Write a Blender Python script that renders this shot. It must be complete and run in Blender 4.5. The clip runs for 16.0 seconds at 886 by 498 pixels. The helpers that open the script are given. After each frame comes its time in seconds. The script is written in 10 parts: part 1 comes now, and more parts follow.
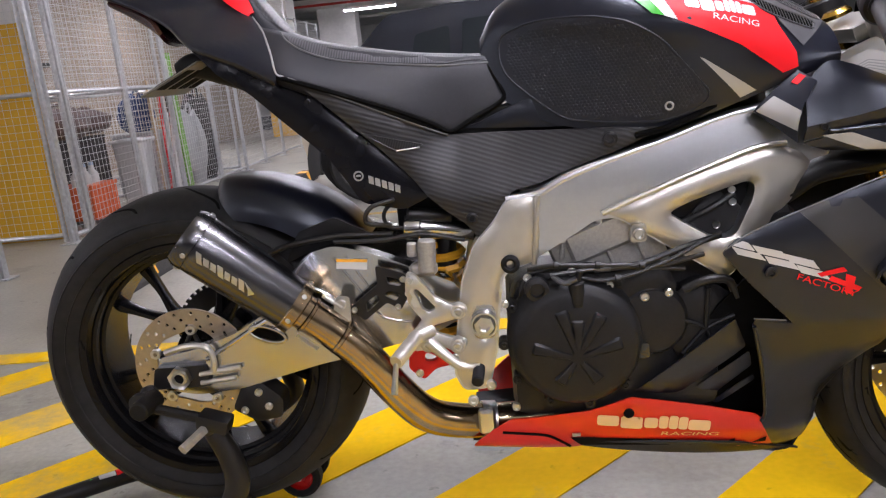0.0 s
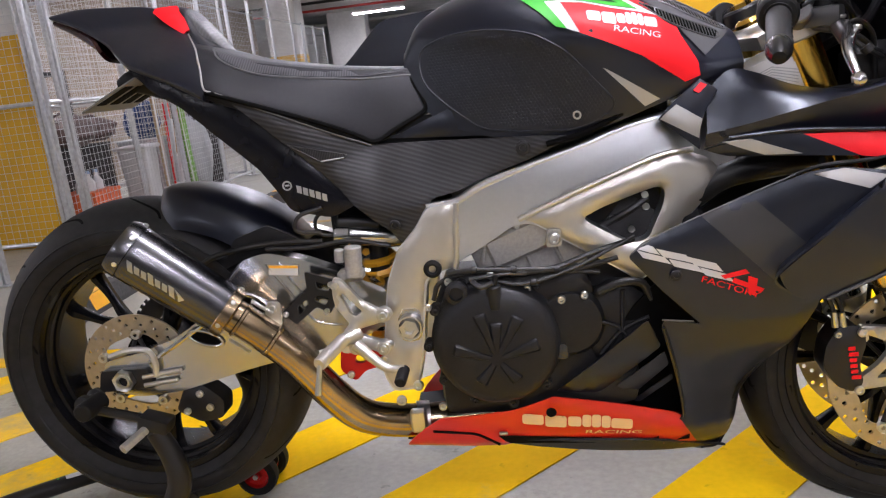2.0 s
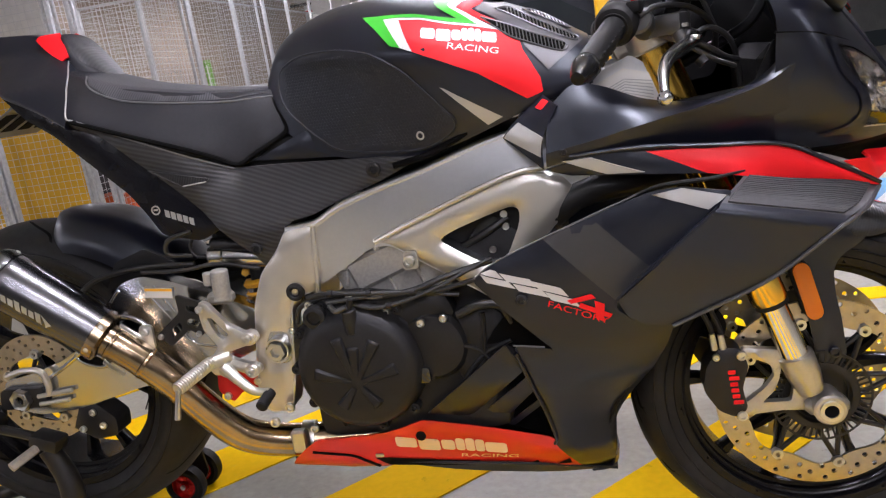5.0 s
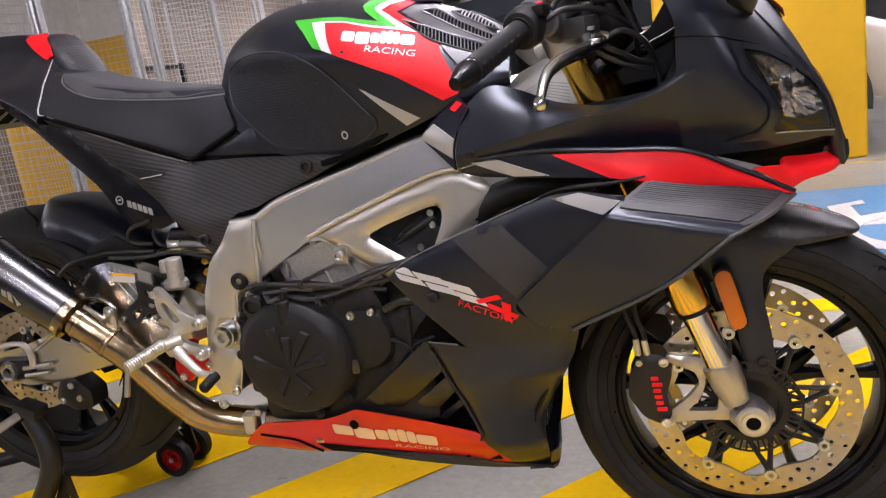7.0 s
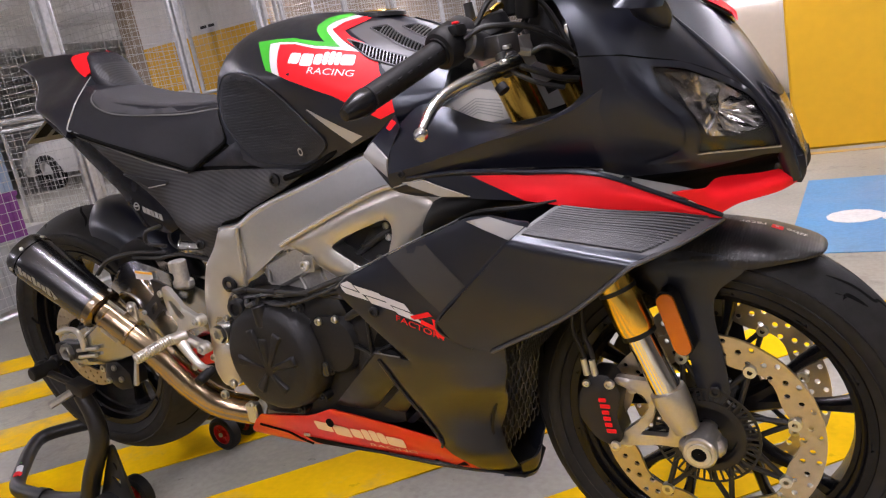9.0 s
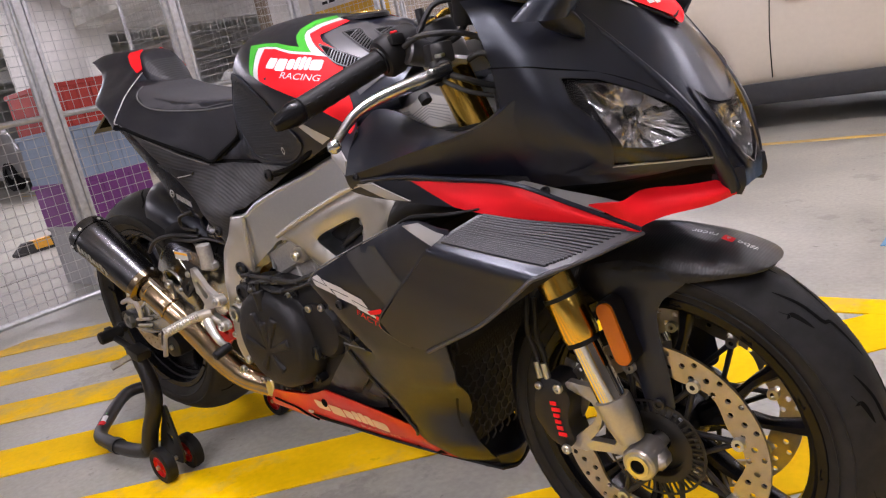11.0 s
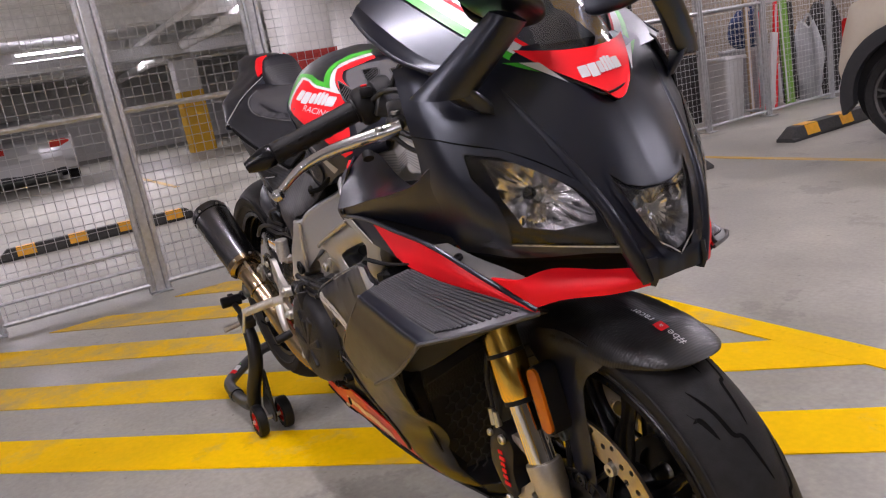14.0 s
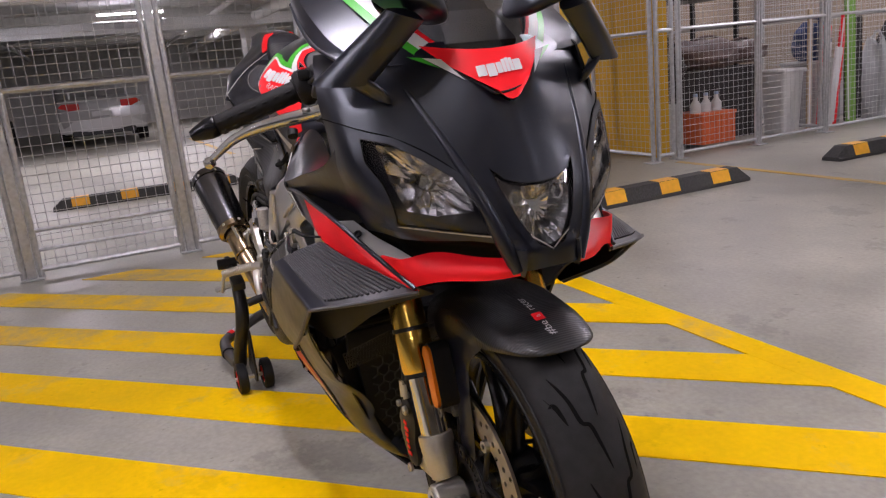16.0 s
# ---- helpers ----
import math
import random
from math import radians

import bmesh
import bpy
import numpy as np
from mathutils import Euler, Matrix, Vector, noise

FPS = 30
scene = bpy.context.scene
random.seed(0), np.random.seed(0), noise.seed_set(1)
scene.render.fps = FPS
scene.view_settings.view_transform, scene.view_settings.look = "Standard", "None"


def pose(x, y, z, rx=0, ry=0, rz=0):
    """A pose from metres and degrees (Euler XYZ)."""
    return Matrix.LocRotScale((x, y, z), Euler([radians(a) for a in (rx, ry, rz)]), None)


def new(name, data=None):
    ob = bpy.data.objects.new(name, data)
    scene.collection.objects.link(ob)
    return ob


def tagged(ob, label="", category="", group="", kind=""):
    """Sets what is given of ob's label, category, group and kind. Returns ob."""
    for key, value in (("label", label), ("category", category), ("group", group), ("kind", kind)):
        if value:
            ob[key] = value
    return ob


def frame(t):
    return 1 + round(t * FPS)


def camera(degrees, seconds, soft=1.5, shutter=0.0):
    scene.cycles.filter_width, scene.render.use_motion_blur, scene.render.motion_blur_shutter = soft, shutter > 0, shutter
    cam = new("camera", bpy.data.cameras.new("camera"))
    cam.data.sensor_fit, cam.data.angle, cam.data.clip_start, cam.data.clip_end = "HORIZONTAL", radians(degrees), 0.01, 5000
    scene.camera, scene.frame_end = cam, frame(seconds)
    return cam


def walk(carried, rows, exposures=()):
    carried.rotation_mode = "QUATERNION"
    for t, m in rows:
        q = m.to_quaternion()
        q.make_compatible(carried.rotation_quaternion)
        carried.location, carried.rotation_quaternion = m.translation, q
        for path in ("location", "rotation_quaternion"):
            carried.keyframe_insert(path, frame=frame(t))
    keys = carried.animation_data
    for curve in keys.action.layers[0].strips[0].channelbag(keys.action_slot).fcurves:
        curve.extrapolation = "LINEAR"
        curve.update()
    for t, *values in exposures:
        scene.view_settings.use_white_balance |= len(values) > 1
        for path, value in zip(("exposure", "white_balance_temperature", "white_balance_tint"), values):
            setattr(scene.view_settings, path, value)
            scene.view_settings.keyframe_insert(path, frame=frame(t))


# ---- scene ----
cam = camera(61.1, 16.0, soft=1.25)
METRES, TILT, LEAN, TURN = 2.1405, -13.26, 5.745, 4.004
EYE = (0.5973, -1.3484, 0.8962)
ROWS = [
    (0.0, 0.0, 0.0, 0.0, 0.0, 0.0, -0.0),
    (0.5, 0.0132, -0.0047, 0.0021, 0.11, 0.17, 0.06),
    (1.0, 0.0332, -0.0108, 0.0016, 0.26, 0.27, 0.13),
    (1.5, 0.0483, -0.0148, -0.0004, 0.63, 0.23, 0.29),
    (2.0, 0.0737, -0.021, 0.0036, 1.35, 0.06, 0.59),
    (2.5, 0.1041, -0.0329, 0.0107, 2.04, -0.17, 1.02),
    (3.0, 0.1364, -0.0337, 0.0169, 2.5, -0.41, 1.4),
    (3.5, 0.1656, -0.0211, 0.0194, 3.12, -0.45, 1.65),
    (4.0, 0.1881, -0.0102, 0.023, 4.1, -0.61, 1.77),
    (6.5, 0.3194, 0.0047, 0.0327, 11.11, -1.52, 0.28),
    (7.0, 0.3543, 0.0075, 0.0346, 13.0, -1.75, -0.1),
    (7.5, 0.4003, 0.0153, 0.0454, 15.63, -2.17, -0.3),
    (8.0, 0.4373, 0.0166, 0.0633, 18.22, -2.76, -0.39),
    (8.5, 0.4722, 0.0352, 0.0642, 21.7, -3.57, -0.28),
    (11.0, 0.6253, 0.1094, 0.0986, 36.0, -7.09, -0.61),
    (11.5, 0.6638, 0.1266, 0.1142, 38.85, -7.61, -1.05),
    (12.0, 0.6935, 0.1396, 0.1317, 41.22, -8.11, -1.51),
    (12.5, 0.7118, 0.1674, 0.1371, 44.31, -8.51, -1.96),
    (13.0, 0.7306, 0.2027, 0.1488, 47.8, -9.18, -2.43),
    (13.5, 0.7441, 0.2227, 0.162, 51.05, -9.93, -3.25),
    (14.0, 0.7679, 0.2349, 0.1676, 54.73, -10.74, -4.3),
    (14.5, 0.7981, 0.2554, 0.1805, 56.95, -11.43, -5.74),
    (15.0, 0.8208, 0.2729, 0.1921, 58.48, -11.87, -7.15),
    (15.5, 0.8409, 0.289, 0.1936, 59.5, -12.08, -8.2),
    (16.0, 0.8511, 0.3009, 0.1812, 60.1, -12.28, -8.74),
]
walk(cam, [(t, pose(*EYE, TILT, LEAN, TURN) @ pose(METRES * x, METRES * y, METRES * z, 90 + pitch, roll, yaw)) for t, x, y, z, yaw, pitch, roll in ROWS],
     exposures=[(0.0, -0.08, 6250, 4.7), (4.0, -0.08, 6250, 4.3), (8.0, -0.15, 6500, 7), (11.0, -0.24, 6500, 8.5), (13.0, -0.44, 6550, 10), (16.0, -0.62, 6600, 10)])

# ---------------------------------------------------------------- world and light
world = bpy.data.worlds.new("world")
scene.world = world
world.use_nodes = True
world.node_tree.nodes["Background"].inputs[0].default_value = (0.55, 0.6, 0.7, 1)
world.node_tree.nodes["Background"].inputs[1].default_value = 0.02
CEILING = 2.75
# fluorescent battens: x, y, turned across
BATTENS = [(1.7, -2.6, 0), (1.35, -0.3, 0), (0.8, 2.7, 0), (-1.0, 6.2, 0), (3.6, 3.0, 0), (5.6, -2.4, 0), (1.4, -4.6, 0), (-2.6, -4.6, 0),
           (-5.2, -2.6, 1), (-5.6, 1.6, 1), (-9.5, -1.4, 1), (-9.5, 3.4, 1), (-14.0, 0.6, 1), (-14.0, -5.0, 1), (-18.5, 2.5, 1), (-4.0, 6.0, 1), (-3.7, 9.5, 1), (0.6, 9.6, 0), (4.2, 8.2, 0), (-0.6, 13.2, 0), (-7.6, 9.0, 1), (-2.2, 16.6, 0), (-0.5, 21.0, 0)]


# ---------------------------------------------------------------- materials
def mat(name, color, rough=0.5, metal=0.0, noise_amt=0.0, noise_scale=30.0, bump=0.0, bump_scale=200.0, rough_amt=0.0, spec=0.5, coat=0.0, emit=0.0, trans=0.0, alpha=1.0, big=0.0):
    m = bpy.data.materials.new(name)
    m.use_nodes = True
    nt = m.node_tree
    b = nt.nodes["Principled BSDF"]
    b.inputs["Base Color"].default_value = (*color, 1)
    b.inputs["Roughness"].default_value = rough
    b.inputs["Metallic"].default_value = metal
    b.inputs["Specular IOR Level"].default_value = spec
    b.inputs["Coat Weight"].default_value = coat
    b.inputs["Coat Roughness"].default_value = 0.12
    b.inputs["Transmission Weight"].default_value = trans
    b.inputs["Alpha"].default_value = alpha
    if emit:
        b.inputs["Emission Color"].default_value = (*color, 1)
        b.inputs["Emission Strength"].default_value = emit
    co = nt.nodes.new("ShaderNodeTexCoord")
    if noise_amt or big:
        n = nt.nodes.new("ShaderNodeTexNoise")
        n.inputs["Scale"].default_value = noise_scale
        n.inputs["Detail"].default_value = 6
        nt.links.new(co.outputs["Object"], n.inputs["Vector"])
        n2 = nt.nodes.new("ShaderNodeTexNoise")
        n2.inputs["Scale"].default_value = noise_scale * 0.08
        n2.inputs["Detail"].default_value = 4
        nt.links.new(co.outputs["Object"], n2.inputs["Vector"])
        mr = nt.nodes.new("ShaderNodeMapRange")
        mr.inputs[1].default_value, mr.inputs[2].default_value = 0.3, 0.7
        mr.inputs[3].default_value, mr.inputs[4].default_value = 1 - noise_amt, 1 + noise_amt
        nt.links.new(n.outputs["Fac"], mr.inputs[0])
        mr2 = nt.nodes.new("ShaderNodeMapRange")
        mr2.inputs[1].default_value, mr2.inputs[2].default_value = 0.35, 0.65
        mr2.inputs[3].default_value, mr2.inputs[4].default_value = 1 - big, 1 + big
        nt.links.new(n2.outputs["Fac"], mr2.inputs[0])
        mul = nt.nodes.new("ShaderNodeMath")
        mul.operation = "MULTIPLY"
        nt.links.new(mr.outputs[0], mul.inputs[0])
        nt.links.new(mr2.outputs[0], mul.inputs[1])
        vm = nt.nodes.new("ShaderNodeVectorMath")
        vm.operation = "SCALE"
        vm.inputs[0].default_value = color
        nt.links.new(mul.outputs[0], vm.inputs["Scale"])
        nt.links.new(vm.outputs[0], b.inputs["Base Color"])
    if rough_amt:
        n3 = nt.nodes.new("ShaderNodeTexNoise")
        n3.inputs["Scale"].default_value = noise_scale * 0.5
        n3.inputs["Detail"].default_value = 5
        nt.links.new(co.outputs["Object"], n3.inputs["Vector"])
        mr3 = nt.nodes.new("ShaderNodeMapRange")
        mr3.inputs[1].default_value, mr3.inputs[2].default_value = 0.3, 0.7
        mr3.inputs[3].default_value, mr3.inputs[4].default_value = max(0.02, rough - rough_amt), min(1, rough + rough_amt)
        nt.links.new(n3.outputs["Fac"], mr3.inputs[0])
        nt.links.new(mr3.outputs[0], b.inputs["Roughness"])
    if bump:
        n4 = nt.nodes.new("ShaderNodeTexNoise")
        n4.inputs["Scale"].default_value = bump_scale
        n4.inputs["Detail"].default_value = 3
        nt.links.new(co.outputs["Object"], n4.inputs["Vector"])
        bp = nt.nodes.new("ShaderNodeBump")
        bp.inputs["Strength"].default_value = bump
        bp.inputs["Distance"].default_value = 0.002
        nt.links.new(n4.outputs["Fac"], bp.inputs["Height"])
        nt.links.new(bp.outputs["Normal"], b.inputs["Normal"])
    return m


def weave(name, dark, light, scale, rough=0.35, turn=45.0, coat=0.4):
    """A twill weave: fine slanting bands in the fabric of a panel."""
    m = mat(name, dark, rough, coat=coat)
    nt = m.node_tree
    b = nt.nodes["Principled BSDF"]
    co = nt.nodes.new("ShaderNodeTexCoord")
    mp = nt.nodes.new("ShaderNodeMapping")
    mp.inputs["Rotation"].default_value = (0, radians(turn), 0)
    nt.links.new(co.outputs["Object"], mp.inputs["Vector"])
    w = nt.nodes.new("ShaderNodeTexWave")
    w.wave_type, w.bands_direction = "BANDS", "X"
    w.inputs["Scale"].default_value = scale
    w.inputs["Distortion"].default_value = 0.3
    nt.links.new(mp.outputs[0], w.inputs["Vector"])
    mix = nt.nodes.new("ShaderNodeMix")
    mix.data_type = "RGBA"
    mix.inputs["A"].default_value = (*dark, 1)
    mix.inputs["B"].default_value = (*light, 1)
    nt.links.new(w.outputs["Fac"], mix.inputs["Factor"])
    nt.links.new(mix.outputs["Result"], b.inputs["Base Color"])
    bp = nt.nodes.new("ShaderNodeBump")
    bp.inputs["Strength"].default_value = 0.25
    bp.inputs["Distance"].default_value = 0.001
    nt.links.new(w.outputs["Fac"], bp.inputs["Height"])
    nt.links.new(bp.outputs["Normal"], b.inputs["Normal"])
    return m


def brushed(name, color, rough, stretch=(4, 120, 120), amt=0.12, metal=1.0):
    """Brushed or drawn metal: noise stretched along one axis."""
    m = mat(name, color, rough, metal)
    nt = m.node_tree
    b = nt.nodes["Principled BSDF"]
    co = nt.nodes.new("ShaderNodeTexCoord")
    mp = nt.nodes.new("ShaderNodeMapping")
    mp.inputs["Scale"].default_value = stretch
    nt.links.new(co.outputs["Object"], mp.inputs["Vector"])
    n = nt.nodes.new("ShaderNodeTexNoise")
    n.inputs["Scale"].default_value = 4
    n.inputs["Detail"].default_value = 5
    nt.links.new(mp.outputs[0], n.inputs["Vector"])
    mr = nt.nodes.new("ShaderNodeMapRange")
    mr.inputs[1].default_value, mr.inputs[2].default_value = 0.3, 0.7
    mr.inputs[3].default_value, mr.inputs[4].default_value = max(0.02, rough - amt), rough + amt
    nt.links.new(n.outputs["Fac"], mr.inputs[0])
    nt.links.new(mr.outputs[0], b.inputs["Roughness"])
    mr2 = nt.nodes.new("ShaderNodeMapRange")
    mr2.inputs[3].default_value, mr2.inputs[4].default_value = 0.85, 1.1
    nt.links.new(n.outputs["Fac"], mr2.inputs[0])
    vm = nt.nodes.new("ShaderNodeVectorMath")
    vm.operation = "SCALE"
    vm.inputs[0].default_value = color
    nt.links.new(mr2.outputs[0], vm.inputs["Scale"])
    nt.links.new(vm.outputs[0], b.inputs["Base Color"])
    return m


def concrete(name, color, stains=0.25, grain=0.10, gloss=(0.32, 0.6)):
    m = mat(name, color, 0.55, noise_amt=grain, noise_scale=60, big=0.0, bump=0.15, bump_scale=300)
    nt = m.node_tree
    b = nt.nodes["Principled BSDF"]
    src = b.inputs["Base Color"].links[0].from_socket
    co = nt.nodes.new("ShaderNodeTexCoord")
    n = nt.nodes.new("ShaderNodeTexNoise")
    n.inputs["Scale"].default_value = 1.3
    n.inputs["Detail"].default_value = 8
    n.inputs["Roughness"].default_value = 0.62
    nt.links.new(co.outputs["Object"], n.inputs["Vector"])
    mr = nt.nodes.new("ShaderNodeMapRange")
    mr.inputs[1].default_value, mr.inputs[2].default_value = 0.40, 0.60
    mr.inputs[3].default_value, mr.inputs[4].default_value = 1 - stains * 0.6, 1 + stains * 0.4
    nt.links.new(n.outputs["Fac"], mr.inputs[0])
    # dark spill marks with hard outlines
    v = nt.nodes.new("ShaderNodeTexNoise")
    v.inputs["Scale"].default_value = 2.3
    v.inputs["Detail"].default_value = 10
    v.inputs["Roughness"].default_value = 0.7
    nt.links.new(co.outputs["Object"], v.inputs["Vector"])
    mr2 = nt.nodes.new("ShaderNodeMapRange")
    mr2.inputs[1].default_value, mr2.inputs[2].default_value = 0.575, 0.61
    mr2.inputs[3].default_value, mr2.inputs[4].default_value = 1.0, 1 - stains * 0.55
    nt.links.new(v.outputs["Fac"], mr2.inputs[0])
    mul = nt.nodes.new("ShaderNodeMath")
    mul.operation = "MULTIPLY"
    nt.links.new(mr.outputs[0], mul.inputs[0])
    nt.links.new(mr2.outputs[0], mul.inputs[1])
    # small specks of grit and oil
    k = nt.nodes.new("ShaderNodeTexNoise")
    k.inputs["Scale"].default_value = 22
    k.inputs["Detail"].default_value = 6
    k.inputs["Roughness"].default_value = 0.6
    nt.links.new(co.outputs["Object"], k.inputs["Vector"])
    mr4 = nt.nodes.new("ShaderNodeMapRange")
    mr4.inputs[1].default_value, mr4.inputs[2].default_value = 0.66, 0.70
    mr4.inputs[3].default_value, mr4.inputs[4].default_value = 1.0, 1 - stains * 1.1
    nt.links.new(k.outputs["Fac"], mr4.inputs[0])
    mul2 = nt.nodes.new("ShaderNodeMath")
    mul2.operation = "MULTIPLY"
    nt.links.new(mul.outputs[0], mul2.inputs[0])
    nt.links.new(mr4.outputs[0], mul2.inputs[1])
    vm = nt.nodes.new("ShaderNodeVectorMath")
    vm.operation = "SCALE"
    nt.links.new(src, vm.inputs[0])
    nt.links.new(mul2.outputs[0], vm.inputs["Scale"])
    nt.links.new(vm.outputs[0], b.inputs["Base Color"])
    mr3 = nt.nodes.new("ShaderNodeMapRange")
    mr3.inputs[1].default_value, mr3.inputs[2].default_value = 0.35, 0.65
    mr3.inputs[3].default_value, mr3.inputs[4].default_value = gloss
    nt.links.new(n.outputs["Fac"], mr3.inputs[0])
    nt.links.new(mr3.outputs[0], b.inputs["Roughness"])
    return m


M_FLOOR = concrete("floor_concrete", (0.335, 0.325, 0.278), 0.36)
M_SLAB = mat("ceiling_concrete", (0.68, 0.68, 0.67), 0.8, noise_amt=0.12, noise_scale=12, big=0.15)
M_WALL = mat("block_wall_paint", (0.66, 0.65, 0.63), 0.7, noise_amt=0.08, noise_scale=25, big=0.08, bump=0.1)
M_BEIGE = mat("store_back_wall", (0.27, 0.215, 0.16), 0.8, noise_amt=0.1, noise_scale=20, big=0.12)


def worn(m, bare, low, high, x_far=0.0):
    """Wears a floor paint through to the bare slab in ragged patches; more of it towards the fence with x_far."""
    nt = m.node_tree
    b = nt.nodes["Principled BSDF"]
    src = b.inputs["Base Color"].links[0].from_socket
    co = nt.nodes.new("ShaderNodeTexCoord")
    n = nt.nodes.new("ShaderNodeTexNoise")
    n.inputs["Scale"].default_value, n.inputs["Detail"].default_value, n.inputs["Roughness"].default_value = 2.6, 12, 0.72
    nt.links.new(co.outputs["Object"], n.inputs["Vector"])
    xyz = nt.nodes.new("ShaderNodeSeparateXYZ")
    nt.links.new(co.outputs["Object"], xyz.inputs[0])
    slide = nt.nodes.new("ShaderNodeMapRange")
    slide.inputs[1].default_value, slide.inputs[2].default_value = 0.2, -2.0
    slide.inputs[3].default_value, slide.inputs[4].default_value = 0.0, x_far
    nt.links.new(xyz.outputs["X"], slide.inputs[0])
    add = nt.nodes.new("ShaderNodeMath")
    nt.links.new(n.outputs["Fac"], add.inputs[0])
    nt.links.new(slide.outputs[0], add.inputs[1])
    mask = nt.nodes.new("ShaderNodeMapRange")
    mask.inputs[1].default_value, mask.inputs[2].default_value = low, high
    mask.inputs[3].default_value, mask.inputs[4].default_value = 0.0, 0.85
    nt.links.new(add.outputs[0], mask.inputs[0])
    mix = nt.nodes.new("ShaderNodeMix")
    mix.data_type = "RGBA"
    mix.inputs["B"].default_value = (*bare, 1)
    nt.links.new(mask.outputs[0], mix.inputs["Factor"])
    nt.links.new(src, mix.inputs["A"])
    nt.links.new(mix.outputs["Result"], b.inputs["Base Color"])
    return m


M_YELLOW_LINE = worn(concrete("yellow_floor_paint", (0.92, 0.565, 0.0005), 0.16, 0.04, (0.62, 0.8)), (0.33, 0.30, 0.22), 0.55, 0.80, 0.16)
M_FADED_LINE = worn(concrete("faded_yellow_floor_paint", (0.72, 0.42, 0.03), 0.2, 0.05, (0.62, 0.8)), (0.33, 0.31, 0.25), 0.36, 0.66)
M_YELLOW_LINE.node_tree.nodes["Principled BSDF"].inputs["Specular IOR Level"].default_value = 0.06
M_YELLOW = mat("yellow_pillar_paint", (0.68, 0.385, 0.006), 0.45, noise_amt=0.03, noise_scale=18, big=0.025, bump=0.05)
M_PILLAR = mat("white_pillar_paint", (0.68, 0.67, 0.65), 0.6, noise_amt=0.06, noise_scale=18, big=0.06)
M_BLUE = concrete("blue_floor_paint", (0.10, 0.30, 0.55), 0.15)
M_WHITE_LINE = concrete("white_floor_paint", (0.75, 0.75, 0.73), 0.15)
M_GALV = mat("galvanised_steel", (0.55, 0.56, 0.57), 0.42, 0.85, noise_amt=0.15, noise_scale=40, rough_amt=0.1)
M_WIRE = mat("galvanised_wire", (0.60, 0.60, 0.60), 0.5, 0.5)
M_TUBE = mat("lamp_tube", (0.97, 0.89, 1.0), 0.5, emit=60.0)
M_LAMPBODY = mat("lamp_housing", (0.8, 0.8, 0.8), 0.5)
M_RUBBERSTOP = mat("recycled_rubber", (0.05, 0.05, 0.05), 0.8, noise_amt=0.3, noise_scale=90, bump=0.4, bump_scale=150)
M_REFLECT = mat("orange_reflective", (0.95, 0.48, 0.04), 0.4, noise_amt=0.08)
# motorcycle
M_BLACK = mat("matt_black_paint", (0.0066, 0.0072, 0.0130), 0.32, noise_amt=0.05, noise_scale=120, spec=0.6, rough_amt=0.03)
M_BLACK.node_tree.nodes["Principled BSDF"].inputs["Specular Tint"].default_value = (0.84, 0.91, 1.0, 1.0)
M_BLACKIN = mat("unpainted_black_plastic", (0.005, 0.005, 0.0055), 0.6, bump=0.1, bump_scale=600, spec=0.3)
M_SATIN = mat("satin_black_metal", (0.011, 0.011, 0.012), 0.42, 0.2, noise_amt=0.1)
M_CASE = mat("black_engine_casting", (0.0125, 0.0125, 0.0135), 0.46, 0.15, spec=0.33, noise_amt=0.15, noise_scale=200, bump=0.18, bump_scale=900)
M_RED = mat("red_paint", (0.84, 0.008, 0.016), 0.48, noise_amt=0.03, spec=0.28)
M_REDBELLY = mat("bright_red_belly_paint", (0.62, 0.016, 0.010), 0.34, noise_amt=0.04, spec=0.5, coat=0.1)
M_GREEN = mat("green_paint", (0.05, 0.40, 0.03), 0.35)
M_WHITE = mat("white_decal", (0.60, 0.60, 0.60), 0.4)
M_SILVERD = mat("silver_grey_decal", (0.42, 0.42, 0.41), 0.36, 0.25)
M_GOLDD = mat("pale_gold_lettering", (0.78, 0.55, 0.32), 0.4)
M_GREYBAND = mat("grey_band_paint", (0.035, 0.035, 0.036), 0.4)
M_ALU = mat("brushed_aluminium_frame", (0.70, 0.715, 0.74), 0.31, 1.0, noise_amt=0.02, noise_scale=160)
M_CAST = mat("cast_aluminium", (0.60, 0.58, 0.53), 0.36, 0.85, noise_amt=0.03, noise_scale=40, bump=0.03, bump_scale=700, rough_amt=0.03)
M_CASTGREY = mat("grey_crankcase_casting", (0.42, 0.41, 0.385), 0.55, 0.7, noise_amt=0.12, noise_scale=200, bump=0.2, bump_scale=700)
M_MACH = mat("machined_aluminium", (0.55, 0.555, 0.56), 0.20, 1.0, noise_amt=0.03, noise_scale=60, rough_amt=0.02)
M_STEEL = mat("brushed_stainless_steel", (0.13, 0.13, 0.138), 0.24, 1.0, noise_amt=0.03, noise_scale=90, rough_amt=0.03)
M_HEADER = mat("heat_tinted_steel_pipe", (0.36, 0.275, 0.175), 0.22, 1.0, noise_amt=0.12, noise_scale=28, big=0.15, rough_amt=0.05)
M_BOLT = mat("zinc_bolt", (0.62, 0.62, 0.60), 0.3, 1.0)
M_GOLD = brushed("gold_anodised_fork", (0.80, 0.52, 0.10), 0.2, (40, 40, 3), 0.05)
M_CHROMEROD = mat("chromed_stanchion", (0.85, 0.80, 0.70), 0.1, 1.0)
M_CHROME = mat("chrome", (0.86, 0.86, 0.88), 0.08, 1.0)
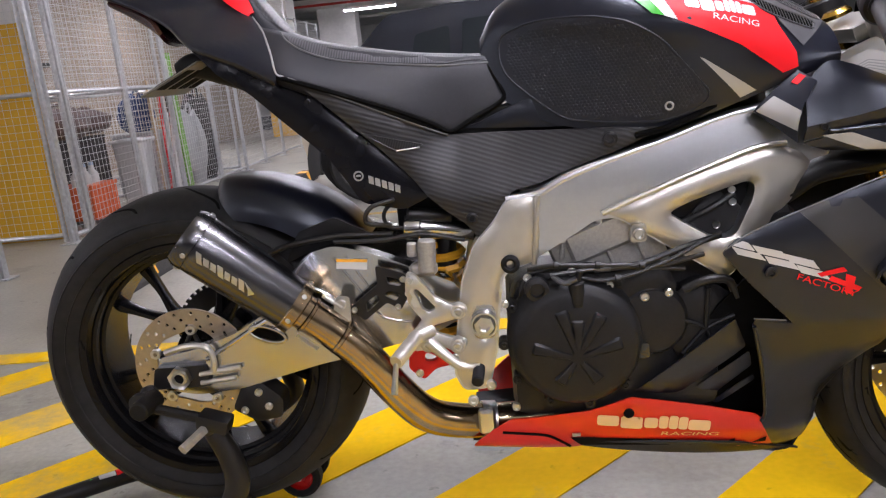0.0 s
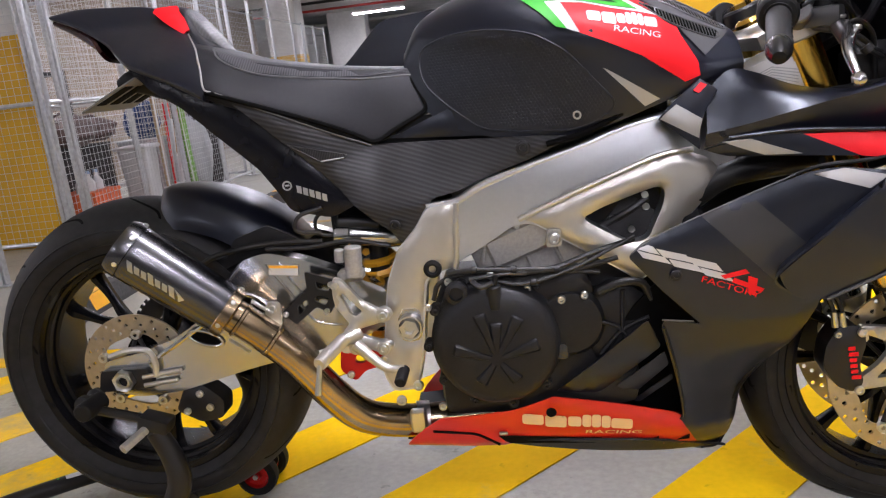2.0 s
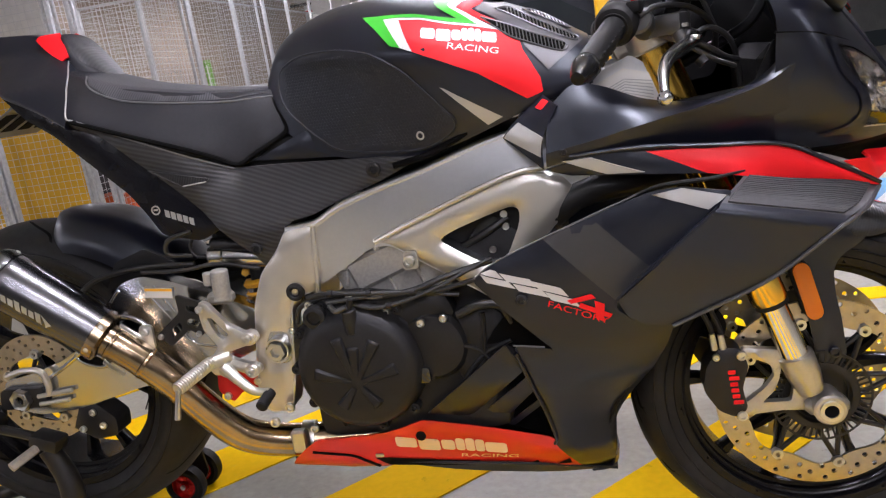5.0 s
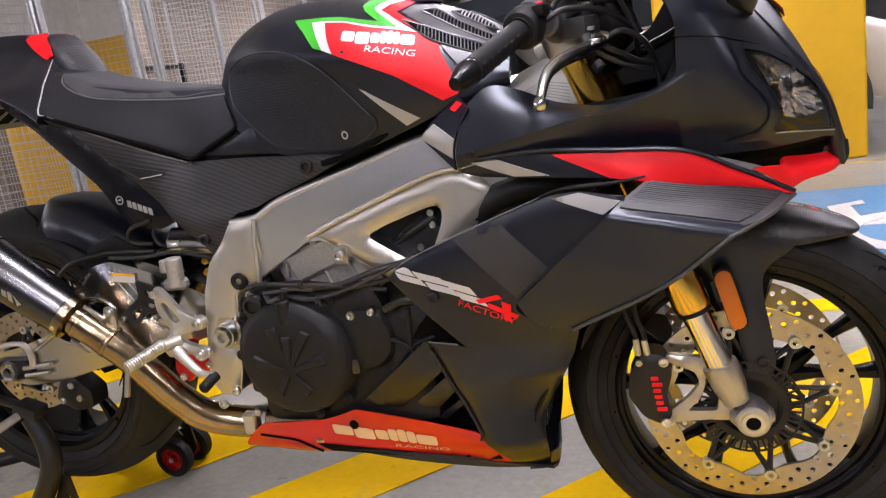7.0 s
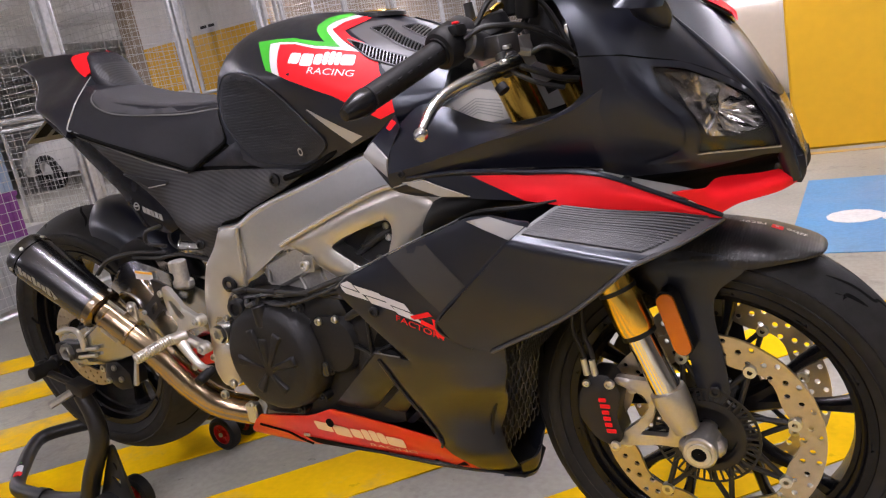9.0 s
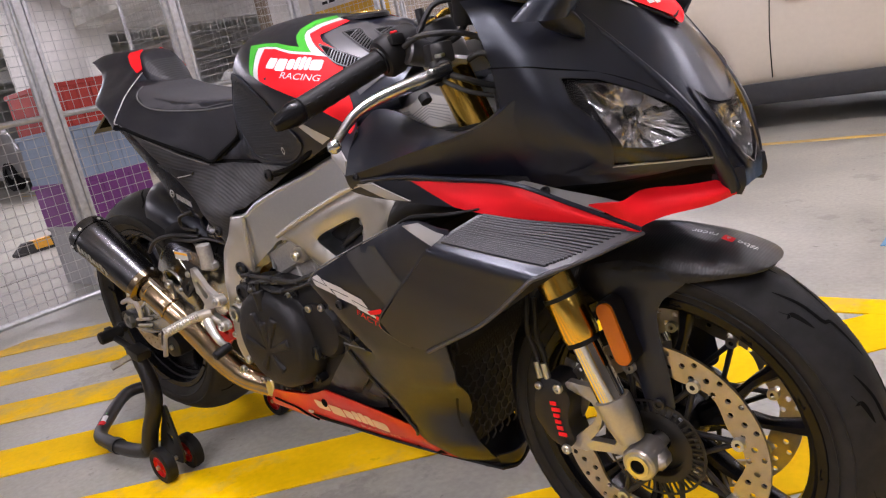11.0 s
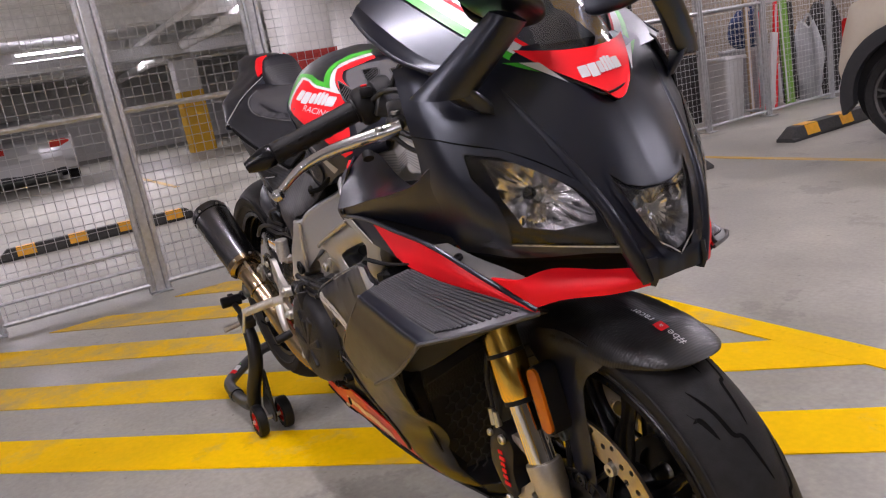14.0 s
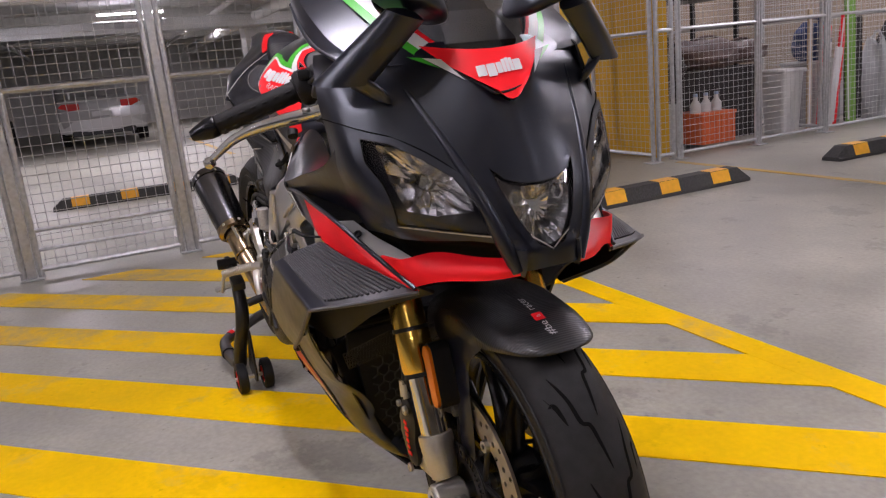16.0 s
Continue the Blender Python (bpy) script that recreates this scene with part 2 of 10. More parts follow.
M_DISC = mat("brake_disc_steel", (0.46, 0.41, 0.33), 0.32, 1.0, noise_amt=0.08, noise_scale=80)
M_TYRE = mat("tyre_rubber", (0.014, 0.014, 0.0147), 0.58, spec=0.24, noise_amt=0.25, noise_scale=60, big=0.2, bump=0.15, bump_scale=500)
# near-black for grooves and joints; also puts in the shade of recesses
M_GROOVE_SHADE = mat("groove_and_shade_black", (0.003, 0.003, 0.003), 0.9, spec=0.1)
M_RIM = mat("black_wheel_paint", (0.005, 0.005, 0.006), 0.27, 0.0, spec=0.24, noise_amt=0.1)
M_SEAT = mat("black_seat_vinyl", (0.0085, 0.0088, 0.0125), 0.5, spec=0.38, noise_amt=0.15, noise_scale=200, bump=0.25, bump_scale=1200)
M_SEATTOP = weave("grey_ribbed_seat_fabric", (0.018, 0.018, 0.021), (0.068, 0.068, 0.076), 75, 0.6, 0, 0.0)
M_HUMP = weave("dark_ribbed_pad_fabric", (0.008, 0.008, 0.010), (0.019, 0.019, 0.022), 75, 0.5, 0, 0.0)
M_CARBON = weave("carbon_twill", (0.010, 0.010, 0.011), (0.03, 0.03, 0.033), 44, 0.45, 70, 0.0)
M_CARBONDARK = weave("dark_carbon_twill", (0.008, 0.008, 0.009), (0.0065, 0.0065, 0.0075), 80, 0.42, -20, 0.1)
M_WING = mat("ribbed_wing_black", (0.050, 0.050, 0.054), 0.42, noise_amt=0.1, noise_scale=150)
M_PAD = mat("rubber_tank_pad", (0.0125, 0.0150, 0.023), 0.48, spec=0.45)
M_STITCH = mat("grey_thread", (0.13, 0.13, 0.13), 0.8)
M_REDANOD = mat("red_anodised_metal", (0.55, 0.02, 0.02), 0.35, 0.7)
M_ORANGE = mat("amber_reflector", (0.52, 0.13, 0.006), 0.25, bump=0.3, bump_scale=500)
M_GLASS = mat("clear_lens", (1, 1, 1), 0.02, trans=1.0)
M_SCREEN = mat("smoked_screen", (0.55, 0.55, 0.56), 0.03, trans=1.0)
M_LABEL = mat("paper_label", (0.7, 0.69, 0.66), 0.5)
M_SHOCK = mat("amber_spring", (0.70, 0.36, 0.02), 0.35)
M_UNDER = mat("satin_dark_undertray_plastic", (0.0045, 0.0048, 0.0085), 0.26, spec=0.28, noise_amt=0.05, rough_amt=0.03)
M_FORKFOOT = mat("satin_cast_fork_foot", (0.50, 0.48, 0.44), 0.33, 0.85, noise_amt=0.05, noise_scale=200, rough_amt=0.04)
M_LAMPGLASS = mat("dark_sight_glass", (0.02, 0.02, 0.018), 0.08, spec=0.7)
M_SCOOP = mat("dark_silver_scoop_paint", (0.105, 0.105, 0.11), 0.38, 0.35, noise_amt=0.03)
M_PERCH = mat("dark_grey_anodised_metal", (0.10, 0.10, 0.102), 0.34, 0.75, noise_amt=0.05)
M_RADIATOR = mat("radiator_core", (0.02, 0.02, 0.02), 0.6, 0.3)
M_REDPIPE = mat("red_sprinkler_pipe_paint", (0.42, 0.03, 0.025), 0.5, noise_amt=0.08)
M_CABLE = mat("black_cable", (0.012, 0.012, 0.012), 0.45)


# ---------------------------------------------------------------- building tools
from mathutils.bvhtree import BVHTree
from mathutils.geometry import delaunay_2d_cdt

BASE = {}


def thing(name, label, category, at=(0, 0, 0), group=""):
    ob = new(name)
    ob.empty_display_size = 0.05
    ob.location = at
    BASE[ob.name] = Matrix.Translation(at)
    return tagged(ob, label, category, group)


def finish(me, m, smooth):
    me.materials.append(m)
    if smooth:
        me.polygons.foreach_set("use_smooth", [True] * len(me.polygons))
        me.set_sharp_from_angle(angle=radians(smooth))


SPLIT = {"rivet", "spar_edge", "cover_edge", "head_bolt", "hose_clip", "scoop_rib", "red_strip", "wing_root", "tail_stripe", "tail_patch", "head_plate", "frame_bolt", "cover_bolt", "case_bolt", "caliper_bolt", "plate_bolt", "bracket_bolt", "bolt_boss", "star_rib", "airbox_screw", "float_button", "head_rib", "weld_seam",
         "red_panel", "white_edge", "green_edge", "red_edge", "silver_flash", "carbon_scoop", "scoop_rib", "tank_pad", "logo_bar", "letter_bar", "model_bar", "maker_bar", "plate_bar", "label_bar",
         "tank_skirt", "red_strip", "strip_edge", "dark_strip", "arm_corner", "arm_root", "red_tip", "intake_mouth", "arm_shelf", "nose_seam", "red_lip", "under_lamp", "screen_cowl", "cowl_flange", "cowl_lip",
         "red_band", "white_band", "green_band", "cowl_screw", "wing_rib", "brake_hose", "hose_union", "bar_hose", "inner_panel", "paper_label", "belly_notch", "weld_ring", "duct_wall", "wiring", "stitching",
         "door_gap", "seat_gap", "sidewall_ridge", "spar_top", "fairing_edge", "adjuster_bracket", "carrier_arm"}


def islands(bm):
    """The separate pieces of a mesh, each as a mesh of its own."""
    seen, out = set(), []
    for v in bm.verts:
        if v.index in seen or not v.link_faces:
            continue
        stack, vs = [v], []
        seen.add(v.index)
        while stack:
            a = stack.pop()
            vs.append(a)
            for e in a.link_edges:
                b = e.other_vert(a)
                if b.index not in seen:
                    seen.add(b.index)
                    stack.append(b)
        made = bmesh.new()
        own = {a: made.verts.new(a.co) for a in vs}
        for f in {f for a in vs for f in a.link_faces}:
            made.faces.new([own[a] for a in f.verts])
        out.append(made)
    return out


def part(name, bm, m, parent, label="", smooth=35):
    if name in SPLIT:
        bm.verts.index_update()
        pieces = islands(bm)
        bm.free()
        SPLIT.discard(name)
        obs = [part(name, q, m, parent, label, smooth) for q in pieces]
        SPLIT.add(name)
        return obs[0]
    me = bpy.data.meshes.new(name)
    bmesh.ops.recalc_face_normals(bm, faces=bm.faces)
    bm.to_mesh(me)
    bm.free()
    finish(me, m, smooth)
    ob = new(name, me)
    ob.parent = parent
    ob.matrix_parent_inverse = BASE.get(parent.name, Matrix()).inverted()
    return tagged(ob, label)


def solid(name, bm, m, label="", category="", kind="", smooth=35, group=""):
    """A top-level mesh."""
    me = bpy.data.meshes.new(name)
    bmesh.ops.recalc_face_normals(bm, faces=bm.faces)
    bm.to_mesh(me)
    bm.free()
    finish(me, m, smooth)
    return tagged(new(name, me), label, category, group, kind)


def B():
    return bmesh.new()


def box(bm, lo, hi, bev=0.0, m=None, seg=1):
    a = bmesh.ops.create_cube(bm, size=1.0)["verts"]
    c = [(p + q) / 2 for p, q in zip(lo, hi)]
    s = [abs(q - p) for p, q in zip(lo, hi)]
    t = Matrix.Translation(c) @ Matrix.Diagonal((*s, 1))
    bmesh.ops.transform(bm, matrix=t if m is None else m @ t, verts=a)
    if bev:
        es = list({e for v in a for e in v.link_edges})
        bmesh.ops.bevel(bm, geom=es, offset=bev, segments=seg, affect="EDGES", profile=0.6)
    return bm


def basis(d):
    d = Vector(d).normalized()
    u = d.orthogonal().normalized()
    return u, d.cross(u)


def cyl(bm, p, q, r, r2=None, n=20, bev=0.0):
    """A rod from p to q, with a small chamfer at its ends."""
    p, q = Vector(p), Vector(q)
    r2 = r if r2 is None else r2
    d = q - p
    u, w = basis(d)
    L = d.length
    d.normalize()
    prof = [(0, r - bev), (bev, r), (L - bev, r2), (L, r2 - bev)] if bev else [(0, r), (L, r2)]
    rings = [[bm.verts.new(p + d * s + (u * math.cos(2 * math.pi * i / n) + w * math.sin(2 * math.pi * i / n)) * rr) for i in range(n)] for s, rr in prof]
    for a, b in zip(rings, rings[1:]):
        for i in range(n):
            bm.faces.new((a[i], a[(i + 1) % n], b[(i + 1) % n], b[i]))
    bm.faces.new(rings[0][::-1])
    bm.faces.new(rings[-1])
    return bm


def lathe(bm, prof, centre, axis=(0, 1, 0), n=48, closed=False):
    """Turns a profile of (along, radius) round the axis."""
    c, d = Vector(centre), Vector(axis).normalized()
    u, w = basis(d)
    rings = [[bm.verts.new(c + d * s + (u * math.cos(2 * math.pi * i / n) + w * math.sin(2 * math.pi * i / n)) * r) for i in range(n)] for s, r in prof]
    pairs = list(zip(rings, rings[1:])) + ([(rings[-1], rings[0])] if closed else [])
    for a, b in pairs:
        for i in range(n):
            bm.faces.new((a[i], a[(i + 1) % n], b[(i + 1) % n], b[i]))
    return bm


def spline(pts, n=8, closed=False):
    """Catmull-Rom through the points, n steps a span."""
    P = [Vector(p) for p in pts]
    k = len(P)
    out = []
    spans = k if closed else k - 1
    for i in range(spans):
        p1, p2 = P[i], P[(i + 1) % k]
        p0 = P[i - 1] if (closed or i) else p1 * 2 - p2
        p3 = P[(i + 2) % k] if (closed or i + 2 < k) else p2 * 2 - p1
        for j in range(n):
            t = j / n
            out.append(0.5 * (2 * p1 + (p2 - p0) * t + (2 * p0 - 5 * p1 + 4 * p2 - p3) * t * t + (3 * p1 - p0 - 3 * p2 + p3) * t ** 3))
    if not closed:
        out.append(P[-1])
    return out


def tube(bm, pts, r, n=12, steps=8, caps=True):
    """A round bar or hose along a smooth line; r may be a list, one for each point."""
    path = spline(pts, steps) if steps > 1 else [Vector(p) for p in pts]
    rs = [r] * len(path) if not isinstance(r, (list, tuple)) else [float(np.interp(i / (len(path) - 1), np.linspace(0, 1, len(r)), r)) for i in range(len(path))]
    up = None
    rings = []
    for i, p in enumerate(path):
        d = (path[min(i + 1, len(path) - 1)] - path[max(i - 1, 0)]).normalized()
        up = d.orthogonal().normalized() if up is None else (up - d * up.dot(d)).normalized()
        w = d.cross(up)
        rings.append([bm.verts.new(p + (up * math.cos(2 * math.pi * k / n) + w * math.sin(2 * math.pi * k / n)) * rs[i]) for k in range(n)])
    for a, b in zip(rings, rings[1:]):
        for i in range(n):
            bm.faces.new((a[i], a[(i + 1) % n], b[(i + 1) % n], b[i]))
    if caps:
        bm.faces.new(rings[0][::-1])
        bm.faces.new(rings[-1])
    return bm


def fillet(poly, r, n=4):
    """Rounds the corners of a flat outline."""
    if r <= 0:
        return [tuple(p) for p in poly]
    out = []
    k = len(poly)
    for i in range(k):
        p, a, b = Vector(poly[i]), Vector(poly[i - 1]), Vector(poly[(i + 1) % k])
        da, db = a - p, b - p
        s, t = p + da.normalized() * min(r, da.length * 0.45), p + db.normalized() * min(r, db.length * 0.45)
        for j in range(n + 1):
            u = j / n
            out.append(tuple(s * (1 - u) ** 2 + p * 2 * u * (1 - u) + t * u * u))
    return out


def inside(poly, x, y):
    hit = False
    k = len(poly)
    for i in range(k):
        (x1, y1), (x2, y2) = poly[i - 1], poly[i]
        if (y1 > y) != (y2 > y) and x < (x2 - x1) * (y - y1) / (y2 - y1) + x1:
            hit = not hit
    return hit


def rim_distance(loops, pts):
    """The distance of each point to the nearest outline."""
    P = np.array(pts)
    best = np.full(len(P), 1e9)
    for loop in loops:
        L = np.array(loop)
        a, b = L, np.roll(L, -1, 0)
        for p, q in zip(a, b):
            d = q - p
            t = np.clip(((P - p) @ d) / max(d @ d, 1e-12), 0, 1)
            best = np.minimum(best, np.linalg.norm(P - (p + t[:, None] * d), axis=1))
    return best


def flat_mesh(outer, holes=(), h=0.02):
    """Triangles that fill a flat outline with holes: points, triangles, loops."""
    loops = []
    for loop in (outer, *holes):
        dense = []
        for i in range(len(loop)):
            a, b = Vector(loop[i]), Vector(loop[(i + 1) % len(loop)])
            k = max(1, int(math.ceil((b - a).length / h)))
            dense += [tuple(a.lerp(b, j / k)) for j in range(k)]
        loops.append(dense)
    pts, edges = [], []
    for dense in loops:
        s = len(pts)
        pts += dense
        edges += [(s + i, s + (i + 1) % len(dense)) for i in range(len(dense))]
    xs, ys = [p[0] for p in loops[0]], [p[1] for p in loops[0]]
    grid = []
    y, row = min(ys) + h * 0.5, 0
    while y < max(ys):
        x = min(xs) + h * (0.5 if row % 2 else 0.0)
        while x < max(xs):
            if inside(loops[0], x, y) and not any(inside(q, x, y) for q in loops[1:]):
                grid.append((x, y))
            x += h
        y, row = y + h * 0.87, row + 1
    if grid:
        far = rim_distance(loops, grid)
        pts += [g for g, f in zip(grid, far) if f > h * 0.4]
    vs, _, fs, _, _, _ = delaunay_2d_cdt([Vector(p) for p in pts], edges, [], 0, 1e-6)
    keep = []
    for f in fs:
        c = (vs[f[0]] + vs[f[1]] + vs[f[2]]) / 3
        if inside(loops[0], c.x, c.y) and not any(inside(q, c.x, c.y) for q in loops[1:]):
            keep.append(tuple(f))
    return [tuple(v) for v in vs], keep, loops


def side(a, b, d):
    return (a, d, b)


def front(a, b, d):
    return (d, a, b)


def plate(bm, outer, depth, thick, holes=(), h=0.02, r=0.0, to=side, rim=0.0, rim_w=0.02):
    """A shaped panel: an outline with holes, bent to depth(a, b), with a thickness and edges that fall away by rim."""
    outer = fillet(outer, r)
    holes = [fillet(q, r) for q in holes]
    vs, fs, loops = flat_mesh(outer, holes, h)
    f = depth if callable(depth) else (lambda a, b: depth)
    sgn = 1 if thick > 0 else -1
    d = rim_distance(loops, vs) if rim else None
    drop = [rim * sgn * (1 - min(d[i] / rim_w, 1)) ** 2 if rim else 0 for i in range(len(vs))]
    top = [bm.verts.new(to(a, b, f(a, b) + drop[i])) for i, (a, b) in enumerate(vs)]
    low = [bm.verts.new(to(a, b, f(a, b) + sgn * max(abs(thick), rim * 1.02))) for i, (a, b) in enumerate(vs)]
    count = {}
    for a, b, c in fs:
        bm.faces.new((top[a], top[b], top[c]))
        bm.faces.new((low[c], low[b], low[a]))
        for e in ((a, b), (b, c), (c, a)):
            key = tuple(sorted(e))
            count.setdefault(key, []).append(e)
    for es in count.values():
        if len(es) == 1:
            a, b = es[0]
            bm.faces.new((top[b], top[a], low[a], low[b]))
    return bm


def loft(bm, rows, nu=6, nv=6, mirror=False, closed=False, thick=0.0):
    """A smooth skin through rows of points. mirror: also at -y, welded at y = 0. closed: each row is a ring."""
    grid = [spline(row, nv, closed) for row in rows]
    cols = [spline([g[k] for g in grid], nu) for k in range(len(grid[0]))]
    sides = [1, -1] if mirror else [1]
    for s in sides:
        V = [[bm.verts.new((p.x, p.y * s, p.z)) for p in col] for col in cols]
        k = len(V)
        for i in range(k if closed else k - 1):
            for j in range(len(V[0]) - 1):
                q = (V[i][j], V[(i + 1) % k][j], V[(i + 1) % k][j + 1], V[i][j + 1])
                try:
                    bm.faces.new(q)
                except ValueError:
                    pass
    if mirror or closed:
        bmesh.ops.remove_doubles(bm, verts=bm.verts, dist=1e-5)
    if thick:
        bmesh.ops.recalc_face_normals(bm, faces=bm.faces)
        bmesh.ops.solidify(bm, geom=bm.faces[:], thickness=thick)
    return bm


def cap_ends(bm):
    es = [e for e in bm.edges if e.is_boundary]
    if es:
        bmesh.ops.holes_fill(bm, edges=es, sides=0)
    return bm


def flip(bm):
    """Adds the mirror image across the bike's middle plane."""
    g = bmesh.ops.duplicate(bm, geom=bm.verts[:] + bm.edges[:] + bm.faces[:])
    for v in g["geom"]:
        if isinstance(v, bmesh.types.BMVert):
            v.co.y = -v.co.y
    return bm


def skin(*obs):
    """What decals lie on."""
    vs, fs = [], []
    for ob in obs:
        s = len(vs)
        vs += [v.co.copy() for v in ob.data.vertices]
        fs += [[s + i for i in p.vertices] for p in ob.data.polygons]
    return BVHTree.FromPolygons(vs, fs)


def decal(bm, outline, on, way=(0, 1, 0), off=0.0012, h=0.012, r=0.0, holes=(), to=side, start=-1.0):
    """A thin film laid on a skin: the outline cast along a direction until it meets it."""
    vs, fs, _ = flat_mesh(fillet(outline, r), [fillet(q, r) for q in holes], h)
    way = Vector(way)
    made = []
    for a, b in vs:
        place, nrm, _, _ = on.ray_cast(Vector(to(a, b, start)), way)
        if place is None:
            made.append(None)
            continue
        if nrm.dot(way) > 0:
            nrm = -nrm
        made.append(bm.verts.new(place + nrm * off))
    for f in fs:
        if all(made[i] for i in f):
            bm.faces.new([made[i] for i in f])
    return bm


def bolt(bm, c, way, r, h=0.006, socket=True):
    """A socket-head bolt."""
    c, w = Vector(c), Vector(way).normalized()
    prof = [(0, r), (h * 0.75, r), (h, r * 0.8), (h, r * 0.5), (h * 0.4, r * 0.45), (h * 0.4, 0.0001)] if socket else [(0, r), (h * 0.7, r), (h, r * 0.75), (h, 0.0001)]
    return lathe(bm, prof, c, w, 12)


# ---------------------------------------------------------------- floor, walls, ceiling
floor = solid("floor", box(B(), (-26, -14, -0.3), (14, 16, 0.0)), M_FLOOR, "smooth grey concrete car park floor with stains", "floor", "structure")

# joints sawn into the slab
bm = B()
for x in (-3.9, 3.4):
    box(bm, (x - 0.004, -14, 0.0), (x + 0.004, 16, 0.0012))
solid("floor_joint", bm, M_GROOVE_SHADE, "dark saw-cut joint in the concrete floor", "floor joint", "structure")


def clipped_stripe(u0, u1, y0, y1, x0):
    """A stripe at 45 degrees between two lines x - y = u, cut off at x0 and at the edge lines."""
    poly = [(u0 + y0, y0), (u1 + y0, y0), (u1 + y1, y1), (u0 + y1, y1)]
    out = []
    for i in range(4):
        p, q = poly[i - 1], poly[i]
        if (p[0] >= x0) != (q[0] >= x0):
            t = (x0 - p[0]) / (q[0] - p[0])
            out.append((x0, p[1] + t * (q[1] - p[1])))
        if q[0] >= x0:
            out.append(q)
    return out


def top(a, b, d):
    return (a, b, d)


EDGE_Y = 1.158
for k in range(-2, 8):
    u = -0.99 + 0.637 * k
    poly = clipped_stripe(u, u + 0.285, -1.7, EDGE_Y, -2.05)
    if len(poly) > 2:
        bm = plate(B(), poly, 0.003, -0.003, h=0.6, to=top)
        solid("floor_stripe", bm, M_YELLOW_LINE, "worn yellow painted hatching stripe on concrete floor", "floor marking", "structure")
solid("floor_edge_line", box(B(), (-2.05, EDGE_Y, 0.0), (6.0, EDGE_Y + 0.106, 0.0034)), M_YELLOW_LINE, "yellow painted edge line of the hatched bay", "floor marking", "structure")
solid("floor_edge_line", box(B(), (-2.3, 3.655, 0.0), (9.0, 3.715, 0.003)), M_FADED_LINE, "thin yellow parking bay line on concrete", "floor marking", "structure")
for y in (-2.4, 1.2, 4.4):
    solid("floor_edge_line", box(B(), (-13.5, y, 0.0), (-8.6, y + 0.08, 0.003)), M_FADED_LINE, "thin yellow parking bay line on concrete", "floor marking", "structure")
solid("disabled_bay", box(B(), (1.355, 1.75, 0.0), (4.6, 2.96, 0.003)), M_BLUE, "blue painted disabled parking patch on floor", "floor marking", "structure")
wheel = [(2.24 + r * math.cos(t), 2.03 + r * math.sin(t)) for r, span in ((0.33, range(8, -9, -1)), (0.24, range(-8, 9))) for t in [math.pi + k * 0.17 for k in span]]
SYMBOL = [[(1.57 + 0.105 * math.cos(t * 0.5), 2.23 + 0.10 * math.sin(t * 0.5)) for t in range(13)],
          [(1.667, 2.165), (2.35, 2.165), (2.35, 2.258), (1.667, 2.258)],
          [(1.842, 2.26), (1.925, 2.26), (1.927, 2.505), (1.842, 2.508)],
          [(1.97, 2.26), (2.062, 2.26), (2.063, 2.535), (2.13, 2.55), (2.13, 2.63), (1.967, 2.545)],
          [(2.26, 2.26), (2.35, 2.26), (2.62, 2.66), (2.53, 2.70)], wheel]
for k, poly in enumerate(SYMBOL):
    solid("disabled_symbol", plate(B(), poly, 0.0052 + 0.0009 * k, -0.0028, h=0.3, to=top), M_WHITE_LINE, "white painted stroke of a wheelchair sign on blue", "floor marking", "structure")

# closing walls, slab above, beams
solid("wall_north", box(B(), (-26, 25.6, 0), (14, 26, 3.2)), M_WALL, "plain grey block wall of the car park", "wall", "structure")
solid("wall_south", box(B(), (-26, -14, 0), (14, -13.6, 3.2)), M_WALL, "plain grey block wall of the car park", "wall", "structure")
solid("wall_east", box(B(), (13.6, -13.6, 0), (14, 25.6, 3.2)), M_WALL, "plain grey block wall of the car park", "wall", "structure")
solid("wall_west", box(B(), (-26, -13.6, 0), (-25.6, 25.6, 3.2)), M_WALL, "plain grey block wall of the car park", "wall", "structure")
bm = B()
box(bm, (-26, -14, CEILING), (14, 26, CEILING + 0.3))
for x in (-22, -16.4, -11.0, -6.4, 4.8, 9.4):
    box(bm, (x - 0.25, -13.6, CEILING - 0.3), (x + 0.25, 25.6, CEILING + 0.1))
for y in (-4.0, 5.2):
    box(bm, (-25.6, y - 0.3, CEILING - 0.22), (13.6, y + 0.3, CEILING + 0.1))
solid("ceiling", bm, M_SLAB, "raw concrete slab with downstand beams", "ceiling", "structure")
# back wall of the stores
solid("wall_store", box(B(), (-5.0, 4.35, 0), (-4.85, 15.6, CEILING)), M_BEIGE, "beige painted block wall behind the storage cages", "wall", "structure")


def pillar(x0, y0, x1, y1, band=1.36, top_m=M_PILLAR):
    p = thing("pillar", "concrete pillar painted yellow below and white above", "pillar", ((x0 + x1) / 2, (y0 + y1) / 2, 0))
    part("shaft", box(B(), (x0 + 0.003, y0 + 0.003, 0), (x1 - 0.003, y1 - 0.003, CEILING), 0.012), top_m, p, "white painted shaft")
    part("band", box(B(), (x0, y0, 0.0), (x1, y1, band), 0.014), M_YELLOW, p, "yellow painted lower band")
    return p


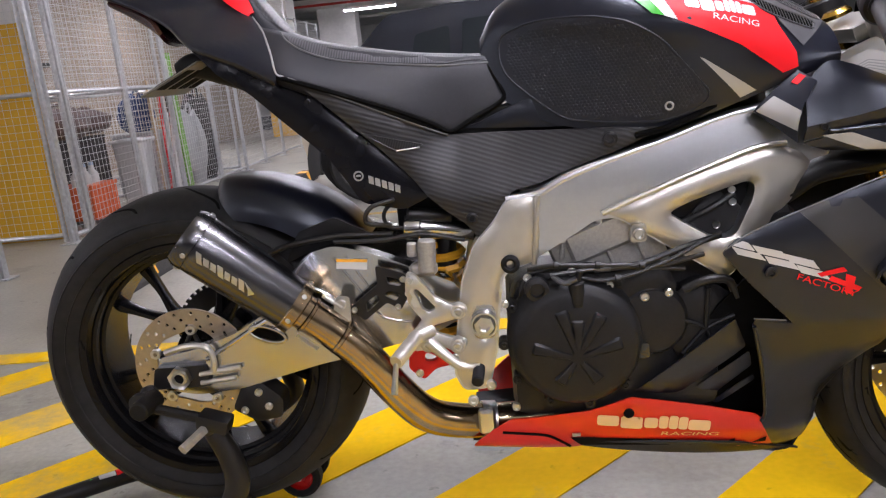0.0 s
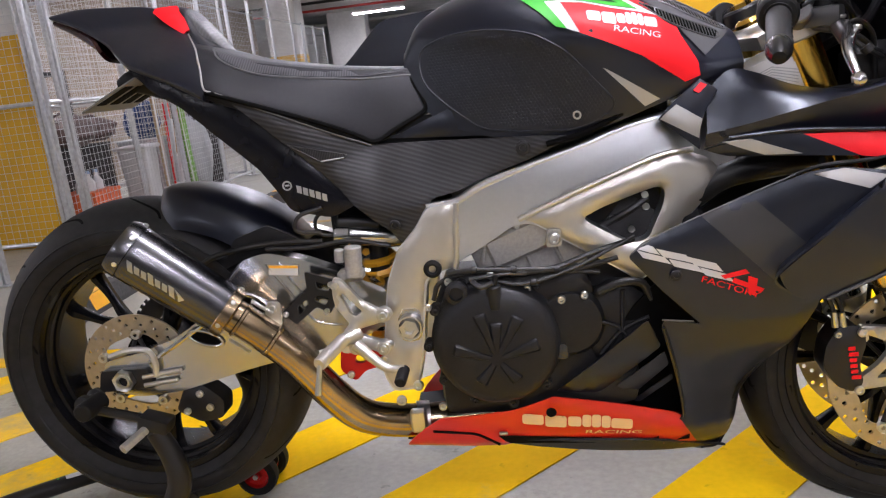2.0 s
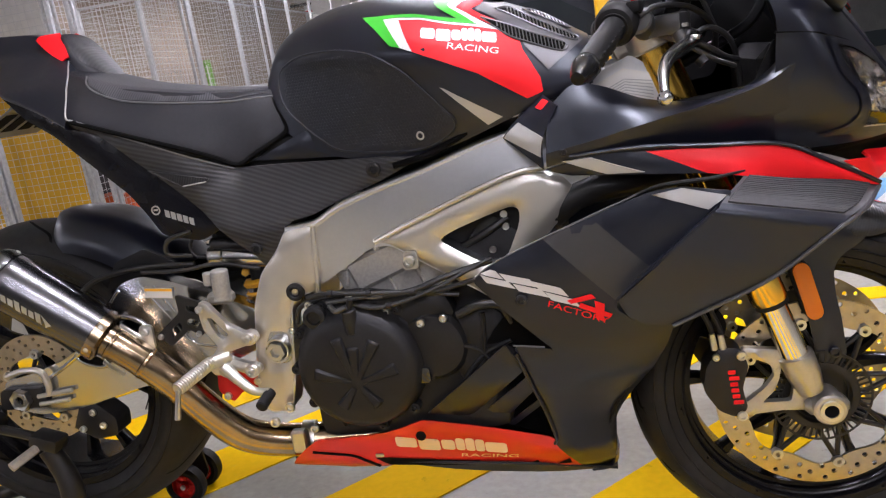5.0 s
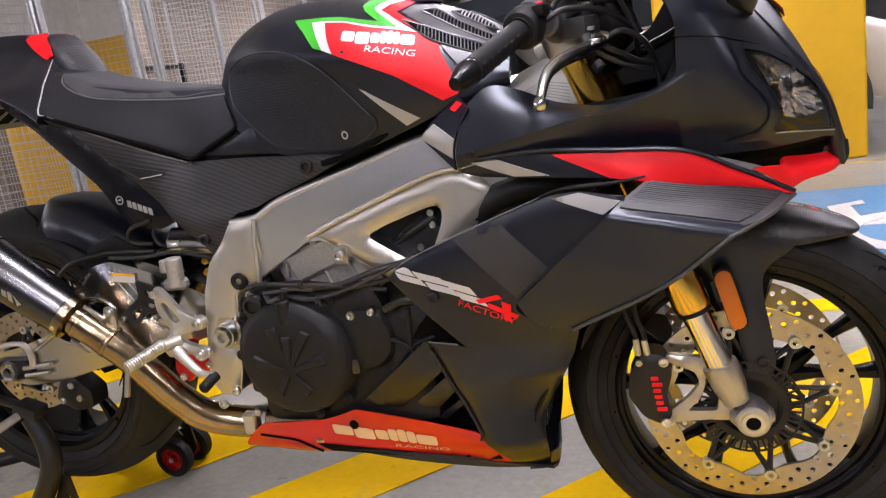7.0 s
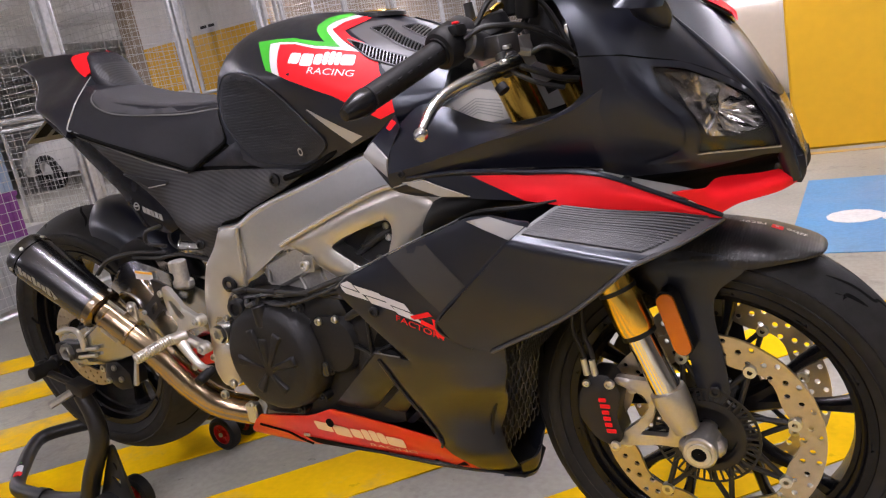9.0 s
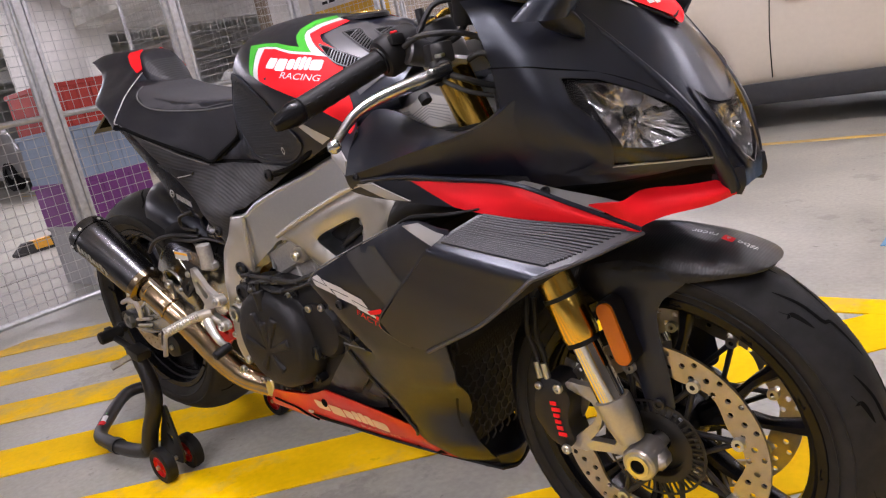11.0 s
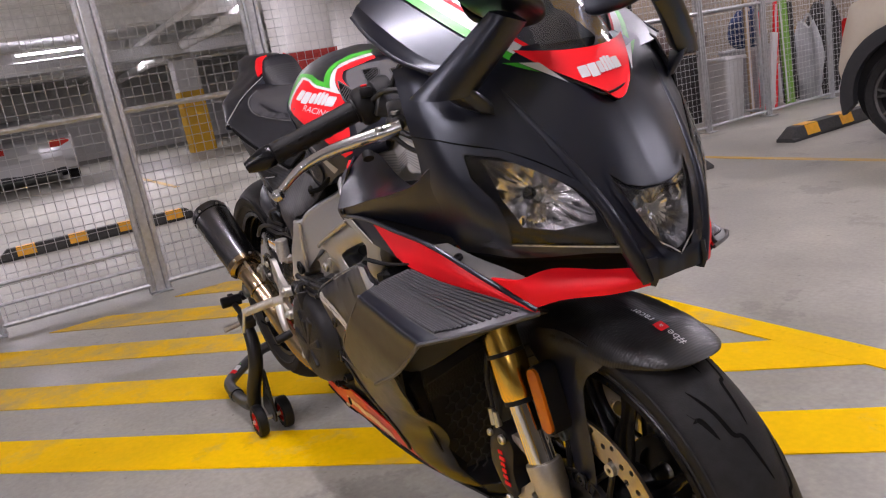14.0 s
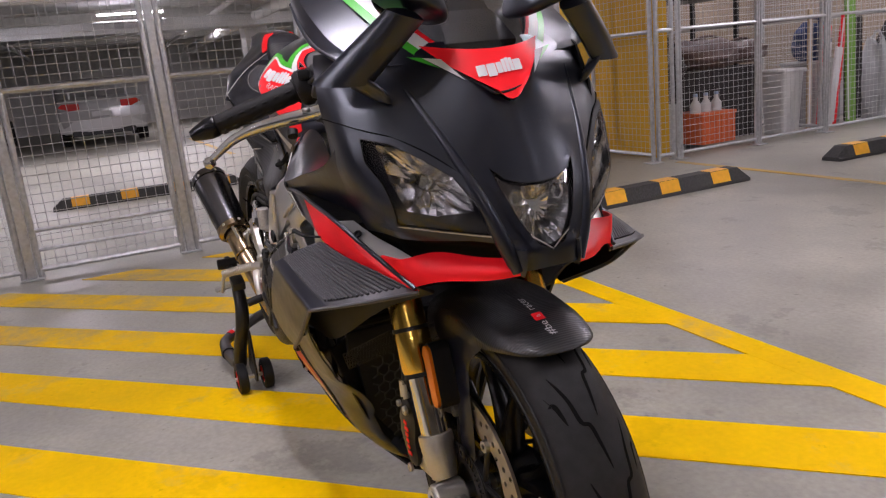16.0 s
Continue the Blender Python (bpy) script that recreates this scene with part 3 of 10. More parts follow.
pillar(-4.03, 3.74, -2.62, 3.9, 1.52)
pillar(1.22, 3.82, 2.41, 4.08, 1.9)
pillar(-6.9, 2.40, -6.3, 2.98, 1.3)
pillar(-16.9, 3.2, -16.35, 3.75, 1.45)
pillar(-17.3, -4.4, -16.7, -3.8, 1.3)
pillar(-3.84, 18.3, -2.86, 18.9, 1.3)
pillar(-3.79, 13.0, -3.19, 13.6, 1.6)
pillar(-11.3, 5.0, -10.7, 5.6, 1.3)
pillar(-6.9, -6.9, -6.3, -6.3, 1.3)
pillar(5.6, -6.2, 6.2, -5.6, 1.3)

# lamps
for x, y, across in BATTENS:
    lamp = thing("fluorescent_batten", "white twin-tube fluorescent batten lamp under the slab", "ceiling lamp", (x, y, CEILING - 0.25), "car park battens")
    L = 0.62
    lo, hi = ((x - 0.06, y - L, CEILING - 0.24), (x + 0.06, y + L, CEILING - 0.18)) if across else ((x - L, y - 0.06, CEILING - 0.24), (x + L, y + 0.06, CEILING - 0.18))
    part("housing", box(B(), lo, hi, 0.008), M_LAMPBODY, lamp)
    for s in (-0.035, 0.035):
        a, b = ((x + s, y - L + 0.02, CEILING - 0.256), (x + s, y + L - 0.02, CEILING - 0.256)) if across else ((x - L + 0.02, y + s, CEILING - 0.256), (x + L - 0.02, y + s, CEILING - 0.256))
        part("tube", cyl(B(), a, b, 0.014, n=8), M_TUBE, lamp, "glowing white tube")
    for s in (-0.4, 0.4):
        p = (x, y + s, CEILING - 0.2) if across else (x + s, y, CEILING - 0.2)
        part("rod", cyl(B(), p, (p[0], p[1], CEILING + 0.01), 0.005, n=6), M_GALV, lamp)
    data = bpy.data.lights.new("batten_light", "AREA")
    data.shape, data.size, data.size_y, data.energy, data.color = "RECTANGLE", 1.2, 0.09, 43.0 if x > -6 else 128.0, (0.945, 0.865, 1.0)
    light = new("batten_light", data)
    light.matrix_world = pose(x, y, CEILING - 0.275, 0, 0, 90 if across else 0)

# services under the slab, far off
for y, z, r in ((2.2, 2.42, 0.05), (-1.9, 2.36, 0.06), (3.0, 2.3, 0.11)):
    bm = cyl(B(), (-25.6, y, z), (-3.4, y, z), r, n=14)
    for x in range(-25, -3, 3):
        box(bm, (x - 0.01, y - 0.01, z + r * 0.9), (x + 0.01, y + 0.01, CEILING + 0.01))
    solid("ceiling_pipe", bm, M_PILLAR, "pale service pipe hung under the slab", "pipe", "structure")
bm = B()
box(bm, (-14.5, -6, 2.12), (-13.9, 8, 2.36), 0.01)
for y in (-5, -1, 3, 7):
    box(bm, (-14.22, y - 0.01, 2.3), (-14.18, y + 0.01, CEILING + 0.01))
for y, r, m in ((16.2, 0.028, M_REDPIPE), (14.6, 0.03, M_CABLE), (20.5, 0.05, M_PILLAR)):
    solid("ceiling_pipe", cyl(B(), (-12.0, y, 2.66), (8.0, y + 0.4, 2.66), r, n=10), m, "service pipe run close under the slab", "pipe", "structure")
solid("ceiling_duct", bm, M_GALV, "galvanised ventilation duct hung under the slab", "duct", "structure")


# ---------------------------------------------------------------- mesh fences and cages
def wire_grid(bm, u0, u1, z0, z1, place, step=0.052, r=0.0017):
    """Welded wires, upright and level, as thin four-sided rods."""
    def rod(p, q, a, b):
        vs = [bm.verts.new(Vector(e) + Vector(s)) for e in (p, q) for s in (a, b, [-c for c in a], [-c for c in b])]
        for i in range(4):
            bm.faces.new((vs[i], vs[(i + 1) % 4], vs[4 + (i + 1) % 4], vs[4 + i]))
    n = max(2, round((u1 - u0) / step))
    for i in range(1, n):
        u = u0 + (u1 - u0) * i / n
        p, q, w = place(u, z0, -r), place(u, z1, -r), place(u + r, z0, -r)
        rod(p, q, [a - b for a, b in zip(w, p)], [a - b for a, b in zip(place(u, z0, 0), p)])
    m = max(2, round((z1 - z0) / step))
    for i in range(1, m):
        z = z0 + (z1 - z0) * i / m
        p, q = place(u0, z, r), place(u1, z, r)
        rod(p, q, (0, 0, r), [a - b for a, b in zip(place(u0, z, 2 * r), p)])
    return bm


def mesh_panel(name, u0, u1, axis, at, z0=0.05, z1=2.25, rail=1.03, frame_r=0.017, label="galvanised welded wire mesh panel in a tube frame", low_rails=()):
    """A framed panel along x or y, with its level tube at rail height."""
    def place(u, z, d):
        return (u, at + d, z) if axis == "x" else (at + d, u, z)
    c = place((u0 + u1) / 2, 0, 0)
    p = thing(name, label, "fence panel", c, "mesh panels")
    for u in (u0 + frame_r, u1 - frame_r):
        part("stile", cyl(B(), place(u, 0.0, 0), place(u, z1, 0), frame_r, n=8), M_GALV, p)
    for z in (z0, rail, z1, *low_rails):
        part("rail", cyl(B(), place(u0 + frame_r, z, 0), place(u1 - frame_r, z, 0), frame_r * (0.95 if z in (z0, rail, z1) else 0.6), n=8), M_GALV, p)
    part("wire_mesh", wire_grid(B(), u0, u1, z0, z1, place), M_WIRE, p, smooth=0)
    return p


def post(x, y, z1=2.35, s=0.024):
    p = thing("fence_post", "galvanised square steel fence post with a foot plate", "post", (x, y, 0), "fence posts")
    part("shaft", box(B(), (x - s, y - s, 0.006), (x + s, y + s, z1), 0.004), M_GALV, p)
    part("foot_plate", box(B(), (x - 0.06, y - 0.06, 0), (x + 0.06, y + 0.06, 0.008), 0.002), M_GALV, p)
    return p


FX = -2.3
ys = [-5.9, -5.05, -4.2, -3.35, -2.6, -1.78, -0.955, -0.10, 0.78, 1.66, 2.60]
for y in ys:
    post(FX, y)
for i, (a, b) in enumerate(zip(ys, ys[1:])):
    mesh_panel("mesh_panel", a + 0.028, b - 0.028, "y", FX, low_rails=(0.16, 0.27) if i in (6,) else ())
# the return and the row of stores beyond the pillar
mesh_panel("mesh_panel", -3.3, -2.5, "x", 3.62)
post(-2.43, 3.55, s=0.015)
cy = [3.82, 4.7, 5.53, 6.5, 7.33, 8.08, 8.93, 9.94, 10.5, 11.2, 11.9]
mesh_panel("mesh_panel", 3.59, 3.78, "y", -2.43)
for y in cy:
    post(-2.43, y, 2.35 if y < 9.9 else 1.93, s=0.012)
for a, b in zip(cy, cy[1:]):
    mesh_panel("mesh_panel", a + 0.014, b - 0.014, "y", -2.43, z1=2.25 if b < 10 else 1.9, frame_r=0.013, low_rails=(1.90,) if b < 10 else ())
# inner mesh partitions between the stores
for y in (5.56, 7.33):
    mesh_panel("mesh_panel", -4.8, -2.5, "x", y)
mesh_panel("mesh_panel", -4.8, -2.4, "x", 2.7)
mesh_panel("mesh_panel", -4.8, -2.4, "x", -2.62)

# a small sign on the fence
s = thing("sign", "white number plate sign tied to the mesh", "sign", (FX + 0.03, -0.66, 1.5))
part("board", box(B(), (FX + 0.022, -0.76, 1.47), (FX + 0.026, -0.58, 1.55), 0.002), M_WHITE, s)
part("bars", box(box(B(), (FX + 0.027, -0.72, 1.495), (FX + 0.0285, -0.67, 1.525)), (FX + 0.027, -0.655, 1.495), (FX + 0.0285, -0.615, 1.525)), M_BLACKIN, s)
s = thing("sign", "white number sign tied to the mesh before the pillar", "sign", (-3.03, 3.60, 1.54))
part("board", box(B(), (-3.14, 3.592, 1.518), (-2.915, 3.596, 1.565), 0.001), M_WHITE, s)
part("bars", box(box(B(), (-3.11, 3.590, 1.530), (-3.04, 3.5915, 1.553)), (-3.02, 3.590, 1.530), (-2.95, 3.5915, 1.553)), M_BLACKIN, s)


# ---------------------------------------------------------------- wheel stops
def wheel_stop(x, y0, y1):
    t = thing("wheel_stop", "black recycled rubber wheel stop with amber reflective patches", "wheel stop", (x, (y0 + y1) / 2, 0), "wheel stops")
    bm = B()
    rows = []
    for y, k in ((y0, 0.0), (y0 + 0.09, 1.0), (y1 - 0.09, 1.0), (y1, 0.0)):
        h = 0.028 + 0.072 * k
        w = 0.075
        rows.append([(x - w, y, 0), (x - w, y, 0.02), (x - w * 0.62, y, h), (x + w * 0.62, y, h), (x + w, y, 0.02), (x + w, y, 0)])
    V = [[bm.verts.new(p) for p in r] for r in rows]
    for a, b in zip(V, V[1:]):
        for i in range(6):
            bm.faces.new((a[i], a[(i + 1) % 6], b[(i + 1) % 6], b[i]))
    bm.faces.new(V[0][::-1])
    bm.faces.new(V[-1])
    part("bar", bm, M_RUBBERSTOP, t, smooth=0)
    y = y0 + 0.16
    while y + 0.2 < y1:
        part("reflector", box(B(), (x - 0.046, y, 0.0995), (x + 0.046, y + 0.15, 0.1025), 0.001), M_REFLECT, t, "amber reflective patch")
        bm = plate(B(), [(y, 0.025), (y + 0.15, 0.025), (y + 0.15, 0.098), (y, 0.098)], lambda a, b: x + 0.0775 - (b - 0.02) * 0.35, -0.004, h=0.2, to=front)
        part("reflector", bm, M_REFLECT, t, "amber reflective patch")
        y += 0.42
    return t


wheel_stop(-1.33, 1.62, 3.36)
wheel_stop(-1.33, 4.22, 5.96)
wheel_stop(-1.33, 6.2, 7.9)
wheel_stop(-5.2, -0.95, 0.75)
wheel_stop(-5.2, 1.3, 3.0)
wheel_stop(-5.2, -3.3, -1.6)


# ---------------------------------------------------------------- parked cars
M_CREAM = mat("cream_car_paint", (0.62, 0.56, 0.46), 0.25, coat=0.6, noise_amt=0.02)
M_SILVER = mat("silver_car_paint", (0.50, 0.50, 0.51), 0.3, 0.4, coat=0.6)
M_DARKCAR = mat("dark_blue_car_paint", (0.03, 0.035, 0.05), 0.25, coat=0.6)
M_TRIM = mat("black_car_trim", (0.03, 0.031, 0.034), 0.55, noise_amt=0.1)
M_CLOTH = mat("black_soft_top_fabric", (0.008, 0.010, 0.017), 0.8, noise_amt=0.2, noise_scale=150, bump=0.2, bump_scale=500)
M_CARGLASS = mat("tinted_car_glass", (0.02, 0.024, 0.028), 0.05, spec=0.7)
M_ALLOY = mat("gunmetal_alloy", (0.085, 0.082, 0.08), 0.42, 0.5, noise_amt=0.1)
M_TAIL = mat("red_tail_lamp", (0.45, 0.01, 0.01), 0.2, coat=0.5)


def ring_arc(cx, cz, r, a0, a1, n=18):
    return [(cx + r * math.cos(radians(a0 + (a1 - a0) * i / n)), cz + r * math.sin(radians(a0 + (a1 - a0) * i / n))) for i in range(n + 1)]


def car_wheel(parent, x, y, r, face=-1, spokes=8):
    """A tyre on a cross-spoke alloy; face is the side that looks out."""
    w = part("wheel", lathe(B(), [(0.0, r * 0.73), (0.02 * face, r * 0.77), (0.03 * face, r * 0.9), (0.0, r * 0.985), (-0.05 * face, r), (-0.14 * face, r), (-0.19 * face, r * 0.97), (-0.2 * face, r * 0.75)], (x, y, r), (0, 1, 0), 40), M_TYRE, parent)
    bm = lathe(B(), [(-0.1 * face, r * 0.67), (0.004 * face, r * 0.70), (0.012 * face, r * 0.745), (-0.01 * face, r * 0.77)], (x, y, r), (0, 1, 0), 40)
    part("rim", bm, M_ALLOY, w)
    part("brake", lathe(B(), [(-0.11 * face, 0.001), (-0.11 * face, r * 0.665)], (x, y, r), (0, 1, 0), 24), M_SATIN, w)
    bm = B()
    for k in range(spokes * 2):
        a = 2 * math.pi * k / (spokes * 2) + 0.1
        b = a + (0.30 if k % 2 else -0.30)
        p = (x + math.cos(a) * r * 0.15, y - 0.02 * face, r + math.sin(a) * r * 0.15)
        q = (x + math.cos(b) * r * 0.70, y + 0.0 * face, r + math.sin(b) * r * 0.70)
        cyl(bm, p, q, 0.013, 0.010, 6)
    lathe(bm, [(-0.04 * face, r * 0.2), (-0.005 * face, r * 0.19), (0.0, r * 0.1), (0.0, 0.001)], (x, y, r), (0, 1, 0), 20)
    part("spokes", bm, M_ALLOY, w)
    return w


def small_car():
    """The cream hatch with a black soft top, parked with its tail to the stops."""
    c = thing("car", "cream convertible small car with black soft top and black arches, parked", "car", (0.9, 4.95, 0))
    Y = 4.17
    wr, fx, rx = 0.305, 2.06, -0.41
    body = [(-0.86, 0.33), (-0.79, 0.30), (-0.79, 0.42)] + ring_arc(rx, 0.31, 0.40, 176, 4) + [(0.02, 0.30), (1.64, 0.30)] + ring_arc(fx, 0.31, 0.40, 176, 4) + [(2.62, 0.30), (2.76, 0.36), (2.8, 0.55), (2.72, 0.74), (2.45, 0.84), (1.75, 0.92), (1.2, 0.95), (0.2, 0.97), (-0.55, 0.97), (-0.80, 0.90), (-0.86, 0.70), (-0.9, 0.5)]
    part("body", plate(B(), body, Y, 1.66, h=0.07, r=0.03, rim=0.05, rim_w=0.14), M_CREAM, c, "cream painted body", smooth=50)
    roof = [(-0.62, 0.95), (-0.45, 1.08), (-0.19, 1.325), (-0.10, 1.345), (0.3, 1.375), (0.95, 1.37), (1.15, 1.34), (1.62, 0.94)]
    part("soft_top", plate(B(), roof, Y + 0.09, 1.48, h=0.08, r=0.06, rim=0.06, rim_w=0.12), M_CLOTH, c, "black fabric soft top", smooth=50)
    part("window", plate(B(), [(0.35, 0.98), (0.38, 1.25), (0.95, 1.27), (1.42, 0.98)], Y + 0.084, 0.01, h=0.2, r=0.03), M_CARGLASS, c, "dark side window")
    part("window", plate(B(), [(-0.02, 0.99), (0.03, 1.18), (0.28, 1.22), (0.27, 0.99)], Y + 0.084, 0.01, h=0.2, r=0.03), M_CARGLASS, c, "dark side window")
    for x in (rx, fx):
        arch = ring_arc(x, 0.31, 0.455, 195 if x < 0 else 180, -8) + ring_arc(x, 0.31, 0.365, -8, 188)
        part("arch_trim", plate(B(), arch, Y - 0.012, 0.06, h=0.05, rim=0.008, rim_w=0.02), M_TRIM, c, "black plastic arch trim")
        part("arch_liner", cyl(B(), (x, Y + 0.05, 0.40), (x, Y + 0.28, 0.40), 0.385, n=24), M_BLACKIN, c)
        car_wheel(c, x, Y + 0.015, wr)
        car_wheel(c, x, Y + 1.62, wr, 1)
    part("sill", plate(B(), [(0.03, 0.17), (0.0, 0.31), (1.62, 0.31), (1.62, 0.17)], Y - 0.008, 1.6, h=0.1, r=0.02, rim=0.02, rim_w=0.05), M_TRIM, c, "black plastic sill")
    bm = B()
    for x0, x1 in ((0.335, 0.30), (1.36, 1.44)):
        tube(bm, [(x0, Y - 0.0005, 0.94), ((x0 + x1) / 2 - 0.01, Y - 0.0005, 0.62), (x1, Y - 0.0005, 0.34)], 0.004, 6)
    part("door_gap", bm, M_GROOVE_SHADE, c)
    part("chrome_strip", box(B(), (-0.5, Y + 0.03, 0.955), (1.6, Y + 0.05, 0.972), 0.004), M_CHROME, c, "chrome waist strip")
    part("door_handle", box(B(), (0.42, Y - 0.03, 0.80), (0.58, Y + 0.01, 0.83), 0.008), M_CHROME, c, "chrome handle")
    part("head_lamp", lathe(B(), [(0.0, 0.12), (0.03, 0.115), (0.035, 0.1), (0.02, 0.09), (0.03, 0.001)], (2.70, Y + 0.22, 0.66), (0.9, -0.45, 0.2), 28), M_CHROME, c, "round chrome-ringed headlamp")
    part("tail_lamp", box(B(), (-0.88, Y + 0.05, 0.62), (-0.8, Y + 0.17, 0.82), 0.02), M_TAIL, c, "red tail lamp")
    return c


small_car()


def hatchback(x, y, paint, label):
    """A hatch seen from behind, its tail at x, its middle at y, far off."""
    c = thing("car", label, "car", (x, y, 0), "far parked cars")
    w = 0.88
    prof = [(x - 4.1, 0.28), (x - 0.05, 0.25), (x, 0.5), (x - 0.02, 0.86), (x - 0.1, 0.93), (x - 0.5, 1.38), (x - 1.0, 1.47), (x - 2.1, 1.46), (x - 2.9, 0.95), (x - 4.0, 0.75), (x - 4.2, 0.5)]
    part("body", plate(B(), prof, y - w, 2 * w, h=0.16, r=0.05, rim=0.06, rim_w=0.16), paint, c, smooth=50)
    part("rear_window", plate(B(), [(y - 0.62, 0.97), (y + 0.62, 0.97), (y + 0.5, 1.33), (y - 0.5, 1.33)], lambda a, b: x - 0.105 - (b - 0.93) * 0.86 + 0.015, -0.01, h=0.3, r=0.04, to=front), M_CARGLASS, c)
    for s in (-1, 1):
        part("tail_lamp", box(B(), (x - 0.1, y + s * 0.62 - 0.17, 0.70), (x + 0.02, y + s * 0.62 + 0.17, 0.86), 0.02), M_TAIL, c, "red tail lamp")
        part("wheel", lathe(B(), [(0.2, 0.2), (0.2, 0.31), (0.0, 0.315), (0.0, 0.2)], (x - 0.75, y + s * 0.86 - 0.1, 0.315), (0, 1, 0), 24), M_TYRE, c)
        part("wheel", lathe(B(), [(0.2, 0.2), (0.2, 0.31), (0.0, 0.315), (0.0, 0.2)], (x - 3.3, y + s * 0.86 - 0.1, 0.315), (0, 1, 0), 24), M_TYRE, c)
    part("bumper", box(B(), (x - 0.2, y - w + 0.02, 0.24), (x + 0.05, y + w - 0.02, 0.5), 0.04, seg=2), paint, c)
    part("diffuser", box(B(), (x - 0.1, y - w + 0.1, 0.2), (x + 0.04, y + w - 0.1, 0.3), 0.02), M_TRIM, c)
    part("number_plate", box(B(), (x + 0.04, y - 0.2, 0.52), (x + 0.055, y + 0.2, 0.63), 0.003), M_WHITE, c)
    return c


def saloon(x, y, paint, label):
    """A saloon seen from behind with a boot wing, its tail at x, its middle at y."""
    c = thing("car", label, "car", (x, y, 0), "far parked cars")
    w = 0.86
    prof = [(x - 4.2, 0.28), (x - 0.08, 0.27), (x + 0.02, 0.50), (x, 0.78), (x - 0.08, 0.93), (x - 0.30, 0.985), (x - 0.78, 1.00), (x - 1.45, 1.38), (x - 2.0, 1.43), (x - 2.6, 1.40), (x - 3.3, 0.97), (x - 4.15, 0.78), (x - 4.3, 0.5)]
    part("body", plate(B(), prof, y - w, 2 * w, h=0.12, r=0.08, rim=0.10, rim_w=0.22), paint, c, smooth=60)
    part("rear_window", plate(B(), [(y - 0.62, 1.02), (y + 0.62, 1.02), (y + 0.50, 1.33), (y - 0.50, 1.33)], lambda a, b: x - 0.80 - (b - 1.0) * 1.72, -0.012, h=0.3, r=0.05, to=front), M_CARGLASS, c, "dark rear window")
    rows = [[(x - 0.30 - k, y + v, 1.125 + h) for k, h in ((0.0, 0.0), (0.10, 0.022), (0.20, 0.012), (0.10, -0.004))] for v, h in ((-0.66, 0), (-0.3, 0), (0.3, 0), (0.66, 0))]
    part("boot_wing", cap_ends(loft(B(), rows, 3, 2, closed=True)), paint, c, "thin boot wing", smooth=50)
    for v in (-0.56, 0.56):
        part("wing_leg", box(B(), (x - 0.45, y + v - 0.02, 0.96), (x - 0.38, y + v + 0.02, 1.13), 0.006), paint, c)
    for v in (-1, 1):
        part("tail_lamp", plate(B(), [(y + v * 0.40, 0.76), (y + v * 0.40, 0.89), (y + v * 0.72, 0.90), (y + v * 0.80, 0.84), (y + v * 0.70, 0.75)], lambda a, b: x + 0.012 - 0.12 * max(0, abs(a - y) - 0.5), -0.05, h=0.1, r=0.02, to=front), M_TAIL, c, "red tail lamp")
        for d in (0.80, 3.4):
            part("wheel", lathe(B(), [(0.2, 0.2), (0.2, 0.31), (0.0, 0.315), (0.0, 0.2)], (x - d, y + v * 0.78 - 0.1, 0.315), (0, 1, 0), 24), M_TYRE, c)
    part("bumper", plate(B(), [(y - 0.84, 0.30), (y - 0.86, 0.55), (y + 0.86, 0.55), (y + 0.84, 0.30)], lambda a, b: x + 0.06 - 0.14 * (a - y) ** 2, -0.2, h=0.12, r=0.05, to=front), paint, c, smooth=50)
    part("diffuser", box(B(), (x - 0.1, y - 0.62, 0.22), (x + 0.045, y + 0.62, 0.33), 0.02), M_TRIM, c, "black lower bumper")
    part("number_plate", box(B(), (x + 0.062, y - 0.19, 0.60), (x + 0.068, y + 0.19, 0.70), 0.002), M_WHITE, c)
    return c


saloon(-15.1, -0.25, M_SILVER, "silver saloon parked nose-in with a boot wing and red tail lamps")
hatchback(-15.8, -3.2, M_DARKCAR, "dark hatchback parked far off in the car park")
hatchback(-15.4, 6.2, M_SILVER, "silver hatchback parked far off in the car park")
M_WHITECAR = mat("white_car_paint", (0.66, 0.66, 0.65), 0.3, coat=0.6, noise_amt=0.02)
white_car = hatchback(-7.85, 7.98, M_WHITECAR, "white hatchback parked behind the stores")
car_wheel(white_car, -8.60, 7.07, 0.315)


# ---------------------------------------------------------------- the motorcycle
bike = thing("motorcycle", "matt black sports motorcycle with red trim on a stand", "motorcycle", (0.7, 0, 0))
REAR, FRONT = (0.004, 0.0, 0.421), (1.425, 0.0, 0.300)


# ---- wheels
def tyre_profile(R, w, rim):
    """Half the tyre's section: (across, radius), from the crown down to the bead."""
    out = []
    for i in range(9):
        a = i / 8 * 1.18
        out.append((math.sin(a) / math.sin(1.18) * w, R - (1 - math.cos(a)) / (1 - math.cos(1.18)) * (R - rim) * 0.52))
    out += [(w * 0.985, rim + (R - rim) * 0.36), (w * 0.93, rim + (R - rim) * 0.18), (w * 0.84, rim + 0.006), (w * 0.8, rim - 0.006)]
    return out


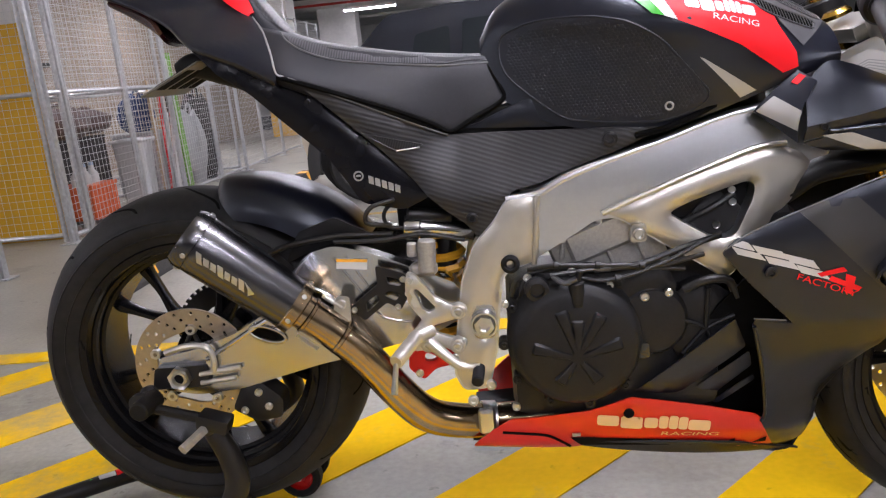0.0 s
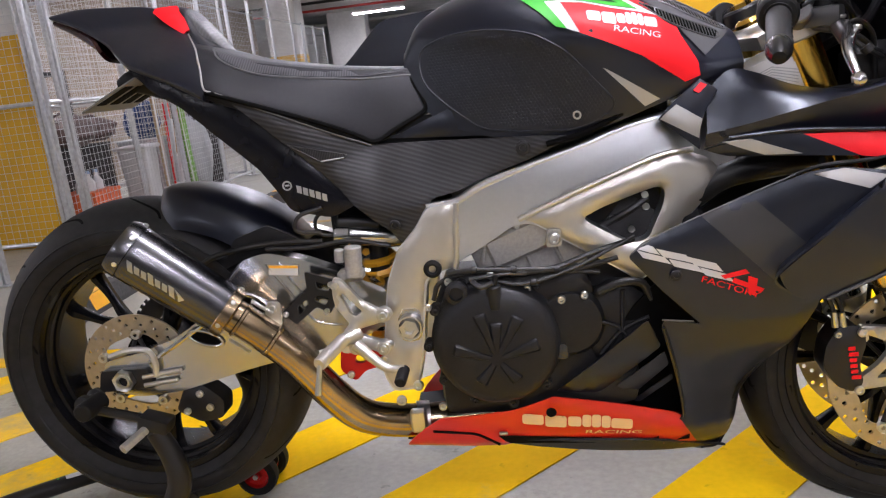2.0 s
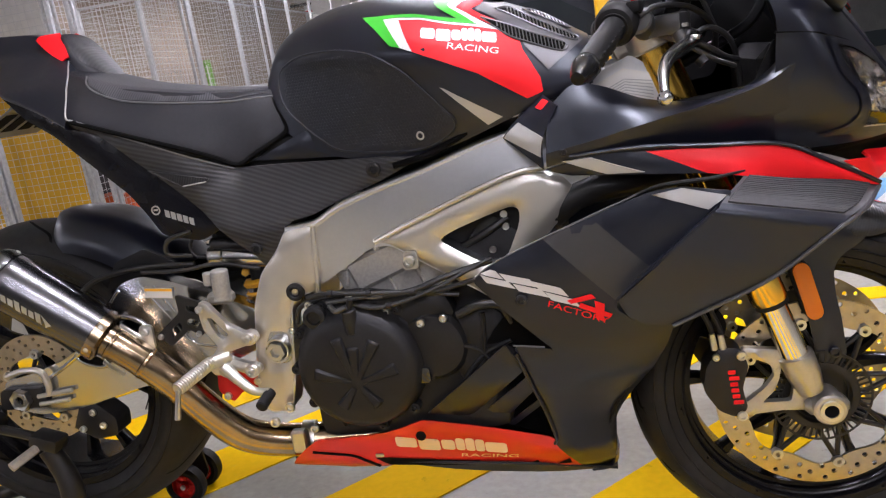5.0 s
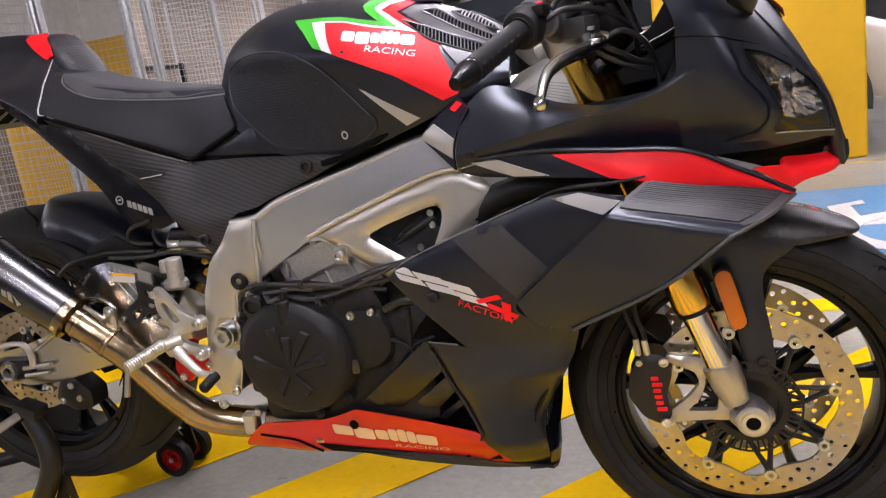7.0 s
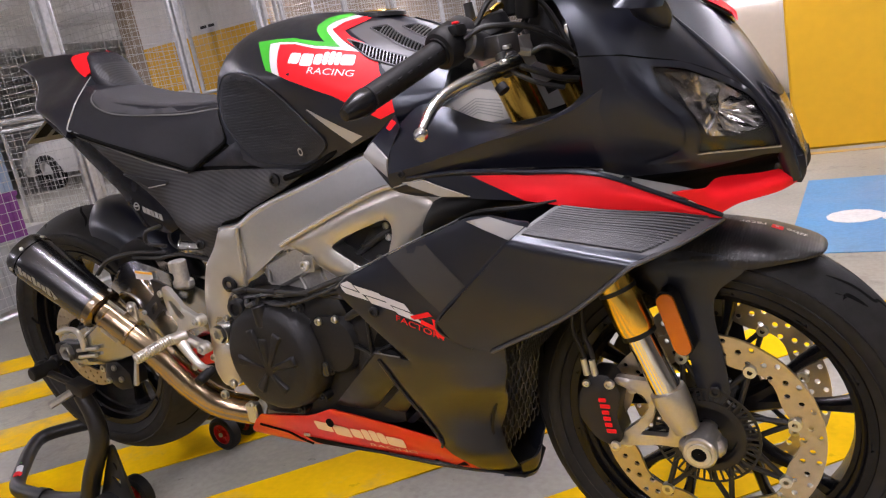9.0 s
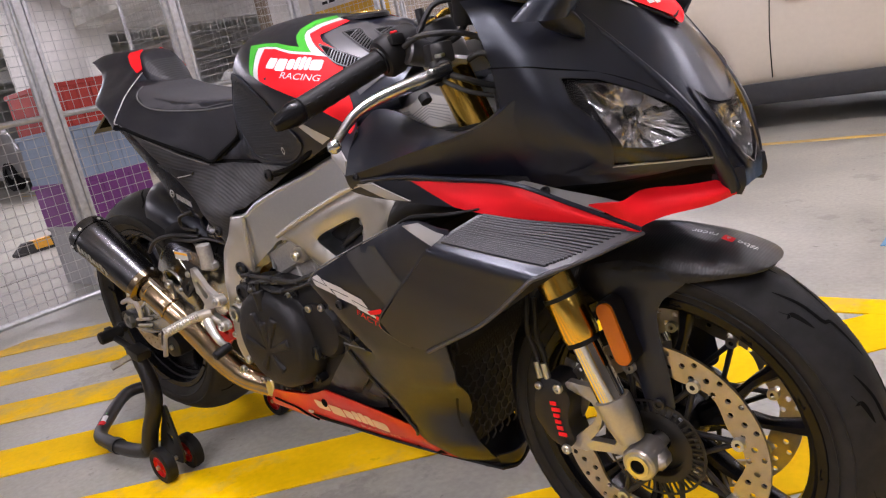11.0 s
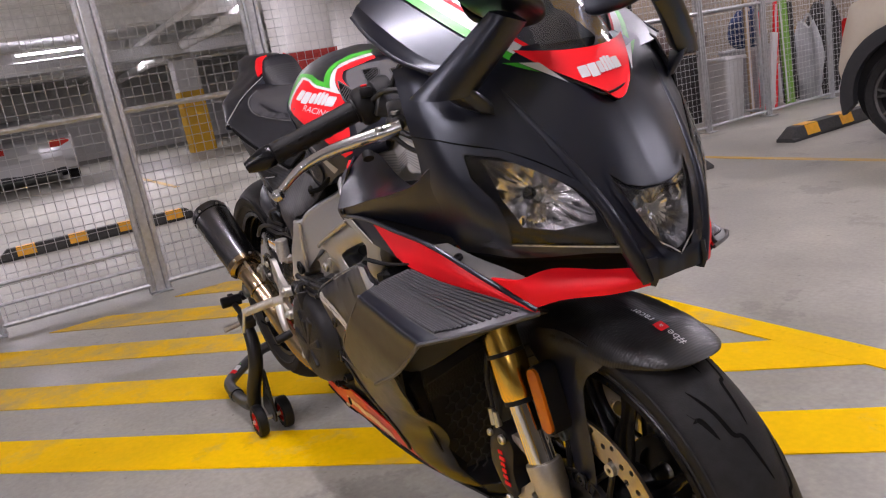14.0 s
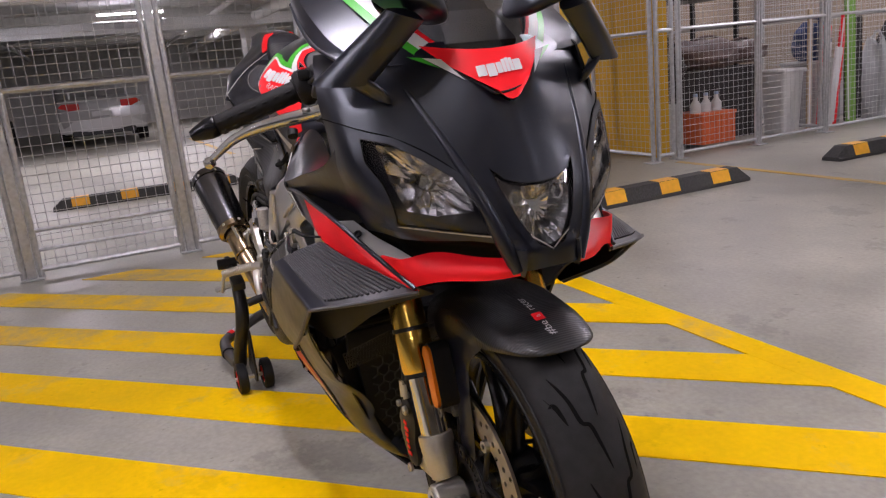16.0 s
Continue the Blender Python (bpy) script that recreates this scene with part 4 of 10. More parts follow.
def make_tyre(name, c, R, w, rim, pattern, label):
    half = tyre_profile(R, w, rim)
    prof = [(-s, r) for s, r in half[::-1]] + half[1:]
    t = part(name, lathe(B(), prof, c, (0, 1, 0), 96), M_TYRE, bike, label, smooth=60)
    S = [p[0] for p in prof]
    Rr = [p[1] for p in prof]

    def at(theta, s, lift=0.0007):
        r = float(np.interp(s, S, Rr)) + lift
        return (c[0] + math.cos(theta) * r, c[1] + s, c[2] + math.sin(theta) * r)
    bm = B()
    for k, line in enumerate(pattern):
        pts = spline([Vector((a, s, 0)) for a, s in line], 5)
        prev = None
        for i, p in enumerate(pts):
            d = (pts[min(i + 1, len(pts) - 1)] - pts[max(i - 1, 0)])
            d = Vector((d.x * R, d.y)).normalized()
            g = 0.0026 * (1 - 0.8 * abs(2 * i / (len(pts) - 1) - 1) ** 4)
            a, b = at(p.x - d.y * g / R, p.y + d.x * g), at(p.x + d.y * g / R, p.y - d.x * g)
            cur = (bm.verts.new(a), bm.verts.new(b))
            if prev:
                bm.faces.new((prev[0], prev[1], cur[1], cur[0]))
            prev = cur
    part("tread_groove", bm, M_GROOVE_SHADE, t, "dark tread grooves")
    bm = B()
    for s in (-1, 1):
        for rr in (0.5, 0.24):
            lathe(bm, [(s * w * 0.99, rim + (R - rim) * rr), (s * (w + 0.001), rim + (R - rim) * rr + 0.0015), (s * w * 0.99, rim + (R - rim) * rr + 0.003)], c, (0, 1, 0), 72)
    part("sidewall_ridge", bm, M_TYRE, t)
    return t


pat = []
for k in range(13):
    a = 2 * math.pi * k / 13
    for s in (-1, 1):
        o = a + (0.22 if s > 0 else 0)
        pat.append([(o, s * 0.003), (o + 0.11, s * 0.008), (o + 0.19, s * 0.012), (o + 0.215, s * 0.021), (o + 0.32, s * 0.025), (o + 0.45, s * 0.035)])
        pat.append([(o + 0.22, s * 0.036), (o + 0.32, s * 0.041), (o + 0.34, s * 0.047), (o + 0.44, s * 0.053)])
front_tyre = make_tyre("front_tyre", FRONT, 0.300, 0.060, 0.222, pat, "black front tyre with zigzag grooves")
pat = []
for k in range(12):
    a = 2 * math.pi * k / 12
    for s in (-1, 1):
        o = a + (0.26 if s > 0 else 0)
        pat.append([(o, s * 0.012), (o - 0.12, s * 0.04), (o - 0.26, s * 0.062), (o - 0.32, s * 0.085)])
        pat.append([(o - 0.14, s * 0.075), (o - 0.26, s * 0.092), (o - 0.30, s * 0.096)])
rear_tyre = make_tyre("rear_tyre", REAR, 0.317, 0.096, 0.222, pat, "wide black rear tyre")


def make_wheel(name, c, w, hub_r, spokes, phase):
    R = 0.222
    bm = lathe(B(), [(-w, R + 0.008), (-w - 0.004, R + 0.004), (-w - 0.002, R - 0.008), (-w + 0.008, R - 0.010), (-w * 0.80, R - 0.011), (-w * 0.77, R - 0.017), (-w * 0.55, R - 0.018), (-w * 0.52, R - 0.025), (0, R - 0.027), (w * 0.52, R - 0.025), (w * 0.55, R - 0.018), (w * 0.77, R - 0.017), (w * 0.80, R - 0.011), (w - 0.008, R - 0.010), (w + 0.002, R - 0.008), (w + 0.004, R + 0.004), (w, R + 0.008)], c, (0, 1, 0), 72)
    o = part(name, bm, M_RIM, bike, "satin black forged wheel", smooth=50)
    for k in range(spokes):
        bm = B()
        a = 2 * math.pi * k / spokes + phase
        for da in (-0.24, 0.24):
            rows = []
            for s, (rr, ww, dd, yy) in enumerate(((hub_r * 0.9, 0.016, 0.020, 0.0), (0.105, 0.010, 0.016, 0.0), (0.15, 0.0075, 0.013, 0.0), (R - 0.014, 0.013, 0.018, 0.0))):
                t = a + da * min(1.0, max(0.0, (rr - hub_r) / 0.11)) ** 0.8
                cx, cz = c[0] + math.cos(t) * rr, c[2] + math.sin(t) * rr
                tx, tz = -math.sin(t), math.cos(t)
                rows.append([(cx + tx * ww * u, c[1] + dd * v, cz + tz * ww * u) for u, v in ((-1, -0.5), (-0.5, -1), (0.5, -1), (1, -0.5), (1, 0.5), (0.5, 1), (-0.5, 1), (-1, 0.5))])
            loft(bm, rows, 4, 1, closed=True)
        part("spoke", bm, M_RIM, o, smooth=50)
    part("hub", lathe(B(), [(-w * 0.8, 0.001), (-w * 0.8, hub_r * 0.7), (-w * 0.5, hub_r), (w * 0.5, hub_r), (w * 0.8, hub_r * 0.7), (w * 0.8, 0.001)], c, (0, 1, 0), 32), M_RIM, o)
    return o


front_wheel = make_wheel("front_wheel", FRONT, 0.048, 0.045, 5, 0.35)
rear_wheel = make_wheel("rear_wheel", REAR, 0.080, 0.058, 5, 1.12)


def disc(parent, c, y, R, r_in, rows, thick, carrier, arms):
    """A drilled brake disc with its carrier and float buttons."""
    ring = [(c[0] + R * math.cos(2 * math.pi * i / 96), c[2] + R * math.sin(2 * math.pi * i / 96)) for i in range(96)]
    holes = [[(c[0] + r_in * (1 + 0.045 * math.cos(arms * t * 1.0)) * math.cos(t), c[2] + r_in * (1 + 0.045 * math.cos(arms * t)) * math.sin(t)) for t in [2 * math.pi * i / 72 for i in range(72)]]]
    for rr, n, ph, hr in rows:
        for i in range(n):
            a = 2 * math.pi * i / n + ph
            holes.append([(c[0] + rr * math.cos(a) + hr * math.cos(b), c[2] + rr * math.sin(a) + hr * math.sin(b)) for b in [2 * math.pi * j / 8 for j in range(8)]])
    d = part("brake_disc", plate(B(), ring, y, thick, holes, h=0.03), M_DISC, parent, "drilled steel brake disc", smooth=20)
    bm = B()
    for k in range(arms):
        a = 2 * math.pi * k / arms + 0.2
        for da in (-0.18, 0.18):
            p = Vector((c[0] + math.cos(a + da * 2) * carrier, y + thick * 0.5, c[2] + math.sin(a + da * 2) * carrier))
            q = Vector((c[0] + math.cos(a) * r_in, y + thick * 0.5, c[2] + math.sin(a) * r_in))
            cyl(bm, p, q, 0.0042, 0.0045, 8)
    part("carrier_arm", bm, M_SATIN, parent)
    bm = B()
    lathe(bm, [(-0.004, carrier - 0.012), (-0.004, carrier + 0.006), (0.006, carrier + 0.006), (0.006, carrier - 0.012)], (c[0], y + thick * 0.5, c[2]), (0, 1, 0), 40, closed=True)
    lathe(bm, [(0.0, 0.016), (0.0, carrier - 0.006)], (c[0], y + thick * 0.5 + 0.008, c[2]), (0, 1, 0), 40)
    part("disc_carrier", bm, M_SATIN, parent, "black disc carrier")
    bm = B()
    for k in range(arms):
        a = 2 * math.pi * k / arms + 0.2
        lathe(bm, [(-0.007, 0.004), (-0.007, 0.009), (0.003, 0.010)], (c[0] + math.cos(a) * (r_in + 0.002), y, c[2] + math.sin(a) * (r_in + 0.002)), (0, 1, 0), 14)
    part("float_button", bm, M_BOLT, parent)
    return d


FD = [(0.1335, 24, 0.0, 0.0045), (0.1445, 24, 0.13, 0.0045), (0.155, 24, 0.03, 0.0042)]
for y in (-0.078, 0.073):
    disc(front_wheel, FRONT, y, 0.163, 0.124, FD, 0.005, 0.056, 8)
disc(rear_wheel, REAR, -0.102, 0.110, 0.070, [(0.078, 20, 0.0, 0.0036), (0.090, 20, 0.1, 0.0036), (0.102, 20, 0.2, 0.0036)], 0.005, 0.040, 5)
# pick-up ring by the front disc
bm = B()
for i in range(48):
    a, b = 2 * math.pi * i / 48, 2 * math.pi * (i + 0.5) / 48
    m = Matrix.Translation((FRONT[0], -0.088, FRONT[2])) @ Matrix.Rotation(-a, 4, "Y")
    box(bm, (0.058, -0.001, -0.0016), (0.076, 0.001, 0.0016), m=m)
lathe(bm, [(-0.001, 0.048), (-0.001, 0.059), (0.001, 0.059)], (FRONT[0], -0.088, FRONT[2]), (0, 1, 0), 36)
lathe(bm, [(-0.001, 0.075), (-0.001, 0.079), (0.001, 0.079)], (FRONT[0], -0.088, FRONT[2]), (0, 1, 0), 36)
tagged(part("sensor_ring", bm, M_SATIN, front_wheel, "slotted sensor ring"), kind="stuff")
# chain and sprocket on the far side
bm = B()
lathe(bm, [(0.085, 0.06), (0.085, 0.102), (0.092, 0.102), (0.092, 0.06)], REAR, (0, 1, 0), 40)
for i in range(42):
    a = 2 * math.pi * i / 42
    box(bm, (0.100, 0.086, -0.004), (0.108, 0.091, 0.004), m=Matrix.Translation(REAR) @ Matrix.Rotation(a, 4, "Y"))
part("sprocket", bm, M_SATIN, rear_wheel, "dark rear sprocket")
bm = B()
for z0, z1 in ((0.106, 0.055), (-0.106, -0.045)):
    p, q = Vector((0.0, 0.089, REAR[2] + z0)), Vector((0.50, 0.089, 0.49 + z1))
    n = 38
    for i in range(n):
        c = p.lerp(q, (i + 0.5) / n)
        m = Matrix.Translation(c) @ Matrix.Rotation(-math.atan2(q.z - p.z, q.x - p.x), 4, "Y")
        box(bm, (-0.0062, -0.008, -0.006), (0.0062, 0.008, 0.006), 0.001, m)
tagged(part("chain", bm, M_SATIN, bike, "dark drive chain"), kind="stuff")

# ---- swingarm
def swing_y(x, z):
    return -0.136 + 0.016 * max(0, (x - 0.3)) / 0.2


SW = [(-0.045, 0.452), (0.03, 0.466), (0.10, 0.487), (0.17, 0.525), (0.215, 0.585), (0.255, 0.622), (0.30, 0.632), (0.355, 0.615), (0.42, 0.585), (0.50, 0.545), (0.515, 0.49), (0.46, 0.462), (0.385, 0.446), (0.24, 0.420), (0.10, 0.386), (0.02, 0.380), (-0.045, 0.395)]
hole = [(0.258 + 0.030 * math.cos(t) - 0.008 * math.sin(t), 0.541 + 0.019 * math.sin(t) - 0.006 * math.cos(t)) for t in [2 * math.pi * i / 20 for i in range(20)]]
hole2 = [(0.166 + 0.031 * math.cos(t), 0.487 + 0.013 * math.sin(t) - 0.3 * 0.031 * math.cos(t)) for t in [2 * math.pi * i / 20 for i in range(20)]]
bm = plate(B(), SW, swing_y, 0.034, [hole], h=0.03, r=0.014)
swingarm = part("swingarm", bm, M_MACH, bike, "polished aluminium swingarm", smooth=50)
bm = plate(B(), SW, lambda x, z: -swing_y(x, z), -0.034, [hole], h=0.03, r=0.01)
box(bm, (0.36, -0.12, 0.47), (0.5, 0.12, 0.56), 0.02)
part("far_arm", bm, M_MACH, swingarm)
part("warning_label", plate(B(), [(0.300, 0.592), (0.352, 0.586), (0.354, 0.604), (0.302, 0.609)], -0.1372, 0.001, h=0.05), M_LABEL, swingarm, "white warning label")
part("label_stripe", plate(B(), [(0.302, 0.604), (0.354, 0.599), (0.354, 0.604), (0.302, 0.609)], -0.1378, 0.001, h=0.05), M_REFLECT, swingarm, "orange stripe of the warning label")
bm = plate(B(), [(0.045, 0.445), (0.10, 0.472), (0.165, 0.508), (0.205, 0.520), (0.232, 0.500), (0.300, 0.462), (0.312, 0.446), (0.24, 0.424), (0.12, 0.396), (0.05, 0.392)], lambda x, z: swing_y(x, z) - 0.007, 0.009, h=0.03, r=0.008)
part("arm_plate", bm, M_MACH, swingarm, "flat polished plate of the swingarm", smooth=30)
bm = tube(B(), [(0.05, -0.143, 0.449), (0.10, -0.144, 0.475), (0.165, -0.144, 0.511), (0.205, -0.143, 0.523), (0.235, -0.142, 0.502), (0.302, -0.142, 0.464)], 0.004, 8, 4)
part("arm_rib", bm, M_MACH, swingarm, "raised edge of the plate")
part("hole_rim", tube(B(), [(x, swing_y(x, z) - 0.001, z) for x, z in hole + hole[:1]], 0.0042, 8, 2), M_MACH, swingarm, "rounded rim of the opening", smooth=60)
part("hole_rim", tube(B(), [(x, swing_y(x, z) - 0.0085, z) for x, z in hole2 + hole2[:1]], 0.0036, 8, 2), M_MACH, swingarm, "rounded rim of the opening", smooth=60)
# this opening isn't cut: a near-black plate puts in its shade
part("rim_hollow", plate(B(), hole2, lambda x, z: swing_y(x, z) - 0.0082, 0.002, h=0.03), M_GROOVE_SHADE, swingarm, "hollow in the arm, its shade put in as a near-black plate")
for line in ([(0.297, 0.612), (0.316, 0.580), (0.336, 0.548), (0.352, 0.520), (0.368, 0.499), (0.390, 0.490), (0.416, 0.485)], [(0.319, 0.612), (0.333, 0.585), (0.349, 0.557), (0.362, 0.532)], [(0.250, 0.610), (0.238, 0.600), (0.228, 0.589)]):
    part("arm_crease", tube(B(), [(x, swing_y(x, z) + 0.0006, z) for x, z in line], 0.0024, 8, 4), M_MACH, swingarm, "pressed crease", smooth=60)
# axle block, nut, adjuster
bm = plate(B(), [(-0.055, 0.400), (-0.045, 0.440), (0.045, 0.440), (0.055, 0.402)], -0.150, 0.014, h=0.02, r=0.006)
part("adjuster_block", bm, M_SATIN, swingarm, "black chain adjuster block")
bm = lathe(B(), [(0, 0.010), (0.0, 0.013), (-0.004, 0.021), (0.010, 0.021)], (0.0, -0.157, 0.421), (0, 1, 0), 6)
lathe(bm, [(-0.002, 0.009), (-0.002, 0.013), (0.012, 0.013)], (0.0, -0.159, 0.421), (0, 1, 0), 24)
part("axle_nut", bm, M_BOLT, swingarm, "steel axle nut")
bm = tube(B(), [(-0.02, -0.15, 0.468), (0.02, -0.152, 0.478), (0.055, -0.152, 0.474), (0.065, -0.152, 0.45), (0.062, -0.152, 0.428)], 0.006, 8)
cyl(bm, (0.035, -0.15, 0.424), (0.11, -0.15, 0.432), 0.0045)
cyl(bm, (0.035, -0.15, 0.408), (0.10, -0.15, 0.414), 0.0045)
part("adjuster_bracket", bm, M_CAST, swingarm)
# rear caliper under the arm
cal = part("rear_caliper", plate(B(), [(0.075, 0.345), (0.10, 0.392), (0.135, 0.392), (0.17, 0.36), (0.165, 0.325), (0.12, 0.318)], -0.135, 0.05, h=0.02, r=0.01, rim=0.005, rim_w=0.01), M_SATIN, bike, "black rear brake caliper")
bm = B()
for p in ((0.10, 0.345), (0.145, 0.35), (0.13, 0.378)):
    bolt(bm, (p[0], -0.136, p[1]), (0, -1, 0), 0.007)
part("caliper_bolt", bm, M_BOLT, cal)
# stand spool by the axle
bm = lathe(B(), [(0, 0.0001), (0.0, 0.014), (0.012, 0.016), (0.02, 0.010), (0.034, 0.010), (0.040, 0.017), (0.052, 0.017), (0.055, 0.006)], (-0.062, -0.145, 0.395), (0, -1, 0), 20)
part("stand_spool", bm, M_SATIN, swingarm, "black paddock stand spool")

# ---- rear hugger


rows = []
for a, w, r in ((77, 0.030, 0.338), (74, 0.055, 0.347), (68, 0.074, 0.358), (60, 0.084, 0.371), (50, 0.088, 0.385), (40, 0.087, 0.396), (31, 0.080, 0.402)):
    t = radians(a)
    rows.append([(REAR[0] + math.cos(t) * rr, y, REAR[2] + math.sin(t) * rr) for y, rr in ((0, r), (w * 0.55, r - 0.004), (w * 0.9, r - 0.022), (w * 1.08, r - 0.050), (w * 1.10, r - 0.078))])
hugger = part("rear_hugger", loft(B(), rows, 8, 4, mirror=True, thick=0.003), M_BLACK, bike, "matt black rear hugger", smooth=50)
bm = plate(B(), [(0.205, 0.60), (0.235, 0.655), (0.30, 0.675), (0.36, 0.642), (0.33, 0.628), (0.27, 0.626)], -0.112, 0.012, h=0.02, r=0.008, rim=0.004, rim_w=0.01)
part("hugger_bracket", bm, M_BLACKIN, hugger)

# ---- exhaust
A, C = Vector((0.092, -0.224, 0.685)), Vector((0.243, -0.196, 0.545))
d = (C - A).normalized()
L = (C - A).length
silencer = part("silencer", lathe(B(), [(0.004, 0.044), (0.010, 0.0485), (0.03, 0.0495), (L * 0.5, 0.0475), (L, 0.043)], A, d, 48), M_STEEL, bike, "brushed steel silencer", smooth=50)
bm = lathe(B(), [(0.03, 0.022), (0.028, 0.030), (-0.004, 0.034), (-0.006, 0.046), (0.004, 0.0505), (0.018, 0.0505)], A, d, 48)
part("end_cap", bm, M_STEEL, silencer)
part("inlet_cap", lathe(B(), [(L - 0.016, 0.0435), (L - 0.014, 0.0455), (L + 0.002, 0.0455), (L + 0.006, 0.034)], A, d, 48), M_HEADER, silencer)
part("bore", lathe(B(), [(0.06, 0.0001), (0.06, 0.024), (0.02, 0.026)], A, d, 32), M_GROOVE_SHADE, silencer)
u, w = basis(d)
bm = B()
for s, r in ((0.012, 0.0505), (L - 0.007, 0.0455)):
    for k in range(6):
        a = k * math.pi / 3 + 0.35
        n = u * math.cos(a) + w * math.sin(a)
        bolt(bm, A + d * s + n * (r - 0.001), n, 0.0042, 0.003, False)
part("rivet", bm, M_BOLT, silencer)
sil_skin = skin(silencer)
bm = B()
for i in range(7):
    s = 0.035 + i * 0.0125
    p = A + d * s
    x0, z0 = p.x, p.z
    hgt = 0.012 if i % 3 else 0.018
    decal(bm, [(x0, z0 - hgt * 0.5), (x0 + 0.007, z0 - 0.0065 - hgt * 0.5), (x0 + 0.010, z0 - 0.0065 + hgt * 0.5), (x0 + 0.003, z0 + hgt * 0.5)], sil_skin, h=0.004, off=0.0006)
decal(bm, [(A.x + d.x * 0.125, A.z + d.z * 0.125 - 0.012), (A.x + d.x * 0.14, A.z + d.z * 0.14), (A.x + d.x * 0.125, A.z + d.z * 0.125 + 0.012), (A.x + d.x * 0.128, A.z + d.z * 0.128)], sil_skin, h=0.004, off=0.0006)
part("maker_bar", bm, M_BOLT, silencer, "engraved maker's bars")
pipe = part("exhaust_pipe", tube(B(), [C - d * 0.01, C + d * 0.06, (0.335, -0.172, 0.447), (0.385, -0.150, 0.365), (0.425, -0.128, 0.312), (0.475, -0.105, 0.285), (0.545, -0.082, 0.27), (0.66, -0.06, 0.262)], [0.0295, 0.0295, 0.03, 0.0305, 0.031, 0.031, 0.031, 0.031], 28, 10), M_HEADER, bike, "heat-tinted steel exhaust pipe", smooth=60)
bm = B()
for s in (0.02, 0.085):
    lathe(bm, [(s - 0.004, 0.0295), (s - 0.002, 0.032), (s + 0.002, 0.032), (s + 0.004, 0.0295)], C, d, 32)
part("weld_ring", bm, M_HEADER, pipe)
bm = lathe(B(), [(-0.012, 0.031), (-0.012, 0.0345), (0.012, 0.0345), (0.012, 0.031)], (0.53, -0.086, 0.273), (0.97, 0.2, -0.12), 32)
box(bm, (0.515, -0.135, 0.268), (0.545, -0.115, 0.312), 0.004)
part("pipe_clamp", bm, M_BOLT, pipe, "steel band clamp")


def coil(bm, p, q, r, wire, turns):
    p, q = Vector(p), Vector(q)
    dd = (q - p).normalized()
    uu, ww = basis(dd)
    n = turns * 8
    return tube(bm, [p + (q - p) * i / n + (uu * math.cos(i * math.pi / 4) + ww * math.sin(i * math.pi / 4)) * r for i in range(n + 1)], wire, 5, 1)


for off in (0.03, -0.034):
    p = C + Vector((0.012 + off * 0.8, -0.012, off))
    q = p + d * 0.062
    part("spring", coil(B(), p + d * 0.012, q - d * 0.008, 0.0030, 0.0009, 12), M_BOLT, pipe, "steel retaining spring")
bm = plate(B(), [(0.288, 0.505), (0.302, 0.555), (0.325, 0.552), (0.322, 0.505)], -0.178, 0.005, h=0.02, r=0.008)
bolt(bm, (0.311, -0.179, 0.542), (0, -1, 0), 0.008)
part("hanger", bm, M_BOLT, pipe, "steel exhaust hanger")

# ---- frame
def frame_y(x, z):
    return -0.152 + 0.05 * max(0, x - 0.97) ** 1.2 + 0.25 * max(0, z - 0.70) ** 1.3


FR = [(1.045, 0.808), (0.99, 0.797), (0.93, 0.786), (0.85, 0.762), (0.76, 0.738), (0.69, 0.716), (0.645, 0.694), (0.594, 0.689), (0.572, 0.655), (0.535, 0.618), (0.510, 0.56), (0.492, 0.46), (0.482, 0.395), (0.497, 0.362), (0.542, 0.364), (0.560, 0.43), (0.570, 0.50), (0.580, 0.560), (0.60, 0.572), (0.618, 0.576), (0.663, 0.601), (0.707, 0.625), (0.737, 0.643), (0.769, 0.642), (0.79, 0.628), (0.816, 0.609), (0.852, 0.585), (0.903, 0.551), (0.935, 0.527), (0.955, 0.54), (0.955, 0.575), (1.00, 0.610), (1.04, 0.65), (1.075, 0.692), (1.10, 0.72), (1.10, 0.78)]
WIN = [(0.848, 0.643), (0.878, 0.657), (0.932, 0.674), (0.972, 0.685), (0.984, 0.678), (0.981, 0.656), (0.953, 0.598), (0.925, 0.593), (0.883, 0.619)]
HOLES = [WIN, [(0.542 + 0.016 * math.cos(t), 0.481 + 0.026 * math.sin(t)) for t in [2 * math.pi * i / 16 for i in range(16)]]]
main_frame = part("frame", plate(B(), FR, frame_y, 0.042, HOLES, h=0.03, r=0.012), M_ALU, bike, "brushed aluminium twin-spar frame", smooth=50)
part("spar_edge", flip(tube(B(), [(x, frame_y(x, z) + 0.007, z - 0.004) for x, z in FR[:8]], 0.0085, 12, 8)), M_ALU, main_frame, "rounded top edge of the spar", smooth=60)
part("far_spar", plate(B(), FR, lambda x, z: -frame_y(x, z), -0.042, [WIN], h=0.03, r=0.012), M_ALU, main_frame)
